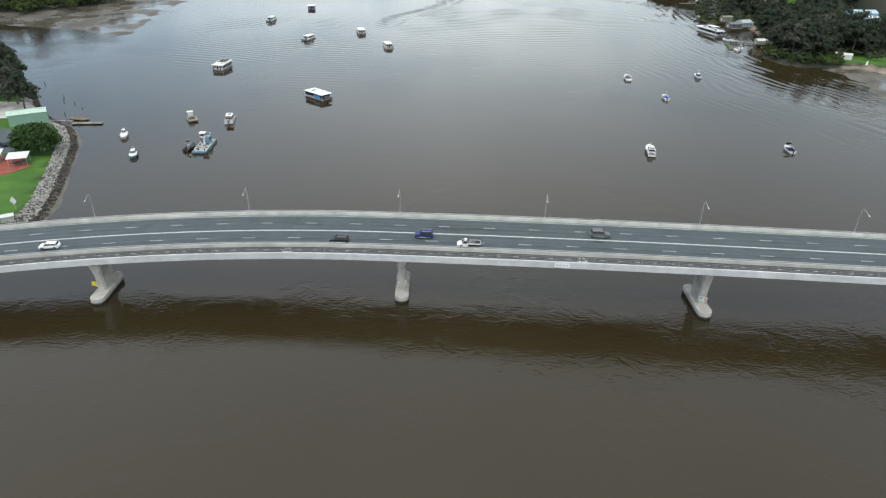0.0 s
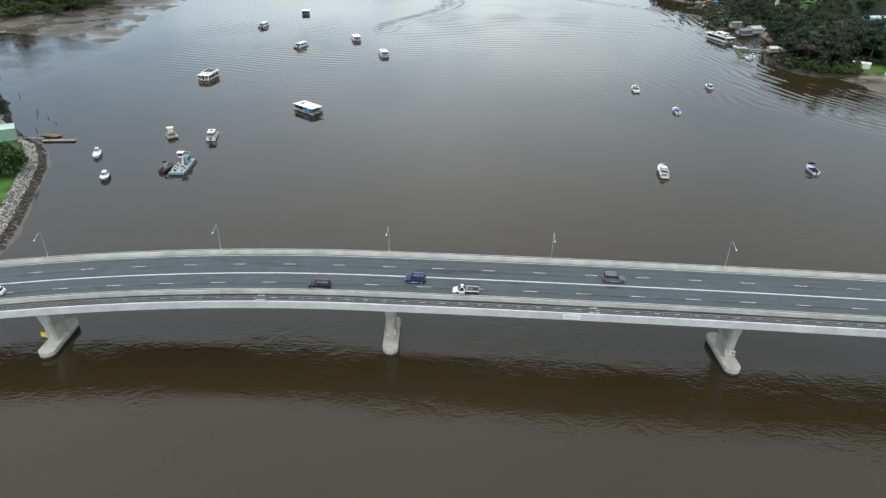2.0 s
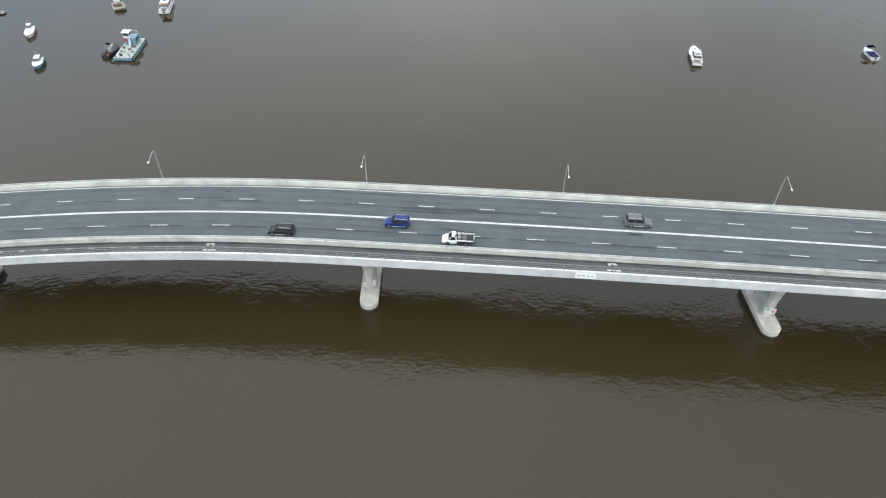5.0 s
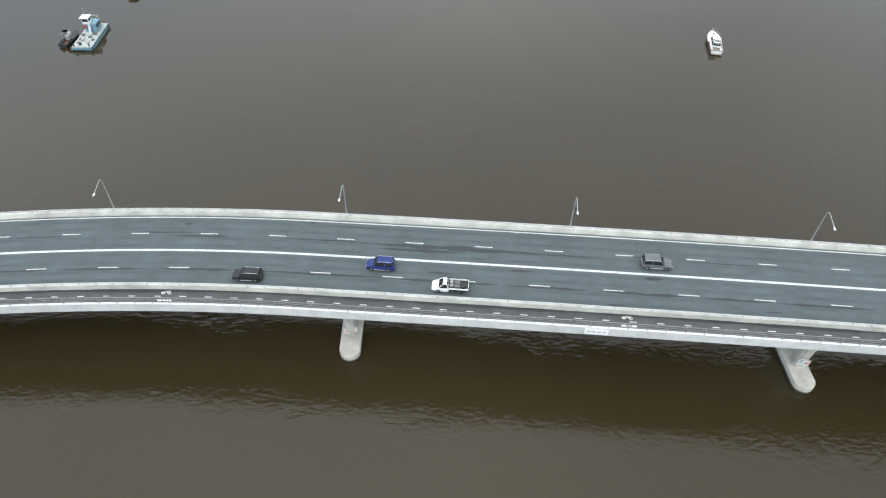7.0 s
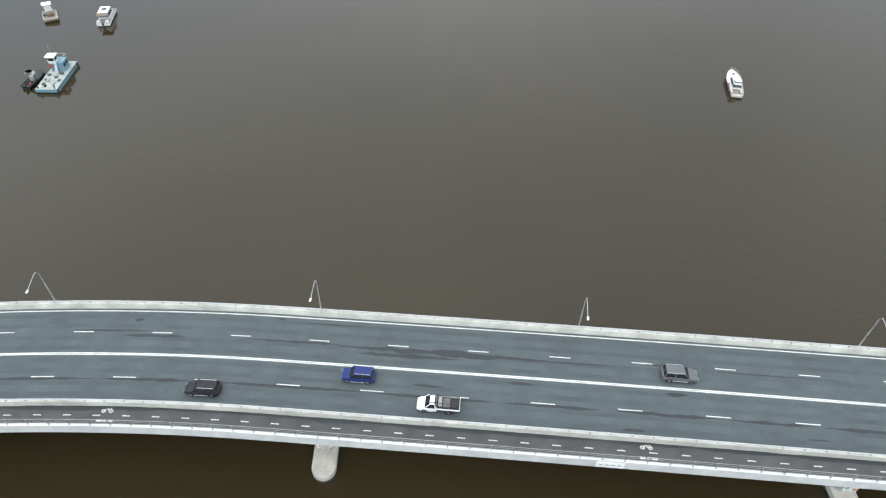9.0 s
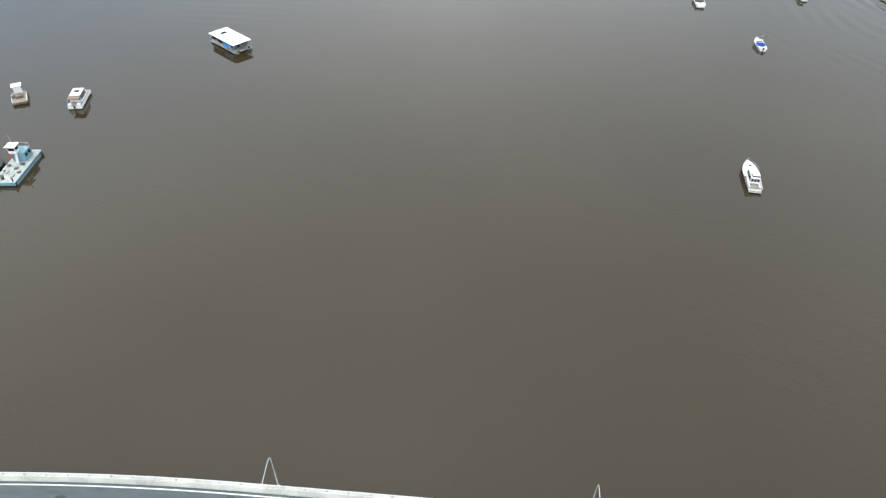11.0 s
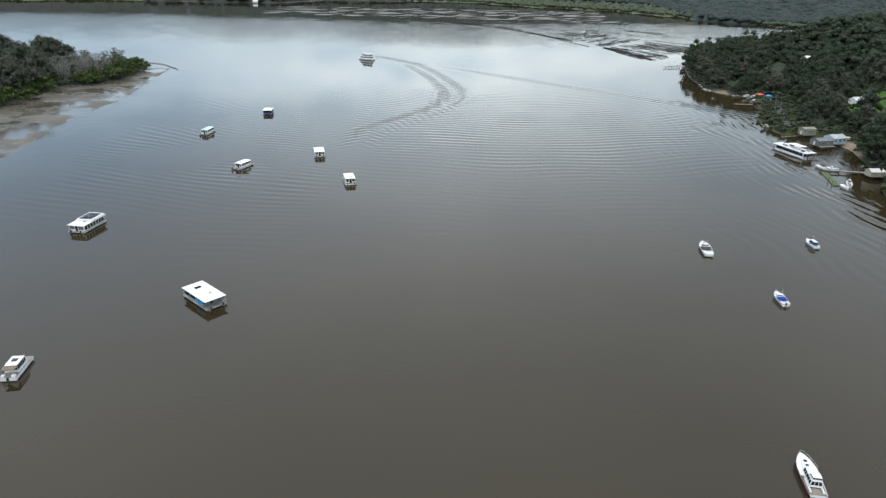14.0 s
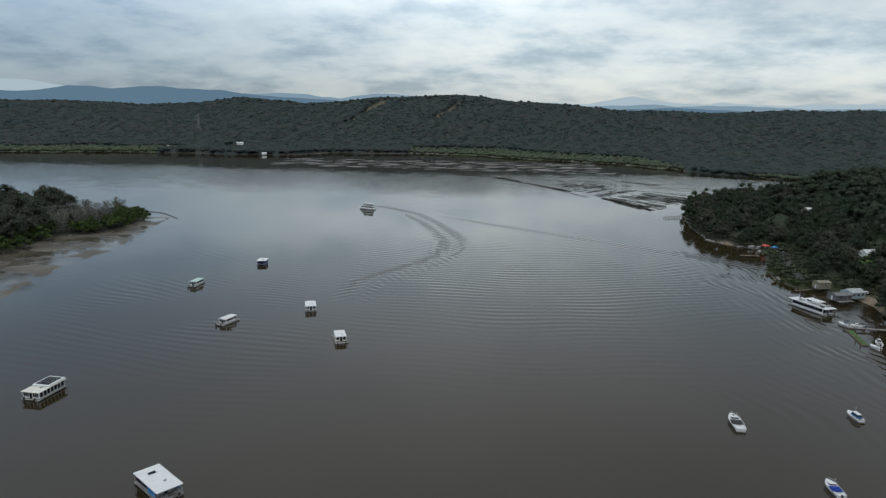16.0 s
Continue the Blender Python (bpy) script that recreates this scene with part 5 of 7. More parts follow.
OFFWHITE = gloss("white_car_paint", (0.75, 0.75, 0.74))
car(road_pose(21.5, -5.1, 0.02, 180), "white single-cab utility with an empty dark tray on the road", OFFWHITE, 4.9, 1.85, 1.75, "ute", name="utility_truck", category="utility truck")
car(road_pose(11.1, -1.75, 0.02, 180), "dark blue four-wheel drive wagon on the road", gloss("dark_blue_car_paint", (0.013, 0.026, 0.125)), 4.25, 1.8, 1.75, "suv", True)
car(road_pose(-8.2, -5.1, 0.02, 180), "dark grey wagon with pale roof rails", gloss("charcoal_car_paint", (0.018, 0.018, 0.02)), 4.4, 1.8, 1.6, "suv", True)
car(road_pose(52.0, 1.8, 0.02, 0), "grey sport utility wagon on the road", gloss("mid_grey_car_paint", (0.11, 0.115, 0.12)), 4.5, 1.88, 1.7, "suv", True)
car(road_pose(-75.0, -3.9, 0.02, 180), "white hatchback on the road", OFFWHITE, 4.4, 1.8, 1.5, "hatch")


# ---------------------------------------------------------------- signs on the bridge
def panel_sign(name, m, w, h, ground_paint, shapes, label, category="sign"):
    """A flat board facing -y, with plain painted shapes on it: (kind, x, z, size, paint)."""
    t = thing(name, m, label, category)
    part("board", cuboid(bmesh.new(), -w / 2, w / 2, -0.03, 0.03, -h / 2, h / 2), ground_paint, t)
    for kind, x, z, size, paint in shapes:
        if kind == "disc":
            part("roundel", disc(bmesh.new(), (x, -0.04, z), (0, 1, 0), size, 0.02, 20), paint, t)
        else:
            part("bar", cuboid(bmesh.new(), x - size[0] / 2, x + size[0] / 2, -0.045, -0.03, z - size[1] / 2, z + size[1] / 2), paint, t)
    return t


YELLOW = surf("yellow_paint", (0.75, 0.60, 0.03), 0.5, var=0.1, scale=2, fine=9)
GREENP = surf("green_paint", (0.02, 0.33, 0.20), 0.5, var=0.1, scale=2, fine=9)
ORANGE = surf("faded_orange_paint", (0.72, 0.36, 0.20), 0.5, var=0.15, scale=2, fine=9)
# boards on the pier fronts
for (x, y), boards in (((-76.5, 133.75), ((-0.42, 3.3, WHITE, (("disc", 0, 0, 0.36, ORANGE), ("disc", 0, -0.0, 0.2, WHITE)), "white board with a faded orange ring"), (-1.25, 3.5, YELLOW, (), "plain yellow board"))),
                       ((-7.1, 135.9), ((0.5, 3.4, WHITE, (("disc", 0, 0.1, 0.24, RED), ("bar", 0, -0.28, (0.5, 0.1), BLACK)), "white board with a red roundel"), (-0.5, 3.0, WHITE, (("disc", 0, 0, 0.34, ORANGE), ("disc", 0, 0, 0.2, WHITE)), "white board with a faded orange ring"))),
                       ((62.0, 130.55), ((-0.45, 3.3, WHITE, (("bar", 0, -0.05, (0.42, 0.34), GREENP), ("bar", 0, 0.34, (0.6, 0.12), BLACK)), "white board with a green triangle sign"), (0.5, 3.0, WHITE, (("disc", 0, 0, 0.34, ORANGE), ("disc", 0, 0, 0.2, WHITE)), "white board with a faded orange ring")))):
    for dx, z, paint, shapes, label in boards:
        panel_sign("navigation_sign", pose(x + dx * 1.1, y - 0.30, z), 0.98, 1.15, paint, shapes, label + " on the pier")
t = panel_sign("clearance_board", road_pose(42.4, -10.53, -0.62), 3.3, 1.15, surf("fresh_white_paint", (0.82, 0.82, 0.82), 0.5, var=0.05, scale=1, fine=6),
               [("bar", x, 0.0, (w, 0.16), GREY) for x, w in ((-1.1, 0.4), (-0.4, 0.5), (0.35, 0.5), (1.05, 0.35))], "fresh white board with faint grey bars on the bridge edge")


# ---------------------------------------------------------------- boats
def hull(bm, L, W, free, bow=0.42, deep=0.5, tran=0.85, rise=0.35):
    """A boat's hull, bow at +x, its deck edge free metres above the water."""
    rings = []
    for k in range(11):
        u = k / 10
        x = -L / 2 + L * u
        b = W / 2 * (tran + (1 - tran) * math.sin(min(u / 0.45, 1) * math.pi / 2)) * (1 if u < 1 - bow else math.cos((u - 1 + bow) / bow * math.pi / 2 * 0.97) ** 0.75)
        top = free + rise * max(0, u - 0.4) ** 1.5
        xs = x + (0.0 if u < 0.99 else 0.12)
        rings.append([(xs, -b, top), (xs - 0.04 * L * max(0, u - 0.85) * 6, -b * 0.86, top * 0.35), (x - 0.10 * L * max(0, u - 0.8) * 5, -b * 0.55, -deep * 0.6), (x - 0.12 * L * max(0, u - 0.8) * 5, 0, -deep),
                      (x - 0.10 * L * max(0, u - 0.8) * 5, b * 0.55, -deep * 0.6), (xs - 0.04 * L * max(0, u - 0.85) * 6, b * 0.86, top * 0.35), (xs, b, top)])
    loft(bm, rings, False, False)
    bm.faces.new([bm.verts.new(p) for p in rings[0]])
    return bm


def outline(L, W, bow=0.42, tran=0.85, inset=0.0, z=0.0, rise=0.35, u0=0.0, u1=1.0):
    pts = []
    us = np.linspace(u0, u1, 12)
    for side, order in ((-1, us), (1, us[::-1])):
        for u in order:
            b = W / 2 * (tran + (1 - tran) * math.sin(min(u / 0.45, 1) * math.pi / 2)) * (1 if u < 1 - bow else math.cos((u - 1 + bow) / bow * math.pi / 2 * 0.97) ** 0.75)
            pts.append((-L / 2 + L * u - (inset if u > 0.97 else 0), side * max(b - inset, 0.02), z + rise * max(0, u - 0.4) ** 1.5))
    return pts


def flat(bm, pts, thick=0.04):
    lo, hi = [bm.verts.new((x, y, z - thick)) for x, y, z in pts], [bm.verts.new(p) for p in pts]
    bm.faces.new(hi)
    bm.faces.new(lo[::-1])
    for k in range(len(pts)):
        j = (k + 1) % len(pts)
        bm.faces.new((lo[k], lo[j], hi[j], hi[k]))
    return bm


def cabin(parent, x0, x1, w, z0, z1, paint, rake=0.3, glass=True, roof_paint=None, over=0.08, lean=None):
    """A cabin with leaning sides, a roof, and dark panes all round."""
    k = 0.26 * (z1 - z0) if lean is None else lean
    aft = 0.12
    bm = loft(bmesh.new(), [[(x0, -w / 2, z0), (x1, -w / 2, z0), (x1, w / 2, z0), (x0, w / 2, z0)], [(x0 + aft, -w / 2 + k, z1), (x1 - rake, -w / 2 + k, z1), (x1 - rake, w / 2 - k, z1), (x0 + aft, w / 2 - k, z1)]])
    c = part("cabin", bm, paint, parent)
    part("cabin_roof", cuboid(bmesh.new(), x0 + aft - over, x1 - rake + over, -w / 2 + k - over, w / 2 - k + over, z1, z1 + 0.07, 0.025), roof_paint or paint, parent)
    if not glass:
        return c
    f0, f1 = 0.34, 0.92
    z = lambda f: z0 + (z1 - z0) * f

    def pane(name, corners):
        bm = bmesh.new()
        bm.faces.new([bm.verts.new(p) for p in corners])
        part(name, bm, GLASS, parent)

    n = max(1, round((x1 - x0 - rake) / 0.8))
    for s in (-1, 1):
        for i in range(n):
            a, b = x0 + aft + 0.06 + (x1 - x0 - rake - aft) * i / n, x0 + aft - 0.06 + (x1 - x0 - rake - aft) * (i + 1) / n
            ya, yb = s * (w / 2 - k * f0 + 0.015), s * (w / 2 - k * f1 + 0.015)
            pane("window", ((a, ya, z(f0)), (b, ya, z(f0)), (b, yb, z(f1)), (a, yb, z(f1))))
    for name, xb, xt, sign in (("windscreen_pane", x1, x1 - rake, 1), ("aft_pane", x0, x0 + aft, -1)):
        xa, xc = xb + (xt - xb) * f0 + sign * 0.015, xb + (xt - xb) * f1 + sign * 0.015
        for i in (-1, 0, 1):
            m0, m1 = (w / 2 - k * f0) / 1.55, (w / 2 - k * f1) / 1.55
            h0, h1 = m0 * 0.42, m1 * 0.42
            pane(name, ((xa, i * m0 - h0, z(f0)), (xa, i * m0 + h0, z(f0)), (xc, i * m1 + h1, z(f1)), (xc, i * m1 - h1, z(f1))))
    return c


def outboard(parent, x, y, big=1.0):
    o = part("outboard_motor", cuboid(bmesh.new(), x - 0.35 * big, x + 0.15, y - 0.18 * big, y + 0.18 * big, 0.55, 0.55 + 0.6 * big, 0.06), BLACK, parent)
    part("leg", cuboid(bmesh.new(), x - 0.2, x, y - 0.07, y + 0.07, -0.5, 0.56), DARKSTEEL, o)


def bow_rail(parent, L, W, z):
    bm = bmesh.new()
    pts = [p for p in outline(L, W, inset=0.08, z=z + 0.55, u0=0.62)]
    tube(bm, pts, 0.022, 5)
    for k in range(0, len(pts), 3):
        tube(bm, [(pts[k][0], pts[k][1], pts[k][2] - 0.55), pts[k]], 0.018, 4)
    part("bow_rail", bm, STEEL, parent)


surf_deck = surf("teak_deck", (0.24, 0.21, 0.17), 0.7, var=0.2, scale=0.8, fine=8)


def motor_boat(name, m, L, W, label, hull_paint=WHITE, free=0.95, cab=(-0.05, 0.25), cab_h=1.0, cab_paint=WHITE, canopy=None, stripe_paint=None, fly=False, motor=True, rail=True, cover=(0.05, 0.62), well=True, boot=None, category="boat", roof=None, floor=None, trunk=None):
    b = thing(name, m, label, category, "moored boats")
    h = part("hull", hull(bmesh.new(), L, W, free), hull_paint, b, smooth=False)
    part("foredeck", flat(bmesh.new(), outline(L, W, inset=0.05, z=free + 0.03, u0=0.42 if well else 0.0)), floor or WHITE, b)
    part("gunwale", tube(bmesh.new(), outline(L, W, inset=-0.02, z=free) + outline(L, W, inset=-0.02, z=free)[:1], 0.05, 5), boot or WHITE, b)
    if boot:
        part("antifouling", hull(bmesh.new(), L * 0.985, W * 0.95, 0.16, rise=0.0), boot, b)
    if well:
        part("cockpit_floor", flat(bmesh.new(), outline(L, W, inset=0.12, z=free - 0.30, rise=0, u0=0.01, u1=0.46)), floor or surf_deck, b)
        for s in (-1, 1):
            part("side_seat", cuboid(bmesh.new(), -L * 0.44, -L * 0.12, s * W * 0.31 - 0.16, s * W * 0.31 + 0.16, free - 0.3, free - 0.02, 0.03), floor or WHITE, b)
    if cab:
        cabin(b, cab[0] * L, cab[1] * L, W * 0.66, free, free + cab_h, cab_paint, rake=0.45, roof_paint=roof)
        if trunk:
            part("coach_roof", loft(bmesh.new(), [[(x, -w2, free), (x, -w2 * 0.8, hh), (x, w2 * 0.8, hh), (x, w2, free)] for x, w2, hh in ((trunk[0] * L, W * 0.30, free + 0.5), (trunk[1] * L, W * 0.16, free + 0.38))]), WHITE, b)
            for hx in (0.3, 0.7):
                x = (trunk[0] + (trunk[1] - trunk[0]) * hx) * L
                part("deck_hatch", cuboid(bmesh.new(), x - 0.25, x + 0.25, -0.28, 0.28, free + 0.40, free + 0.55, 0.02), GLASS, b)
        if fly:
            cabin(b, (cab[0] + 0.02) * L, (cab[0] + 0.16) * L, W * 0.48, free + cab_h + 0.07, free + cab_h + 0.62, WHITE, rake=0.2, glass=True)
    if canopy:
        x0, x1, cz, paint = canopy
        bm = bmesh.new()
        loft(bm, [[(x, -W * 0.40, free + cz * 0.72), (x, -W * 0.28, free + cz), (x, W * 0.28, free + cz), (x, W * 0.40, free + cz * 0.72)] for x in np.linspace(x0 * L, x1 * L, 4)], False, False)
        bm.faces.ensure_lookup_table()
        bmesh.ops.solidify(bm, geom=bm.faces[:], thickness=0.05)
        part("canopy", bm, paint, b)
        for s in (-1, 1):
            for x in (x0 * L + 0.1, x1 * L - 0.1):
                part("canopy_pole", tube(bmesh.new(), [(x, s * W * 0.38, free - 0.1), (x, s * W * 0.38, free + cz * 0.74)], 0.025, 5), STEEL, b)
    if stripe_paint:
        part("cover", flat(bmesh.new(), outline(L, W, inset=0.14, z=free + 0.12, u0=cover[0], u1=cover[1]), 0.15), stripe_paint, b)
    if motor:
        outboard(b, -L / 2 - 0.05, 0)
    else:
        part("swim_platform", cuboid(bmesh.new(), -L / 2 - 0.7, -L / 2 + 0.05, -W * 0.38, W * 0.38, 0.22, 0.32, 0.03), DECKWOOD, b)
    if rail:
        bow_rail(b, L, W, free)
    part("aerial", tube(bmesh.new(), [(-0.02 * L, 0.2, free + 0.2), (-0.08 * L, 0.2, free + 3.0)], 0.02, 4), WHITE, b)
    return b


def houseboat(name, m, L, W, label, walls=WHITE, roof=WHITE, h=1.8, porch=(1.6, 0.8), win=(5, 2), accent=None, solar=0, upper=False, low=1.42, rails=True, category="houseboat", arch=0.0, hull_paint=None, narrow=0.28):
    """A cabin on two pontoons, its open stern deck towards +x; with an arch the roof is cambered and ends at the cabin."""
    b = thing(name, m, label, category, "moored houseboats")
    for s in (-1, 1):
        bm = bmesh.new()
        loft(bm, [[(x, s * W * 0.34 + r * math.cos(a), 0.05 + r * math.sin(a)) for a in [2 * math.pi * k / 10 for k in range(10)]] for x, r in ((-L / 2, 0.15), (-L / 2 + 0.7, 0.5), (L / 2 - 0.2, 0.5), (L / 2, 0.42))])
        part("pontoon", bm, GREY, b)
    part("deck", cuboid(bmesh.new(), -L / 2, L / 2, -W / 2, W / 2, 0.45, 0.60, 0.03), DECKWOOD, b)
    part("deck_skirt", cuboid(bmesh.new(), -L / 2 - 0.02, L / 2 + 0.02, -W / 2 - 0.02, W / 2 + 0.02, 0.34, 0.47), walls, b)
    x0, x1, y = -L / 2 + porch[1], L / 2 - porch[0], W / 2 - narrow
    part("cabin", cuboid(bmesh.new(), x0, x1, -y, y, 0.6, 0.6 + h, 0.04), walls, b)
    if arch:
        rib = [(-1, 0), (-0.97, 0.35), (-0.7, 0.75), (-0.3, 0.97), (0.3, 0.97), (0.7, 0.75), (0.97, 0.35), (1, 0)]
        r = part("roof", loft(bmesh.new(), [[(x, u * (y + 0.16), 0.55 + h + v * arch * k) for u, v in rib] for x, k in ((x0 - 0.25, 0.8), (x0 + 0.3, 1.0), (x1 - 0.3, 1.0), (x1 + 0.45, 0.8))]), roof, b)
    else:
        r = part("roof", cuboid(bmesh.new(), -L / 2 - 0.1, L / 2 - 0.1, -W / 2 - 0.1, W / 2 + 0.1, 0.6 + h, 0.78 + h, 0.06), roof, b)
    if hull_paint:
        part("hull_side", loft(bmesh.new(), [[(x, -w, lo), (x, w, lo), (x, w + 0.06, 0.44), (x, -w - 0.06, 0.44)] for x, w, lo in ((-L / 2 - 0.5, W * 0.30, 0.30), (-L / 2 + 0.5, W / 2 - 0.1, 0.05), (L / 2 - 0.3, W / 2 - 0.1, 0.05), (L / 2 + 0.1, W * 0.42, 0.20))]), hull_paint, b)
    n, k2 = win
    for s in (-1, 1):
        for k in range(n):
            a = x0 + 0.35 + (x1 - x0 - 0.5) * k / n
            e2 = a + (x1 - x0 - 0.5) / n - 0.3
            f = part("window_frame", cuboid(bmesh.new(), a - 0.05, e2 + 0.05, s * y - 0.02, s * y + 0.02, low, 0.50 + h), WHITE if walls is not WHITE else CREAM, b)
            part("pane", cuboid(bmesh.new(), a, e2, s * y - 0.03, s * y + 0.03, low + 0.05, 0.45 + h), SOLAR, f)
        if accent:
            part("side_panel", cuboid(bmesh.new(), x1 - L * 0.24, x1 + 0.9, s * (y + 0.04) - 0.03, s * (y + 0.04) + 0.03, 0.9, 2.1), accent, b)
    for end, xe in ((1, x1), (-1, x0)):
        part("door", cuboid(bmesh.new(), xe - 0.03, xe + 0.03, -0.45, 0.45, 0.62, 0.52 + h), SOLAR, b)
        for k in range(k2):
            for s in (-1, 1):
                a = 0.75 + k * (y - 0.9) / k2
                part("pane", cuboid(bmesh.new(), xe - 0.03, xe + 0.03, min(s * a, s * (a + (y - 0.9) / k2 - 0.15)), max(s * a, s * (a + (y - 0.9) / k2 - 0.15)), 1.15, 0.5 + h), SOLAR, b)
    for s in (-1, 1):
        for x in () if arch else (-L / 2 + 0.12, L / 2 - 0.25):
            part("roof_post", tube(bmesh.new(), [(x, s * (W / 2 - 0.12), 0.6), (x, s * (W / 2 - 0.12), 0.62 + h)], 0.04, 5), STEEL, b)
    if rails:
        for s in (-1, 1):
            for z in (1.05, 1.5):
                part("deck_rail", tube(bmesh.new(), [(x1, s * (W / 2 - 0.08), z), (L / 2 - 0.08, s * (W / 2 - 0.08), z)], 0.025, 5), STEEL, b)
                part("deck_rail", tube(bmesh.new(), [(L / 2 - 0.08, s * (W / 2 - 0.08), z), (L / 2 - 0.08, s * 0.6, z)], 0.025, 5), STEEL, b)
    for k in range(solar):
        part("solar_panel", cuboid(bmesh.new(), -L * 0.30 + k * 1.15, -L * 0.30 + k * 1.15 + 1.05, -0.85, 0.85, 0.80 + h, 0.87 + h), SOLAR, r, "dark solar panel")
    part("roof_vent", cuboid(bmesh.new(), L * 0.14, L * 0.14 + 0.6, 0.4, 1.0, 0.56 + h + 0.6 * arch, 1.02 + h, 0.05), GREY, r)
    if upper:
        u = part("upper_roof", cuboid(bmesh.new(), -L * 0.50, L * 0.12, -W * 0.47, W * 0.47, 0.78 + h, 1.26 + h, 0.06), WHITE, b)
        for k in range(4):
            part("solar_panel", cuboid(bmesh.new(), -L * 0.44, L * 0.06, -2.2 + 1.12 * k, -2.2 + 1.12 * k + 0.86, 1.26 + h, 1.34 + h), SOLAR, u, "dark solar panel")
    for s in (-1, 1):
        outboard(b, L / 2 + 0.35, s * W * 0.30)
    return b


houseboat("houseboat", pose(-52.3, 296.6, 0, 0, 0, -42), 12.4, 6.0, "white-roofed houseboat with bright blue side panels, at anchor", walls=GREY, roof=WHITE, h=2.05, accent=BLUE, solar=1, win=(3, 1), porch=(2.6, 0.5), low=1.2)
houseboat("houseboat", pose(-109.6, 347.2, 0, 0, 0, -99), 11.6, 6.0, "white houseboat with solar panels on a raised roof", walls=WHITE, roof=CREAM, h=1.95, upper=True, win=(7, 3), porch=(0.5, 0.6), rails=False, low=0.85)
houseboat("houseboat", pose(-28.2, 402.5, 0, 0, 0, -74), 9.6, 5.0, "small cream houseboat with a cambered white roof", walls=CREAM, roof=WHITE, win=(3, 1), porch=(1.3, 1.2), arch=0.35, hull_paint=WHITE, narrow=0.5)
houseboat("houseboat", pose(-48.1, 442.6, 0, 0, 0, -76), 9.6, 5.2, "small white houseboat with a cambered roof", walls=WHITE, roof=WHITE, win=(3, 2), porch=(0.9, 0.7), arch=0.3, hull_paint=GREY, narrow=0.35)
houseboat("houseboat", pose(-77.9, 420.1, 0, 0, 0, -112), 10.2, 4.2, "narrow white houseboat with dark windows along its side", walls=WHITE, roof=WHITE, win=(4, 1), porch=(2.3, 1.5), arch=0.45, hull_paint=DARKSTEEL, narrow=0.4)
houseboat("houseboat", pose(-113.5, 479.5, 0, 0, 0, -98), 10.4, 4.2, "pale green-roofed white houseboat", walls=WHITE, roof=surf("pale_green_roof", (0.48, 0.62, 0.58), 0.5, var=0.1, scale=0.8, fine=6), win=(4, 1), porch=(2.0, 1.2), arch=0.5, hull_paint=DARKSTEEL, narrow=0.35)
houseboat("houseboat", pose(-94.4, 530.0, 0, 0, 0, -85), 8.0, 5.2, "small navy-blue houseboat with a white roof", walls=surf("royal_blue_paint", (0.03, 0.05, 0.24), 0.5, var=0.15, scale=0.8, fine=6), roof=WHITE, win=(2, 1), porch=(0.8, 0.6))

motor_boat("motor_cruiser", pose(79.5, 233.8, 0, 0, 0, 80), 11.0, 3.6, "white cabin cruiser with a dark red waterline, at anchor", cab=(-0.33, 0.06), cab_h=1.25, fly=True, trunk=(0.06, 0.34), motor=False, floor=None, boot=surf("dark_red_antifouling", (0.10, 0.03, 0.025), 0.6, var=0.3, scale=2, fine=8), well=True, category="cruiser")
# The black sheet on the sports cruiser stands for its dark open cockpit.
motor_boat("motor_cruiser", pose(97.1, 337.6, 0, 0, 0, 82), 10.2, 3.5, "white sports cruiser with a dark cockpit", cab=(0.08, 0.22), cab_h=0.7, trunk=(0.18, 0.36), motor=False, stripe_paint=BLACK, cover=(0.30, 0.56), floor=WHITE, category="cruiser")
motor_boat("runabout", pose(134.5, 343.4, 0, 0, 0, 92), 6.4, 2.5, "small white boat with blue cabin windows", cab=(-0.36, 0.12), cab_h=1.05, cab_paint=surf("steel_blue_paint", (0.04, 0.13, 0.30), 0.5, var=0.15, scale=1, fine=6), roof=WHITE, motor=False, rail=False)
motor_boat("runabout", pose(105.9, 303.2, 0, 0, 0, 87), 7.2, 2.7, "white runabout with a bright blue canvas cover", cab=(0.06, 0.24), cab_h=0.55, stripe_paint=surf("blue_canvas", (0.012, 0.045, 0.26), 0.8, var=0.25, scale=1.5, fine=8, spec=0.15), cover=(0.24, 0.54), floor=WHITE)
motor_boat("runabout", pose(132.3, 236.8, 0, 0, 0, 88), 6.8, 2.9, "white runabout under a navy canvas canopy", cab=None, canopy=(-0.02, 0.22, 1.7, NAVY), stripe_paint=NAVY, cover=(0.08, 0.60))
motor_boat("fishing_boat", pose(-116.4, 241.8, 0, 0, 0, -72), 7.2, 2.7, "white fishing boat with a small wheelhouse and red bow line", cab=(-0.34, -0.1), cab_h=1.4, boot=surf("red_antifouling", (0.24, 0.02, 0.02), 0.6, var=0.3, scale=2, fine=8), well=False, motor=True, rail=False)
motor_boat("fishing_boat", pose(-105.1, 222.3, 0, 0, 0, -74), 6.4, 2.8, "pale blue wooden boat with a white cabin roof", hull_paint=PALEBLUE, cab=(-0.3, 0.12), cab_h=1.15, roof=WHITE, boot=surf("blue_grey_antifouling", (0.10, 0.14, 0.18), 0.6, var=0.3, scale=2, fine=8), rail=False, motor=False)
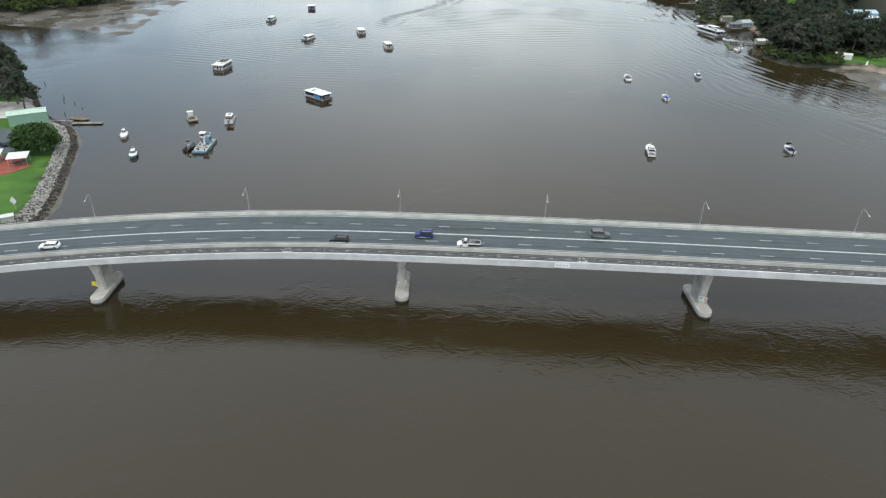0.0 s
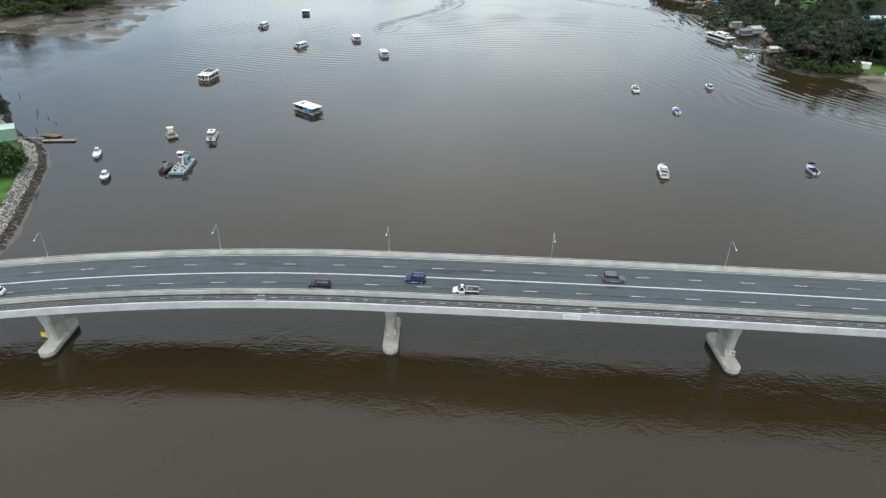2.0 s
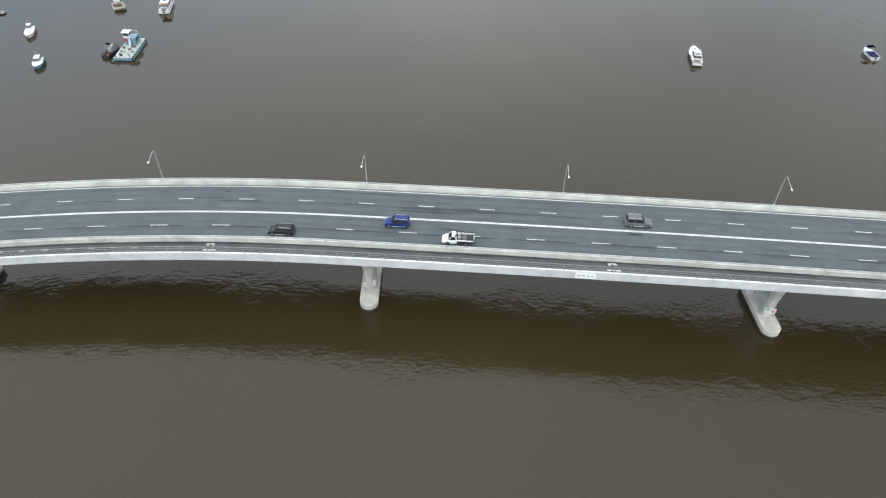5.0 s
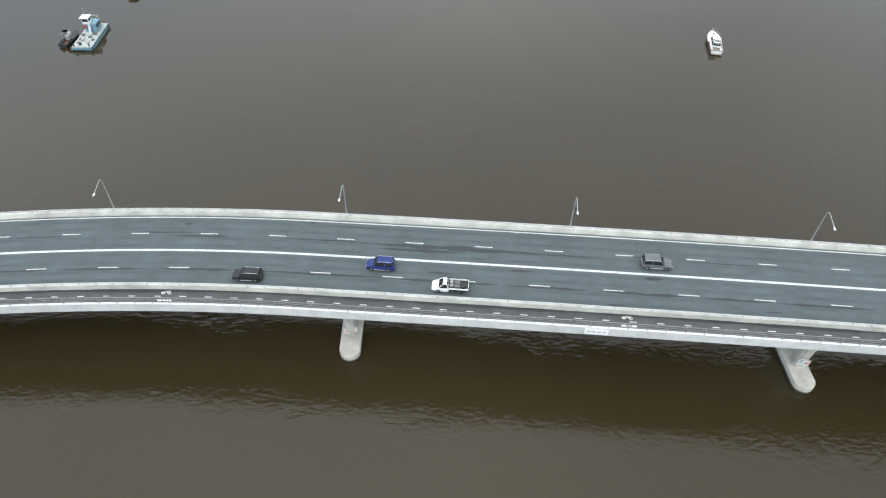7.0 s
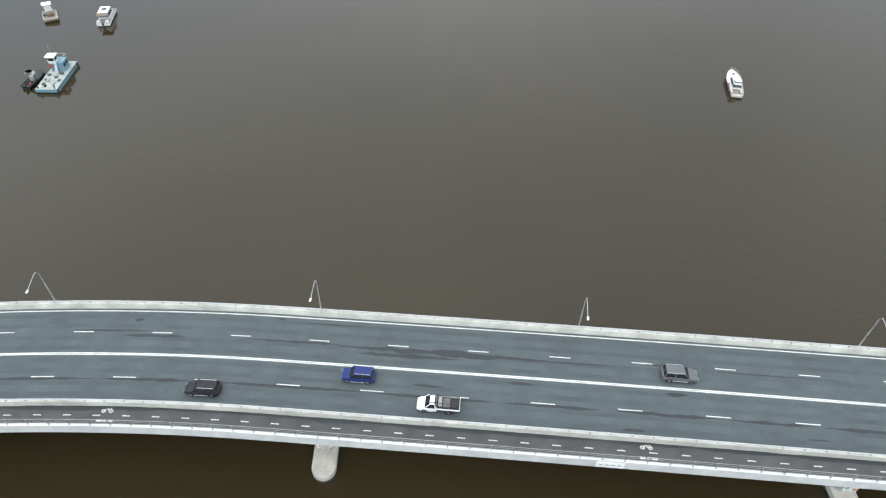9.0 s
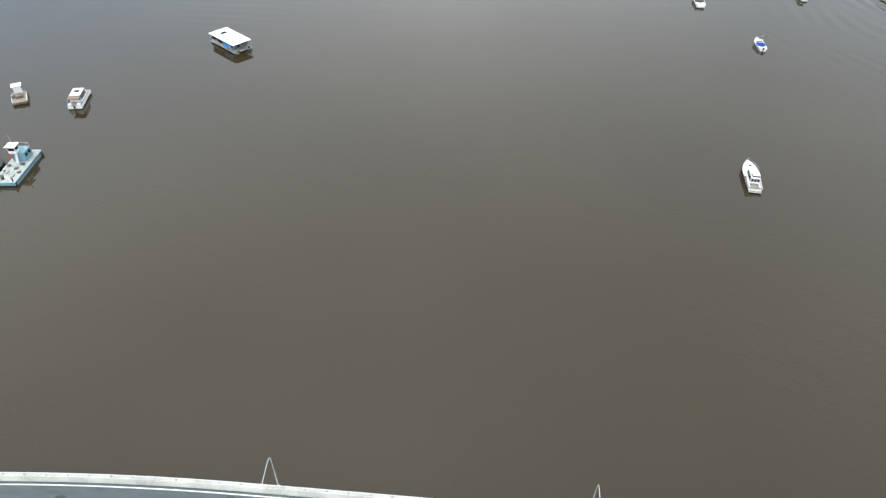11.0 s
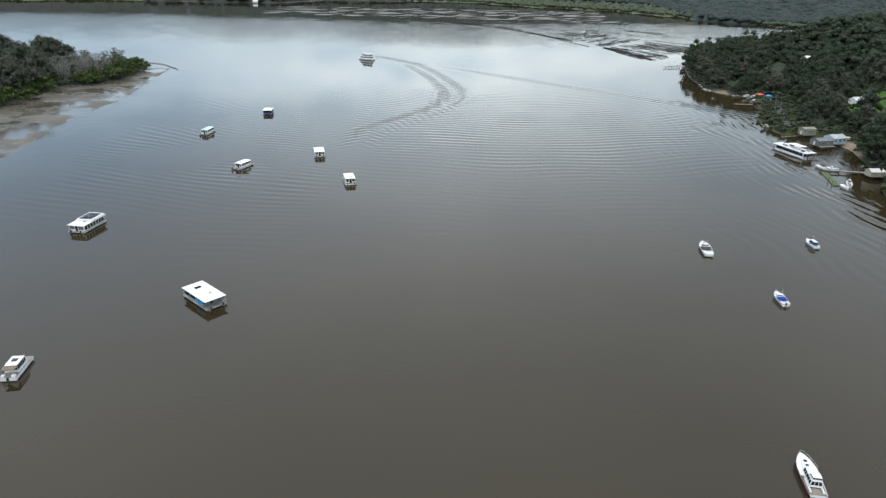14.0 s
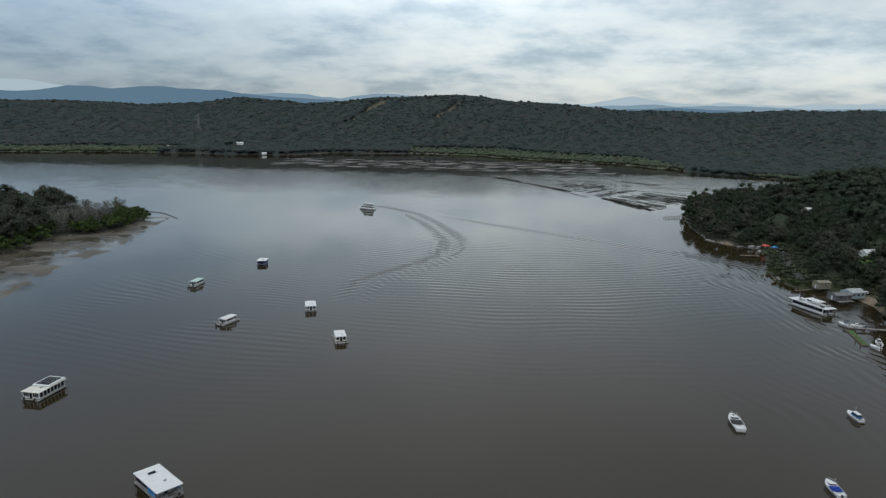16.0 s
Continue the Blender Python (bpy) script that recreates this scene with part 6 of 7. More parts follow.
def punt(name, m, L, W, free, paint, label, category="barge"):
    b = thing(name, m, label, category, "moored boats")
    bm = loft(bmesh.new(), [[(x, -W / 2, lo), (x, W / 2, lo), (x, W / 2, free), (x, -W / 2, free)] for x, lo in ((-L / 2, 0.25), (-L / 2 + 1.0, -0.5), (L / 2 - 1.0, -0.5), (L / 2, 0.25))])
    part("hull", bm, paint, b)
    return b


b = punt("cabin_catamaran", pose(-82.4, 262.2, 0, 0, 0, 98), 8.6, 3.3, 1.0, WHITE, "white catamaran cabin boat with a brown aft awning", "boat")
for s in (-1, 1):
    part("waterline_band", cuboid(bmesh.new(), -3.9, 3.7, s * 1.62 - 0.06, s * 1.62 + 0.06, 0.02, 0.3), NAVY, b)
part("deck", cuboid(bmesh.new(), -4.2, 4.2, -1.6, 1.6, 1.0, 1.05), surf_deck, b)
cabin(b, -2.2, 2.4, 2.9, 1.05, 2.75, WHITE, rake=0.7, lean=0.22)
part("awning", cuboid(bmesh.new(), -3.9, -2.0, -1.45, 1.45, 2.62, 2.70, 0.02), RUST, b, "sun-bleached brown awning")
for s in (-1, 1):
    part("awning_pole", tube(bmesh.new(), [(-3.8, s * 1.35, 1.05), (-3.8, s * 1.35, 2.62)], 0.035, 5), STEEL, b)
    part("stern_locker", cuboid(bmesh.new(), -4.2, -3.5, s * 1.1 - 0.4, s * 1.1 + 0.4, 1.05, 1.5, 0.03), WHITE, b)
part("roof_hatch", cuboid(bmesh.new(), -0.6, 0.6, -0.6, 0.6, 2.80, 2.92, 0.03), GLASS, b)
outboard(b, -4.4, 0)
b = punt("work_barge", pose(-83.3, 231.8, 0, 0, 0, 91), 13.0, 5.0, 0.95, PALEBLUE, "pale blue work barge with a tall wheelhouse and open deck")
part("deck", cuboid(bmesh.new(), -6.4, 6.4, -2.42, 2.42, 0.95, 1.0), surf("pale_worn_deck", (0.34, 0.37, 0.345), 0.85, var=0.30, scale=0.9, fine=5), b, "worn pale grey-green deck")
for s in (-1, 1):
    part("rubbing_strip", cuboid(bmesh.new(), -6.3, 6.3, s * 2.5 - 0.06, s * 2.5 + 0.06, 0.55, 0.78, 0.02), DARKSTEEL, b)
part("deckhouse", cuboid(bmesh.new(), 1.6, 4.6, -1.5, 1.5, 1.0, 3.2, 0.05), PALEBLUE, b)
for s in (-1, 1):
    for k in range(2):
        part("window", cuboid(bmesh.new(), 2.0 + 1.3 * k, 2.9 + 1.3 * k, s * 1.5 - 0.02, s * 1.5 + 0.02, 2.0, 2.8), GLASS, b)
w = part("wheelhouse", cuboid(bmesh.new(), 1.3, 2.9, -0.2, 1.5, 3.2, 4.9, 0.04), WHITE, b)
for s, y in ((-1, -0.2), (1, 1.5)):
    part("pane", cuboid(bmesh.new(), 1.45, 2.75, y - 0.02, y + 0.02, 3.9, 4.6), GLASS, w)
for x in (1.3, 2.9):
    part("pane", cuboid(bmesh.new(), x - 0.02, x + 0.02, -0.05, 1.35, 3.9, 4.6), GLASS, w)
part("wheelhouse_roof", cuboid(bmesh.new(), 0.9, 3.2, -0.5, 1.8, 4.9, 5.0, 0.03), WHITE, b)
part("mast", tube(bmesh.new(), [(2.4, 0.6, 5.0), (2.4, 0.6, 7.4)], 0.04, 5), STEEL, b)
part("stair", loft(bmesh.new(), [[(0.6, -0.2, 1.0), (0.6, 0.4, 1.0), (0.7, 0.4, 1.0), (0.7, -0.2, 1.0)], [(1.6, -0.2, 3.2), (1.6, 0.4, 3.2), (1.7, 0.4, 3.2), (1.7, -0.2, 3.2)]]), STEEL, b)
bm = bmesh.new()
for y in (-1.45, 1.45):
    tube(bm, [(3.0, y, 4.15), (4.5, y, 4.15)], 0.025, 4)
for x, y in ((3.0, -1.45), (4.5, -1.45), (4.5, 1.45), (3.0, 1.45)):
    tube(bm, [(x, y, 3.2), (x, y, 4.15)], 0.025, 4)
tube(bm, [(4.5, -1.45, 4.15), (4.5, 1.45, 4.15)], 0.025, 4)
part("roof_rail", bm, WHITE, b)
part("life_ring", disc(bmesh.new(), (1.25, 1.2, 2.6), (1, 0, 0), 0.38, 0.1), RED, b, "red life ring")
for x, y in ((-5.9, -1.9), (-5.9, 1.9)):
    part("bollard", tube(bmesh.new(), [(x, y, 1.0), (x, y, 1.75)], 0.16, 8), BLACK, b)
for x, y, l, ww, hh, paint in ((-3.2, 0.5, 0.9, 0.6, 0.4, GREY), (-1.6, -0.8, 0.7, 0.7, 0.35, DARKSTEEL), (-4.6, -1.2, 1.1, 0.5, 0.3, GREY), (-0.6, 1.2, 0.6, 0.6, 0.5, RUST), (0.1, -1.6, 0.5, 0.9, 0.6, DARKSTEEL), (-5.4, 0.3, 0.5, 0.5, 0.45, BLACK)):
    part("deck_crate", cuboid(bmesh.new(), x, x + l, y, y + ww, 1.0, 1.0 + hh, 0.03), paint, b)
for x, y, rr in ((-4.2, 1.3, 0.45), (-2.2, 1.6, 0.35), (-2.6, -1.6, 0.4)):
    bm = bmesh.new()
    for k in range(3):
        tube(bm, [(x + (rr - 0.06 * k) * math.cos(a), y + (rr - 0.06 * k) * math.sin(a), 1.05 + 0.07 * k) for a in np.linspace(0, 6.28, 14)], 0.05, 5)
    part("rope_coil", bm, RUST if rr > 0.4 else DARKSTEEL, b)
for x, s in ((-6.2, -1), (-3.0, 1), (0.0, 1), (3.2, 1), (5.8, -1)):
    part("fender", tube(bmesh.new(), [(x, s * 2.62, 0.1), (x, s * 2.62, 0.9)], 0.17, 7), BLACK, b)
b = motor_boat("tender", pose(-88.2, 230.6, 0, 0, 0, 84), 7.6, 2.6, "dark grey aluminium work tender with a frame wheelhouse", hull_paint=surf("dark_grey_hull", (0.03, 0.033, 0.037), 0.5, var=0.2, scale=1, fine=8), floor=BLACK, free=0.75, cab=None, canopy=(-0.16, 0.0, 2.2, WHITE), rail=False, boot=BLACK)
part("console", cuboid(bmesh.new(), -0.9, 0.1, -0.5, 0.5, 0.5, 1.7, 0.04), GREY, b)
part("fuel_can", cuboid(bmesh.new(), -2.6, -2.2, -0.6, -0.3, 0.45, 0.95, 0.04), RED, b)
b = punt("old_punt", pose(-97.8, 262.6, 0, 0, 0, 118), 6.4, 3.6, 0.7, RUST, "weathered brown timber work punt with a small white cabin", "boat")
part("deck", cuboid(bmesh.new(), -3.1, 3.1, -1.72, 1.72, 0.7, 0.76), surf("bleached_boards", (0.22, 0.205, 0.165), 0.85, var=0.3, scale=0.9, fine=8), b)
part("cabin", cuboid(bmesh.new(), 1.5, 3.1, -0.9, 0.9, 0.76, 2.9, 0.04), WHITE, b)
part("cabin_roof", cuboid(bmesh.new(), 1.2, 3.4, -1.2, 1.2, 2.9, 2.98, 0.02), CREAM, b)
for s in (-1, 1):
    part("window", cuboid(bmesh.new(), 1.8, 2.8, s * 0.9 - 0.02, s * 0.9 + 0.02, 1.8, 2.5), GLASS, b)
part("hatch", cuboid(bmesh.new(), -1.2, 0.6, -0.9, 0.7, 0.76, 1.5, 0.03), RUST, b)
part("engine_well", cuboid(bmesh.new(), -0.2, 1.3, 0.1, 1.5, 0.74, 0.80), BLACK, b)
for s in (-1, 1):
    part("bulwark", cuboid(bmesh.new(), -3.1, 1.2, s * 1.7 - 0.06, s * 1.7 + 0.06, 0.76, 1.1, 0.02), CREAM, b)
part("winch", tube(bmesh.new(), [(-0.2, 1.1, 1.1), (-0.2, 1.7, 1.1)], 0.3, 8), DARKSTEEL, b)

# the long charter houseboat at the east bank, and the ferry on its way upstream
b = houseboat("charter_houseboat", pose(183.0, 459.4, 0, 0, 0, -72), 21.5, 6.6, "long white two-deck charter houseboat beside the bank", walls=WHITE, roof=WHITE, h=2.5, win=(8, 2), porch=(1.6, 2.2), category="houseboat")
part("dark_window_band", cuboid(bmesh.new(), -6.6, 7.0, -3.06, 3.06, 1.55, 2.45), GLASS, b)
part("upper_deck", cuboid(bmesh.new(), -6.5, 9.2, -3.2, 3.2, 3.28, 3.40, 0.03), WHITE, b)
part("sun_canopy", cuboid(bmesh.new(), -2.5, 5.5, -2.2, 2.2, 5.0, 5.12, 0.04), WHITE, b)
for x in (-2.2, 1.5, 5.2):
    for s in (-1, 1):
        part("canopy_post", tube(bmesh.new(), [(x, s * 2.0, 3.4), (x, s * 2.0, 5.0)], 0.05, 5), STEEL, b)
for x, y, l, w2, hh, paint in ((-5.6, -2.2, 2.2, 1.4, 0.6, GREY), (-4.2, 0.9, 1.6, 1.6, 0.7, NAVY), (6.4, -2.4, 1.8, 1.2, 0.7, DARKSTEEL), (6.6, 0.6, 1.6, 1.8, 0.6, GREY)):
    part("deck_lounge", cuboid(bmesh.new(), x, x + l, y, y + w2, 3.4, 3.4 + hh, 0.08), paint, b)
for s in (-1, 1):
    part("upper_rail", tube(bmesh.new(), [(-6.4, s * 3.1, 4.3), (9.1, s * 3.1, 4.3)], 0.03, 5), STEEL, b)
part("slide", tube(bmesh.new(), [(-7.5, 1.8, 4.4), (-8.6, 1.8, 3.8), (-9.6, 1.8, 1.6), (-10.4, 1.8, 0.8)], 0.3, 6), BLACK, b)
b = motor_boat("ferry", pose(-63.8, 762.5, 0, 0, 0, 155), 16.0, 5.4, "white two-deck river ferry under way", free=1.2, cab=(-0.42, 0.34), cab_h=1.9, motor=False, well=False, category="ferry")
cabin(b, -5.6, 3.4, 4.0, 3.25, 5.0, WHITE, rake=0.5)
part("top_canopy", cuboid(bmesh.new(), -6.4, -1.0, -1.9, 1.9, 5.6, 5.7, 0.03), WHITE, b)
part("funnel", cuboid(bmesh.new(), 0.4, 2.2, -1.0, 1.0, 5.07, 6.2, 0.05), WHITE, b)


# ---------------------------------------------------------------- the west bank: rocks, lawn, shed, shelter, jetty
rng = np.random.RandomState(77)


def rock_band(name, inner, outer, count, size, material, label, z0, z1):
    """Tumbled rocks along the edge, between two distances inside the outline."""
    edge = WEST_BANK[1:11]
    out = []
    lens = [math.hypot(b[0] - a[0], b[1] - a[1]) for a, b in zip(edge, edge[1:])]
    for _ in range(count):
        u = rng.uniform(0, sum(lens))
        k = 0
        while u > lens[k]:
            u -= lens[k]
            k += 1
        a, b = edge[k], edge[k + 1]
        t = u / lens[k]
        nx, ny = -(b[1] - a[1]) / lens[k], (b[0] - a[0]) / lens[k]
        q = rng.uniform(0, 1)
        d = inner + (outer - inner) * q
        out.append((a[0] + (b[0] - a[0]) * t + nx * d, a[1] + (b[1] - a[1]) * t + ny * d, z0 + (z1 - z0) * q + rng.uniform(-0.1, 0.15)))
    v, f = clumps(np.array(out), size * rng.uniform(0.5, 1.25, count), rng, 0.72, 0.30)
    tagged(raw(name, v, f, material), label, "rocks", kind="stuff")


def mud_apron():
    """A smooth strip of wet mud from the foot of the rocks down into the water."""
    edge = [Vector(p) for p in WEST_BANK[1:9]]
    line = []
    for k in range(len(edge) - 1):
        a, b, c, d = edge[max(k - 1, 0)], edge[k], edge[k + 1], edge[min(k + 2, len(edge) - 1)]
        for q in range(8):
            t = q / 8
            line.append(0.5 * (2 * b + (c - a) * t + (2 * a - 5 * b + 4 * c - d) * t * t + (3 * b - a - 3 * c + d) * t**3))
    verts, faces, across = [], [], (1.6, 0.5, -0.4, -1.2, -2.2, -4.0)
    for k, p in enumerate(line):
        d = (line[min(k + 1, len(line) - 1)] - line[max(k - 1, 0)]).normalized()
        for j, u in enumerate(across):
            wob = 0.35 * math.sin(0.31 * k) + 0.2 * math.sin(0.83 * k + 1)
            verts.append((p.x - d.y * (u + (wob if j > 1 else 0)), p.y + d.x * (u + (wob if j > 1 else 0)), (0.40, 0.24, 0.12, 0.03, -0.08, -0.5)[j]))
    n = len(across)
    for k in range(len(line) - 1):
        faces += [(k * n + j, k * n + j + 1, (k + 1) * n + j + 1, (k + 1) * n + j) for j in range(n - 1)]
    mud = surf("wet_bank_mud", (0.092, 0.080, 0.060), 0.55, var=0.25, scale=0.25, fine=2.5, bump=0.02)
    tagged(raw("mud_apron", verts, faces, mud, smooth=True), "strip of wet brown mud below the rocks", "mud", kind="structure")


mud_apron()
rock_band("rock_revetment", 1.7, 5.3, 4000, 0.29, ROCKM, "pale tumbled boulders along the river bank", 0.85, 2.5)
rock_band("weedy_rocks", -0.7, 1.9, 1700, 0.34, ROCKD, "dark weed-covered rocks at the waterline", 0.10, 0.95)

fig = tree("fig_tree", 90, 9.0, 7.8, 34, LEAFG, "broad dense dark green fig tree on the lawn", leaf=0.42, sparse=3.2, bare=0.2)
fig.matrix_basis = pose(-136.6, 220.5, 2.3)


def gable_shed(name, m, L, W, h, rise, wall, roof, label, category="shed", doors=1):
    t = thing(name, m, label, category)
    part("wall", loft(bmesh.new(), [[(x, -W / 2, 0), (x, -W / 2, h), (x, 0, h + rise), (x, W / 2, h), (x, W / 2, 0)] for x in (-L / 2, L / 2)]), wall, t)
    for s in (-1, 1):
        n = int(L / 0.9)
        for k in range(n):
            x0 = -L / 2 - 0.2 + (L + 0.4) * k / n
            x1 = x0 + (L + 0.4) / n - 0.03
            bm = bmesh.new()
            lo, hi = (s * (W / 2 + 0.25), h - 0.25 * rise / (W / 2) + 0.03), (0.0, h + rise + 0.03)
            loft(bm, [[(x, lo[0], lo[1]), (x, hi[0], hi[1]), (x, hi[0], hi[1] + 0.05), (x, lo[0], lo[1] + 0.05)] for x in (x0, x1)])
            part("roof_sheet", bm, roof, t)
    part("ridge_cap", cuboid(bmesh.new(), -L / 2 - 0.2, L / 2 + 0.2, -0.2, 0.2, h + rise + 0.05, h + rise + 0.12, 0.02), roof, t)
    for k in range(doors):
        part("roller_door", cuboid(bmesh.new(), L / 2 - 0.02, L / 2 + 0.05, -W * 0.25, W * 0.25, 0.02, h * 0.85), GREY, t)
    return t


gable_shed("storage_shed", pose(-155.6, 250.4, 2.25, 0, 0, 30), 13, 6.6, 4.3, 0.6, SHEDGREEN, surf("pale_green_roofing", (0.42, 0.56, 0.46), 0.5, var=0.1, scale=0.4, fine=4), "green sheet-metal boat shed near the shore")

# picnic shelter on red paving
part_slab = part("red_paving", flat(bmesh.new(), [(-131.6, 206.0, 2.36), (-137.0, 197.6, 2.36), (-152, 203, 2.36), (-150, 216, 2.36), (-138, 213.5, 2.36)], 0.3), surf("red_brick_paving", (0.26, 0.065, 0.04), 0.85, var=0.25, scale=0.5, fine=5))
tagged(part_slab, "red brick paving beside the lawn", "paving", kind="structure")
slab = part("car_park", flat(bmesh.new(), [(-146, 217, 2.35), (-141, 230, 2.35), (-149, 241, 2.35), (-175, 244, 2.35), (-185, 215, 2.35)], 0.3), ASPHALT)
tagged(slab, "grey asphalt car park behind the trees", "car park", kind="structure")
slab = part("hardstand", flat(bmesh.new(), [(-165, 255, 2.36), (-160, 266, 2.36), (-170, 276, 2.36), (-192, 276, 2.36), (-192, 252, 2.36)], 0.3), CONCRETE)
tagged(slab, "pale concrete hardstand behind the boat shed", "paving", kind="structure")
sh = thing("picnic_shelter", pose(-136.3, 208.6, 2.36, 0, 0, 18), "white-roofed open picnic shelter with barbecue benches", "shelter")
part("roof", loft(bmesh.new(), [[(x, -2.6, 2.5), (x, 2.6, 2.95), (x, 2.6, 3.07), (x, -2.6, 2.62)] for x in (-3.1, 3.1)]), WHITE, sh)
for x in (-2.7, 2.7):
    for y, h in ((-2.2, 2.55), (2.2, 2.9)):
        part("post", tube(bmesh.new(), [(x, y, 0), (x, y, h)], 0.07, 6), STEEL, sh)
for x in (-1.4, 1.2):
    part("barbecue", cuboid(bmesh.new(), x - 0.6, x + 0.6, -0.4, 0.5, 0, 0.9, 0.04), DARKSTEEL, sh)
for s in (-1, 1):
    part("bench", cuboid(bmesh.new(), -2.2, 2.2, s * 1.6 - 0.2, s * 1.6 + 0.2, 0.40, 0.46, 0.01), DECKWOOD, sh)
copy_thing(sh, pose(-146.0, 210.5, 2.36, 0, 0, 18))
car(pose(-150.5, 224.5, 2.36, 0, 0, 150), "dark blue car parked behind the shelter", gloss("navy_car_paint", (0.02, 0.03, 0.06)), 4.5, 1.8, 1.5, "hatch")
car(pose(-158.0, 229.5, 2.36, 0, 0, 150), "black wagon parked behind the shelter", gloss("black_car_paint", (0.03, 0.03, 0.033)), 4.6, 1.85, 1.65, "suv")
d = thing("diamond_sign", pose(-118.6, 174.2, 2.3), "white diamond board on a post at the lawn's edge", "sign")
part("post", tube(bmesh.new(), [(0, 0.08, -0.3), (0, 0.08, 3.4)], 0.06, 6), STEEL, d)
part("board", loft(bmesh.new(), [[(0.95 * math.cos(a), y, 2.7 + 1.35 * math.sin(a)) for a in (0, math.pi / 2, math.pi, 1.5 * math.pi)] for y in (-0.03, 0.03)]), WHITE, d)
u = thing("pump_box", pose(-117.0, 167.2, 2.2, 0, 0, 30), "grey concrete service box with a pale lid", "service box")
part("body", cuboid(bmesh.new(), -1.6, 1.6, -1.0, 1.0, -0.3, 1.5, 0.04), CONCRETE, u)
part("lid", cuboid(bmesh.new(), -1.8, 1.8, -1.2, 1.2, 1.5, 1.66, 0.03), FASCIA, u)


def jetty(name, m, L, W, label, z=0.9, piles=4, planks=DECKWOOD):
    t = thing(name, m, label, "jetty")
    n = int(L / 0.5)
    for k in range(n):
        part("plank", cuboid(bmesh.new(), L * k / n, L * (k + 1) / n - 0.04, -W / 2, W / 2, z, z + 0.06), planks, t)
    for s in (-1, 1):
        part("bearer", cuboid(bmesh.new(), 0, L, s * W * 0.36 - 0.08, s * W * 0.36 + 0.08, z - 0.22, z), RUST, t)
    for k in range(piles):
        for s in (-1, 1):
            x = L * (k + 0.5) / piles
            part("pile", tube(bmesh.new(), [(x, s * (W / 2 + 0.05), -3), (x, s * (W / 2 + 0.05), z + 0.7)], 0.13, 7), RUST, t)
    return t


jetty("landing_ramp", pose(-151.5, 256.6, 0, 0, 0, -2), 9.5, 1.3, "narrow grey landing ramp from the bank", 1.0, 2)
jetty("pontoon_jetty", pose(-142.3, 255.6, 0, 0, 0, 4), 11.5, 2.2, "grey timber pontoon with two end piles", 0.45, 2)
jetty("old_landing", pose(-146.5, 262.0, 0, 0, 0, -10), 8.0, 3.4, "weathered old timber landing beside the ramp", 0.5, 2, RUST)
for x, y, h in ((-151.3, 267.8, 2.8), (-160.5, 285.7, 2.6), (-154.4, 282.6, 2.2), (-182.0, 311.8, 3.0), (-163.0, 291.0, 2.4), (-148.0, 276.0, 1.6)):
    p = part("mooring_pile", tube(bmesh.new(), [(x, y, -3), (x + 0.1, y, h * 0.42)], 0.16, 7, 0.13), TIDE)
    tagged(p, "dark leaning timber mooring pile in the water", "mooring pile", "old mooring piles")

# line of stakes off the river point, and a ruined jetty off the headland
STAKES = [(-312, 770), (-252, 723), (-230.5, 712.7), (-208, 687)]
bm = bmesh.new()
for (ax, ay), (bx, by) in zip(STAKES, STAKES[1:]):
    n = int(math.hypot(bx - ax, by - ay) / 2.2)
    for k in range(n):
        x, y = ax + (bx - ax) * k / n, ay + (by - ay) * k / n
        tube(bm, [(x, y, -1), (x, y, 0.75)], 0.14, 4)
        tube(bm, [(x, y, 0.35), (x + (bx - ax) / n, y + (by - ay) / n, 0.35)], 0.16, 4)
tagged(part("oyster_fence", bm, TIDE), "dark line of stakes and rails off the point", "fence", kind="stuff")
rj = thing("ruined_jetty", pose(225.5, 752.5, 0, 0, 0, 203), "ruined timber jetty, bare piles and one beam", "jetty")
for k in range(9):
    for s in (-1, 1):
        part("pile", tube(bmesh.new(), [(3.0 * k, s * 1.2, -2), (3.0 * k, s * 1.2, 1.6 + 0.8 * ((k * 7 + s) % 3) / 2)], 0.18, 6), RUST, rj)
part("beam", cuboid(bmesh.new(), 0, 25, -0.2, 0.2, 1.1, 1.35), RUST, rj)

# ---------------------------------------------------------------- oyster leases and mud flats upstream
MUDDARK = surf("dark_wet_mud", (0.060, 0.050, 0.040), 0.45, var=0.3, scale=0.02, fine=0.3)


def flats(x, y):
    u = smooth01((x + 420) / 150) * smooth01((360 - x) / 90) * smooth01((y - 1185 + 0.12 * x) / 60) * smooth01((1500 - y) / 60)
    return -0.5 + 0.47 * u + 0.12 * rolling(x, y * 2.2, 90, 41) * u + 0.10 * rolling(x, y * 3.0, 34, 42) * u


fl = sheet("mud_flats", np.arange(-420, 361, 6.0), np.arange(1180, 1500, 5.0), flats, MUDDARK)[0]
tagged(fl, "dark wet mud banks just above the water", "mud flats", kind="structure")


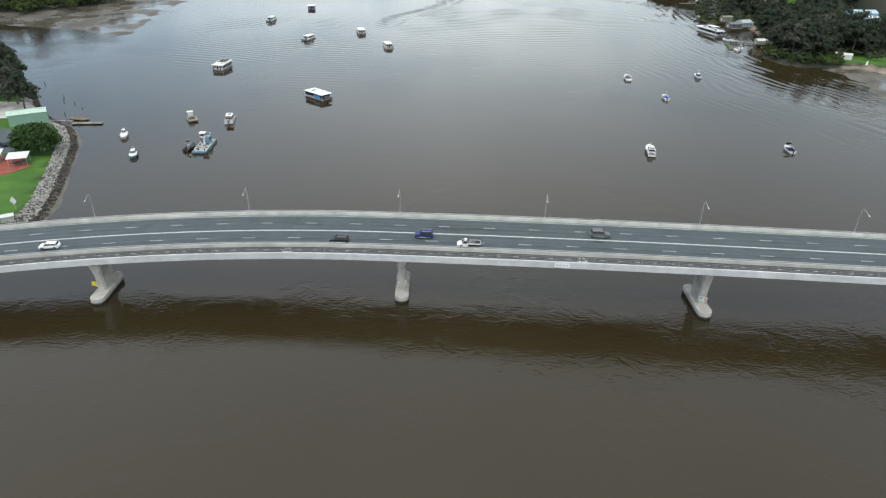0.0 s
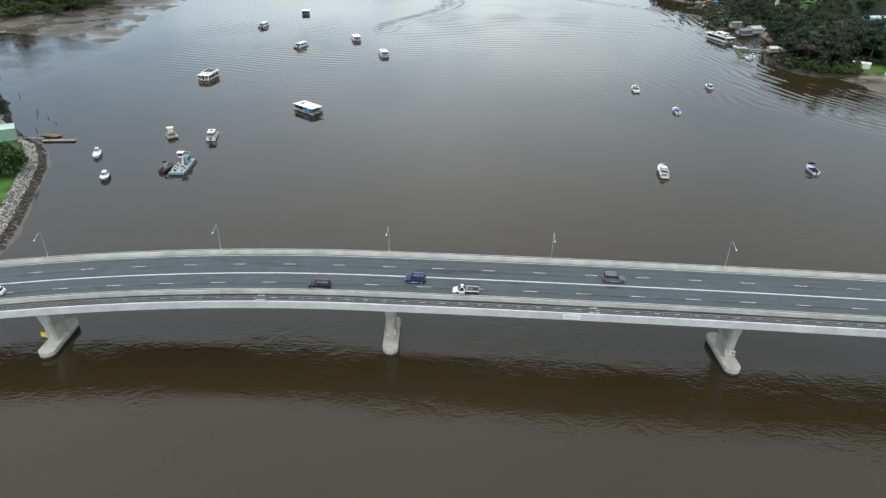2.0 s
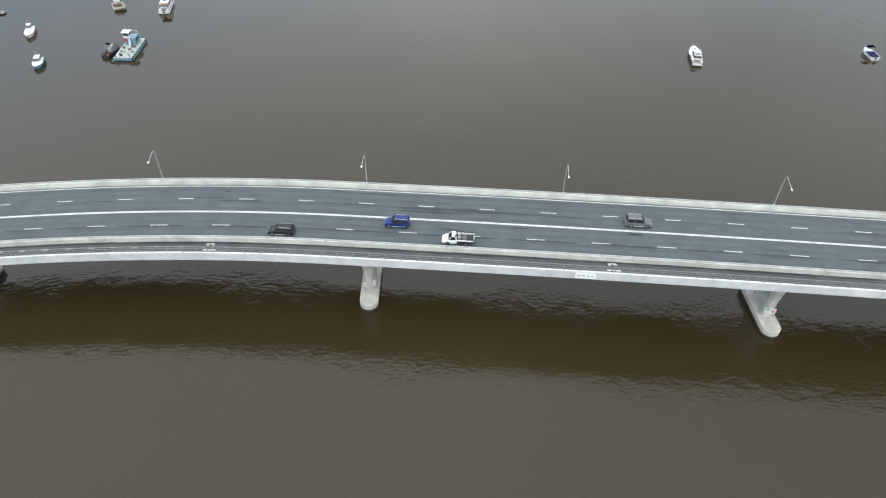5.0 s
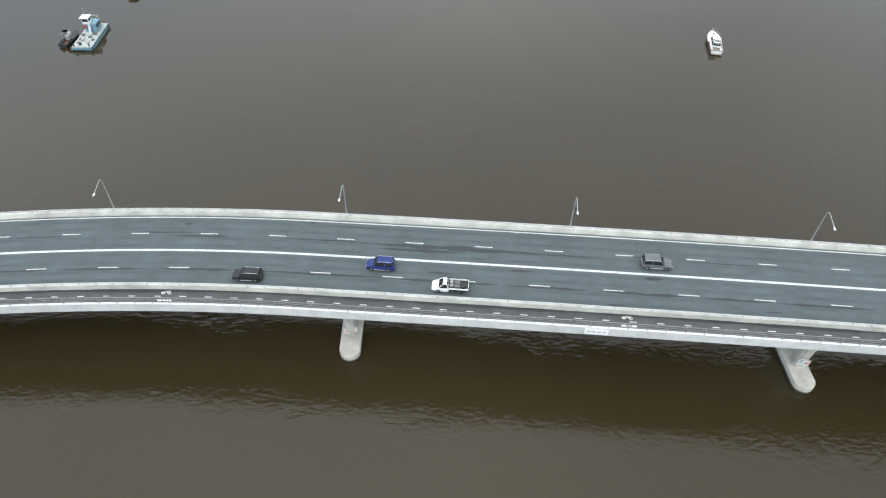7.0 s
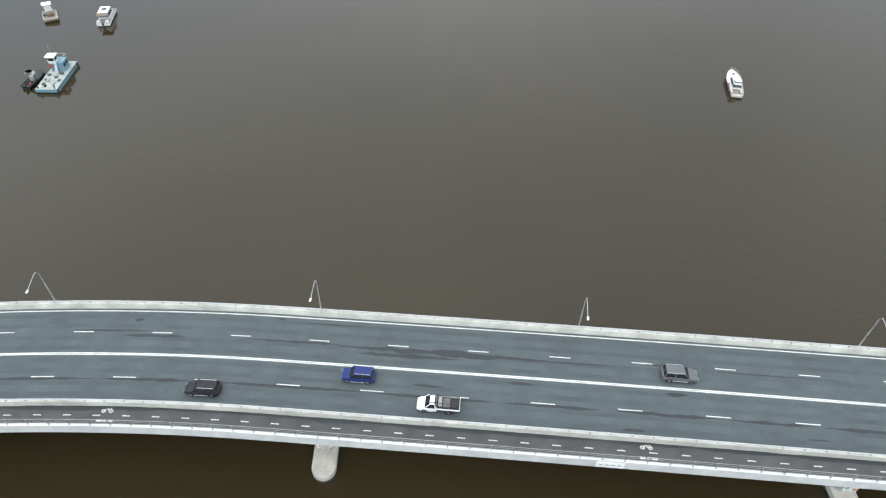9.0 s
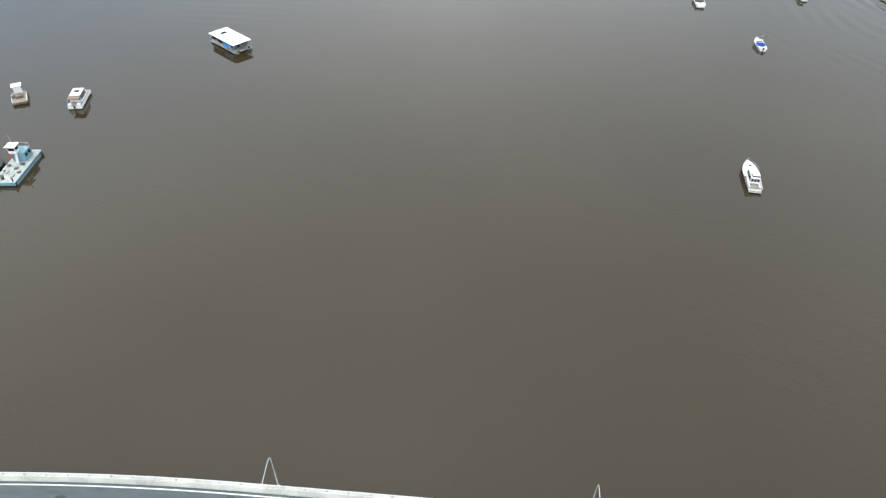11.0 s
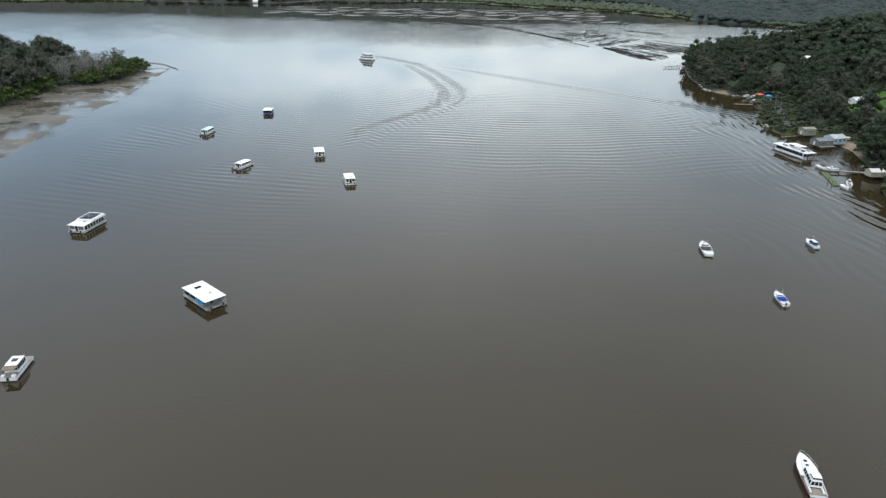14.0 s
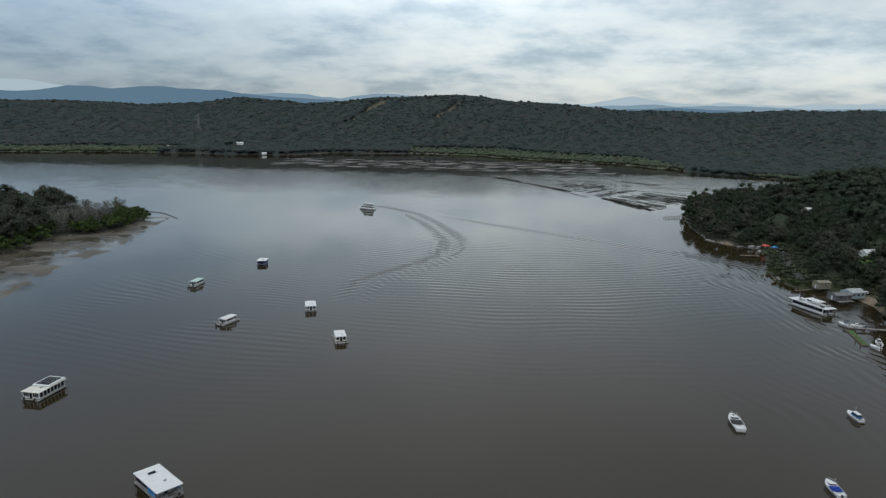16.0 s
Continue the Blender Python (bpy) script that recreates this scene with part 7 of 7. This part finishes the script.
def rack_rows(rows, label, tall, broken, seed, wide=0.32):
    """Rows of low racks on stakes standing in the shallows, with gaps where racks are missing."""
    r = np.random.RandomState(seed)
    bm = bmesh.new()
    between = [tuple(p + (q - p) * k / 3 for p, q in zip(a, b)) for a, b in zip(rows, rows[1:]) for k in (1, 2)]
    for x0, y0, x1, y1 in rows + between:
        d = Vector((x1 - x0, y1 - y0))
        L = d.length
        d.normalize()
        q = Vector((-d.y, d.x)) * wide
        u = r.uniform(0, 4)
        while u < L - 2:
            long = min(r.uniform(5, 22), L - u)
            if r.uniform() > broken:
                a = Vector((x0, y0)) + d * u
                b = a + d * long
                top = tall * r.uniform(0.75, 1.1)
                vs = [bm.verts.new((p.x, p.y, z)) for z in (top - 0.55 * tall, top) for p in (a - q, b - q, b + q, a + q)]
                for f in ((4, 5, 6, 7), (3, 2, 1, 0), (0, 1, 5, 4), (1, 2, 6, 5), (2, 3, 7, 6), (3, 0, 4, 7)):
                    bm.faces.new([vs[i] for i in f])
                for k in range(int(long / 2.5) + 1):
                    p = a + d * min(2.5 * k, long)
                    tube(bm, [(p.x, p.y, -0.8), (p.x, p.y, top + 0.15)], 0.1, 4)
            u += long + r.uniform(0.5, 3)
    tagged(part("oyster_racks", bm, RACK), label, "oyster racks", kind="stuff")


RACK = surf("tarred_rack_timber", (0.020, 0.019, 0.017), 0.85, var=0.35, scale=0.5, fine=4, spec=0.15)
rack_rows([(238, 951, 284, 879), (237, 925, 273, 858), (203, 905, 263, 847), (256, 967, 298, 912), (222, 915, 268, 852)], "dense dark rows of oyster racks in the shallows", 0.45, 0.12, 1, 0.34)
rack_rows([(201, 884, 234, 825), (191, 882, 219, 802), (179, 885, 205, 791), (185, 884, 212, 797), (173, 890, 198, 800), (196, 900, 244, 838), (212, 930, 262, 862)], "thin rows of oyster racks in the shallows", 0.5, 0.25, 2)
rack_rows([(130, 1006, 196, 1065), (156, 984, 217, 1039), (159, 966, 217, 1018), (173, 915, 216, 971), (178, 895, 247, 984), (175, 905, 230, 975), (150, 995, 205, 1050)], "old broken rows of oyster racks near the flats", 0.5, 0.3, 3)
rack_rows([(95, 1108, 165, 892), (71, 1111, 153, 971), (80, 1108, 158, 940), (243, 1100, 292, 1063), (255, 1071, 290, 1034), (40, 1150, 110, 1090), (-20, 1180, 60, 1130)], "long sparse rows of stakes and racks near the flats", 0.4, 0.35, 4)
r = np.random.RandomState(9)
for k in range(26):
    x, y = r.uniform(60, 330), r.uniform(930, 1120)
    p = part("lease_post", tube(bmesh.new(), [(x, y, -1), (x, y, r.uniform(1.6, 3.0))], 0.2, 5), WHITE if k % 3 else RUST)
    tagged(p, "pale marker post in the oyster leases", "marker post", "lease markers")

# ---------------------------------------------------------------- the east bank: boathouses, jetty, houses, camp
CREAMWALL = surf("cream_boards", (0.36, 0.345, 0.27), 0.7, var=0.15, scale=0.5, fine=5)
# Cream boards darkened by the shade that the trees lay over the shed.
SHADEDCREAM = surf("shaded_cream_boards", (0.24, 0.225, 0.17), 0.75, var=0.2, scale=0.5, fine=5)
TINBLUE = surf("pale_blue_tin", (0.42, 0.55, 0.60), 0.45, var=0.12, scale=0.5, fine=5)
TINGREY = surf("grey_tin", (0.16, 0.165, 0.17), 0.5, var=0.2, scale=0.5, fine=5)
SKYWALL = surf("sky_blue_boards", (0.22, 0.42, 0.58), 0.6, var=0.12, scale=0.5, fine=5)


def level(x, y):
    return float(height(np.array([float(x)]), np.array([float(y)]))[0]) + 0.3


def house(name, m, L, W, h, rise, wall, roof, label, category="house", windows=3, deck=0.0):
    t = gable_shed(name, m, L, W, h, rise, wall, roof, label, category, 0)
    for s in (-1, 1):
        for k in range(windows):
            x = -L / 2 + L * (k + 0.5) / windows
            f = part("window_frame", cuboid(bmesh.new(), x - 0.6, x + 0.6, s * W / 2 - 0.04, s * W / 2 + 0.04, h * 0.42, h * 0.80), WHITE, t)
            part("pane", cuboid(bmesh.new(), x - 0.52, x + 0.52, s * W / 2 - 0.06, s * W / 2 + 0.06, h * 0.45, h * 0.77), GLASS, f)
    for xe in (-L / 2, L / 2):
        part("door", cuboid(bmesh.new(), xe - 0.05, xe + 0.05, -0.5, 0.5, 0.05, 2.05), WHITE, t)
    if deck:
        part("deck", cuboid(bmesh.new(), -L / 2, L / 2, -W / 2 - deck, -W / 2, -0.15, 0.0), DECKWOOD, t)
        for k in range(5):
            part("stilt", tube(bmesh.new(), [(-L / 2 + L * (k + 0.1) / 4.2, -W / 2 - deck + 0.1, -3), (-L / 2 + L * (k + 0.1) / 4.2, -W / 2 - deck + 0.1, 0)], 0.12, 6), RUST, t)
    return t


house("boathouse", pose(204.0, 474.0, 1.5, 0, 0, 15), 9, 6.0, 2.6, 0.9, TINGREY, TINGREY, "dark grey tin boathouse on piles at the water", "boathouse", 2, 2.0)
house("boathouse", pose(213.0, 478.5, 1.6, 0, 0, 15), 8, 7.0, 3.0, 1.3, TINBLUE, surf("weathered_tin", (0.42, 0.45, 0.45), 0.5, var=0.2, scale=0.6, fine=5), "pale blue boathouse with a bright tin roof", "boathouse", 3)
house("shed", pose(206.5, 494.5, 1.8, 0, 0, 10), 7, 5, 3.4, 0.5, SHADEDCREAM, SHADEDCREAM, "cream weatherboard shed among the trees", "shed", 1)
house("cottage", pose(259, 541, level(259, 541), 0, 0, 5), 10, 6.5, 3.0, 1.6, WHITE, surf("white_roof", (0.6, 0.6, 0.6), 0.5, var=0.1, scale=0.5, fine=4), "white cottage in a garden on the slope", "cottage")
blue = house("blue_house", pose(283, 463, max(9.0, level(283, 463)), 0, 0, 0), 17, 9, 5.6, 1.4, SKYWALL, TINBLUE, "large sky-blue house on the wooded hillside", "house", 4, 2.5)
part("wing", cuboid(bmesh.new(), -2.0, 8.2, -8.6, -4.5, 0.0, 3.3), SKYWALL, blue)
part("wing_roof", loft(bmesh.new(), [[(x, -9.2, 3.2), (x, -4.52, 3.9), (x, -4.52, 4.05), (x, -9.2, 3.35)] for x in (-2.5, 8.7)]), WHITE, blue, "white sheet roof")
for k in range(4):
    part("wing_window", cuboid(bmesh.new(), -1.4 + 2.4 * k, 0.4 + 2.4 * k, -8.66, -8.56, 1.0, 2.6), GLASS, blue)
part("balcony_rail", cuboid(bmesh.new(), -8.4, -2.2, -6.95, -6.88, 0.9, 1.0), WHITE, blue)
for k in range(3):
    part("upper_window", cuboid(bmesh.new(), -7.4 + 2.6 * k, -5.6 + 2.6 * k, -4.58, -4.46, 3.4, 4.8), GLASS, blue)
house("hill_house", pose(287, 661, level(287, 661), 0, 0, 10), 12, 8, 3.0, 1.6, CREAMWALL, WHITE, "pale-roofed house hidden among the hill's trees", "house")
house("garden_shed", pose(231.0, 383.0, 1.8, 0, 0, -30), 8.4, 4.2, 2.5, 0.6, WHITE, CREAM, "small white shed on the grass above the beach", "shed", 1)
gable_shed("jetty_shed", pose(201.5, 420.5, 1.5, 0, 0, 3), 9.5, 4.6, 2.3, 0.9, CREAMWALL, surf("bleached_roofing", (0.60, 0.59, 0.54), 0.6, var=0.12, scale=0.5, fine=5), "low shed with a bleached roof at the jetty's head")
jetty("timber_jetty", pose(207, 424.5, 0, 0, 0, 168), 25, 2.0, "grey timber jetty out to a floating pontoon", 1.1, 6)
pj = thing("floating_pontoon", pose(180.0, 418.5, 0, 0, 0, 76), "narrow green-matted floating pontoon", "pontoon")
part("float", cuboid(bmesh.new(), -10, 10, -1.3, 1.3, -0.3, 0.42, 0.04), RUST, pj)
part("mat", cuboid(bmesh.new(), -9.8, 9.8, -1.1, 1.1, 0.42, 0.46), surf("green_matting", (0.06, 0.12, 0.035), 0.9, var=0.25, scale=0.4, fine=5), pj)
for k in range(2):
    part("mooring_post", tube(bmesh.new(), [(-9 + 6 * k, 1.5, -3), (-9 + 6 * k, 1.5, 2.2)], 0.16, 7), RUST, pj)
motor_boat("runabout", pose(184.0, 411.0, 0, 0, 0, 68), 6.0, 2.4, "white runabout tied to the pontoon", cab=(-0.1, 0.18), cab_h=1.3)
motor_boat("runabout", pose(179.5, 406.0, 0, 0, 0, 100), 5.0, 2.0, "small pale open boat at the pontoon's end", cab=None, rail=False)
motor_boat("runabout", pose(184.6, 434.6, 0, 0, 0, 110), 7.2, 2.7, "dark-topped launch tied to the pontoon", cab=(-0.2, 0.15), cab_h=1.4, roof=NAVY)
motor_boat("runabout", pose(188.5, 433.0, 0, 0, 0, 150), 5.4, 2.2, "small white boat beside the jetty", cab=(0.0, 0.2), cab_h=0.7, rail=False)
jetty("small_landing", pose(201, 580.5, 0, 0, 0, -4), 12, 2.6, "short dark landing by the camp", 0.9, 3, RUST)
for x, y, z, w, paint, label in ((226.0, 600.0, 1.9, 4.2, RED, "red pop-up canopy by the boats"), (229.5, 594.5, 1.9, 3.4, BLUE, "blue pop-up canopy by the boats")):
    g = thing("gazebo", pose(x, y, z, 0, 0, 20), label, "canopy")
    bm = bmesh.new()
    top = bm.verts.new((0, 0, 3.2))
    ring = [bm.verts.new((sx * w / 2, sy * w / 2, 2.2)) for sx, sy in ((-1, -1), (1, -1), (1, 1), (-1, 1))]
    skirt = [bm.verts.new((v.co.x, v.co.y, 1.9)) for v in ring]
    for k in range(4):
        bm.faces.new((ring[k], ring[(k + 1) % 4], top))
        bm.faces.new((skirt[k], skirt[(k + 1) % 4], ring[(k + 1) % 4], ring[k]))
    part("cloth", bm, paint, g)
    for sx, sy in ((-1, -1), (1, -1), (1, 1), (-1, 1)):
        part("leg", tube(bmesh.new(), [(sx * w / 2, sy * w / 2, -0.2), (sx * w / 2, sy * w / 2, 2.2)], 0.04, 5), STEEL, g)
car(pose(224.8, 586.5, 1.9, 0, 0, 160), "white car parked by the landing", OFFWHITE, 4.8, 1.85, 1.7, "suv")
car(pose(229.6, 588.5, 1.9, 0, 0, 160), "white van-like wagon parked by the landing", OFFWHITE, 5.0, 1.95, 2.0, "suv")
motor_boat("dinghy", pose(220.0, 607.0, 1.2, 0, 0, 30), 5.6, 2.2, "white boat drawn up on the bank", cab=None, rail=False)
motor_boat("dinghy", pose(223.5, 604.5, 1.4, 0, 0, 40), 5.0, 2.0, "pale boat drawn up on the bank", cab=None, rail=False)
k = thing("kayak", pose(237.2, 370.0, 1.6, 0, -62, 40), "white kayak leaning on the bank above the beach", "kayak")
part("hull", hull(bmesh.new(), 4.2, 0.9, 0.3, tran=0.2, deep=0.15, rise=0.1), WHITE, k)
part("deck", flat(bmesh.new(), outline(4.2, 0.9, tran=0.2, z=0.31, rise=0.1)), WHITE, k)


def lane(name, line, wide, label):
    """A narrow sealed lane that follows the ground."""
    bm = bmesh.new()
    rows = []
    for i, (x, y) in enumerate(line):
        (ax, ay), (bx, by) = line[max(i - 1, 0)], line[min(i + 1, len(line) - 1)]
        d = Vector((bx - ax, by - ay)).normalized()
        z = max(level(x + k * d.y * wide / 2, y - k * d.x * wide / 2) for k in (-1, 0, 1)) + 0.15
        rows.append([(x + k * d.y * wide / 2, y - k * d.x * wide / 2, zz) for k, zz in ((-1, z), (1, z), (1, z - 0.8), (-1, z - 0.8))])
    loft(bm, rows)
    tagged(part(name, bm, PATHTAR), label, "road", kind="structure")


lane("access_road", [(233, 588), (228, 575), (221, 560), (214, 542), (208, 526), (205, 512)], 5.0, "narrow grey access road along the eroded bank")
lane("access_road", [(219, 463), (223, 470), (230, 481), (238, 492), (247, 500), (256, 508), (268, 518)], 5.0, "curved grey lane climbing behind the boathouses")
jetty("log_boom", pose(192.5, 493.0, 0, 0, 0, 20), 13, 1.0, "low dark timber boom along the shore", 0.35, 2, RUST)
car(pose(222.5, 482.5, level(222.5, 482.5), 0, 0, 20), "white car parked behind the boathouse", OFFWHITE, 4.6, 1.8, 1.5, "hatch")
v, f = clumps(np.array([(194.5 + 0.45 * k + rng.uniform(-1.5, 1.5), 516.5 + 0.9 * k, 0.5) for k in range(30)]), rng.uniform(0.4, 1.0, 30), rng)
tagged(raw("bank_rocks", v, f, ROCKM), "pale rocks along the eroded bank", "rocks", kind="stuff")
ledge = []
for (ax, ay), (bx, by) in zip(EAST_BANK[3:7], EAST_BANK[4:8]):
    n = int(math.hypot(bx - ax, by - ay) / 0.55)
    ledge += [(ax + (bx - ax) * q / n + rng.uniform(-1.2, 1.8), ay + (by - ay) * q / n + rng.uniform(-1.0, 1.0), rng.uniform(0.1, 0.55)) for q in range(n) if math.sin(0.35 * q + ax) + rng.uniform(-0.6, 0.6) > 0.1]
v, f = clumps(np.array(ledge), rng.uniform(0.4, 1.3, len(ledge)), rng, 0.38, 0.34)
tagged(raw("shore_ledges", v, f, ROCKM), "pale flat rock ledges at the foot of the headland", "rocks", kind="stuff")
# low far cottages on the opposite shore
for x, y, s in COTTAGES:
    hh = house("far_cottage", pose(x, y, float(height(np.array([x]), np.array([y]))[0]) + 0.2, 0, 0, 10 + x % 20), 14 * s, 8 * s, 4 * s, 2, WHITE, WHITE, "small white cottage on the far shore", "cottage", 2)
# power pylon on the far hill
PYLON = surf("dull_grey_steel", (0.22, 0.23, 0.23), 0.6, metal=0.2, var=0.12, scale=1, fine=5)
x, y = -640.0, 1880.0
z = float(height(np.array([x]), np.array([y]))[0])
py = thing("power_pylon", pose(x, y, z - 1, 0, 0, 35), "pale steel lattice power pylon on the forested hill", "pylon")
bm = bmesh.new()
for sx, sy in ((-1, -1), (1, -1), (1, 1), (-1, 1)):
    tube(bm, [(sx * 5, sy * 5, -2), (sx * 1.4, sy * 1.4, 34), (sx * 0.5, sy * 0.5, 48)], 0.30, 4)
for k in range(6):
    a, b = 5 - 0.6 * k, 5 - 0.6 * (k + 1)
    for s in (-1, 1):
        tube(bm, [(-a, s * a, 5.7 * k), (b, s * b, 5.7 * (k + 1))], 0.25, 4)
        tube(bm, [(a, s * a, 5.7 * k), (-b, s * b, 5.7 * (k + 1))], 0.25, 4)
part("tower", bm, PYLON, py)
for zz, w in ((34, 9), (40, 7), (46, 5)):
    part("cross_arm", tube(bmesh.new(), [(-w, 0, zz), (0, 0, zz + 1.2), (w, 0, zz)], 0.4, 4), PYLON, py)
# bare grey trees at the edge of the river point
r = np.random.RandomState(15)
for k in range(46):
    x, y = -246 - r.uniform(0, 44), 600 + r.uniform(0, 84)
    if inside(WEST_POINT, x, y) < 5:
        continue
    g = float(height(np.array([x]), np.array([y]))[0])
    t = thing("bare_tree", pose(x, y, g - 0.2), "bare grey swamp oak with fine upright branches", "tree", "bare trees")
    bm = bmesh.new()
    h = r.uniform(11, 16)
    tube(bm, [(0, 0, 0), (0.2, 0, h * 0.5), (0, 0.1, h)], 0.16, 5, 0.03)
    for j in range(16):
        a, z0 = r.uniform(0, 6.28), h * r.uniform(0.15, 0.75)
        l = r.uniform(1.0, 2.0)
        tube(bm, [(0.1, 0, z0), (l * 0.7 * math.cos(a), l * 0.7 * math.sin(a), z0 + h * 0.12), (l * math.cos(a), l * math.sin(a), z0 + h * 0.25)], 0.06, 4, 0.02)
    part("trunk", bm, DEADWOOD, t)
    c = np.stack([r.normal(size=200) * 1.7, r.normal(size=200) * 1.7, h * r.uniform(0.15, 1.0, 200)], 1)
    v, f = flakes(c, 0.5, r)
    tagged(raw("twig_mass", v, f, DEADWOOD, t), kind="stuff")
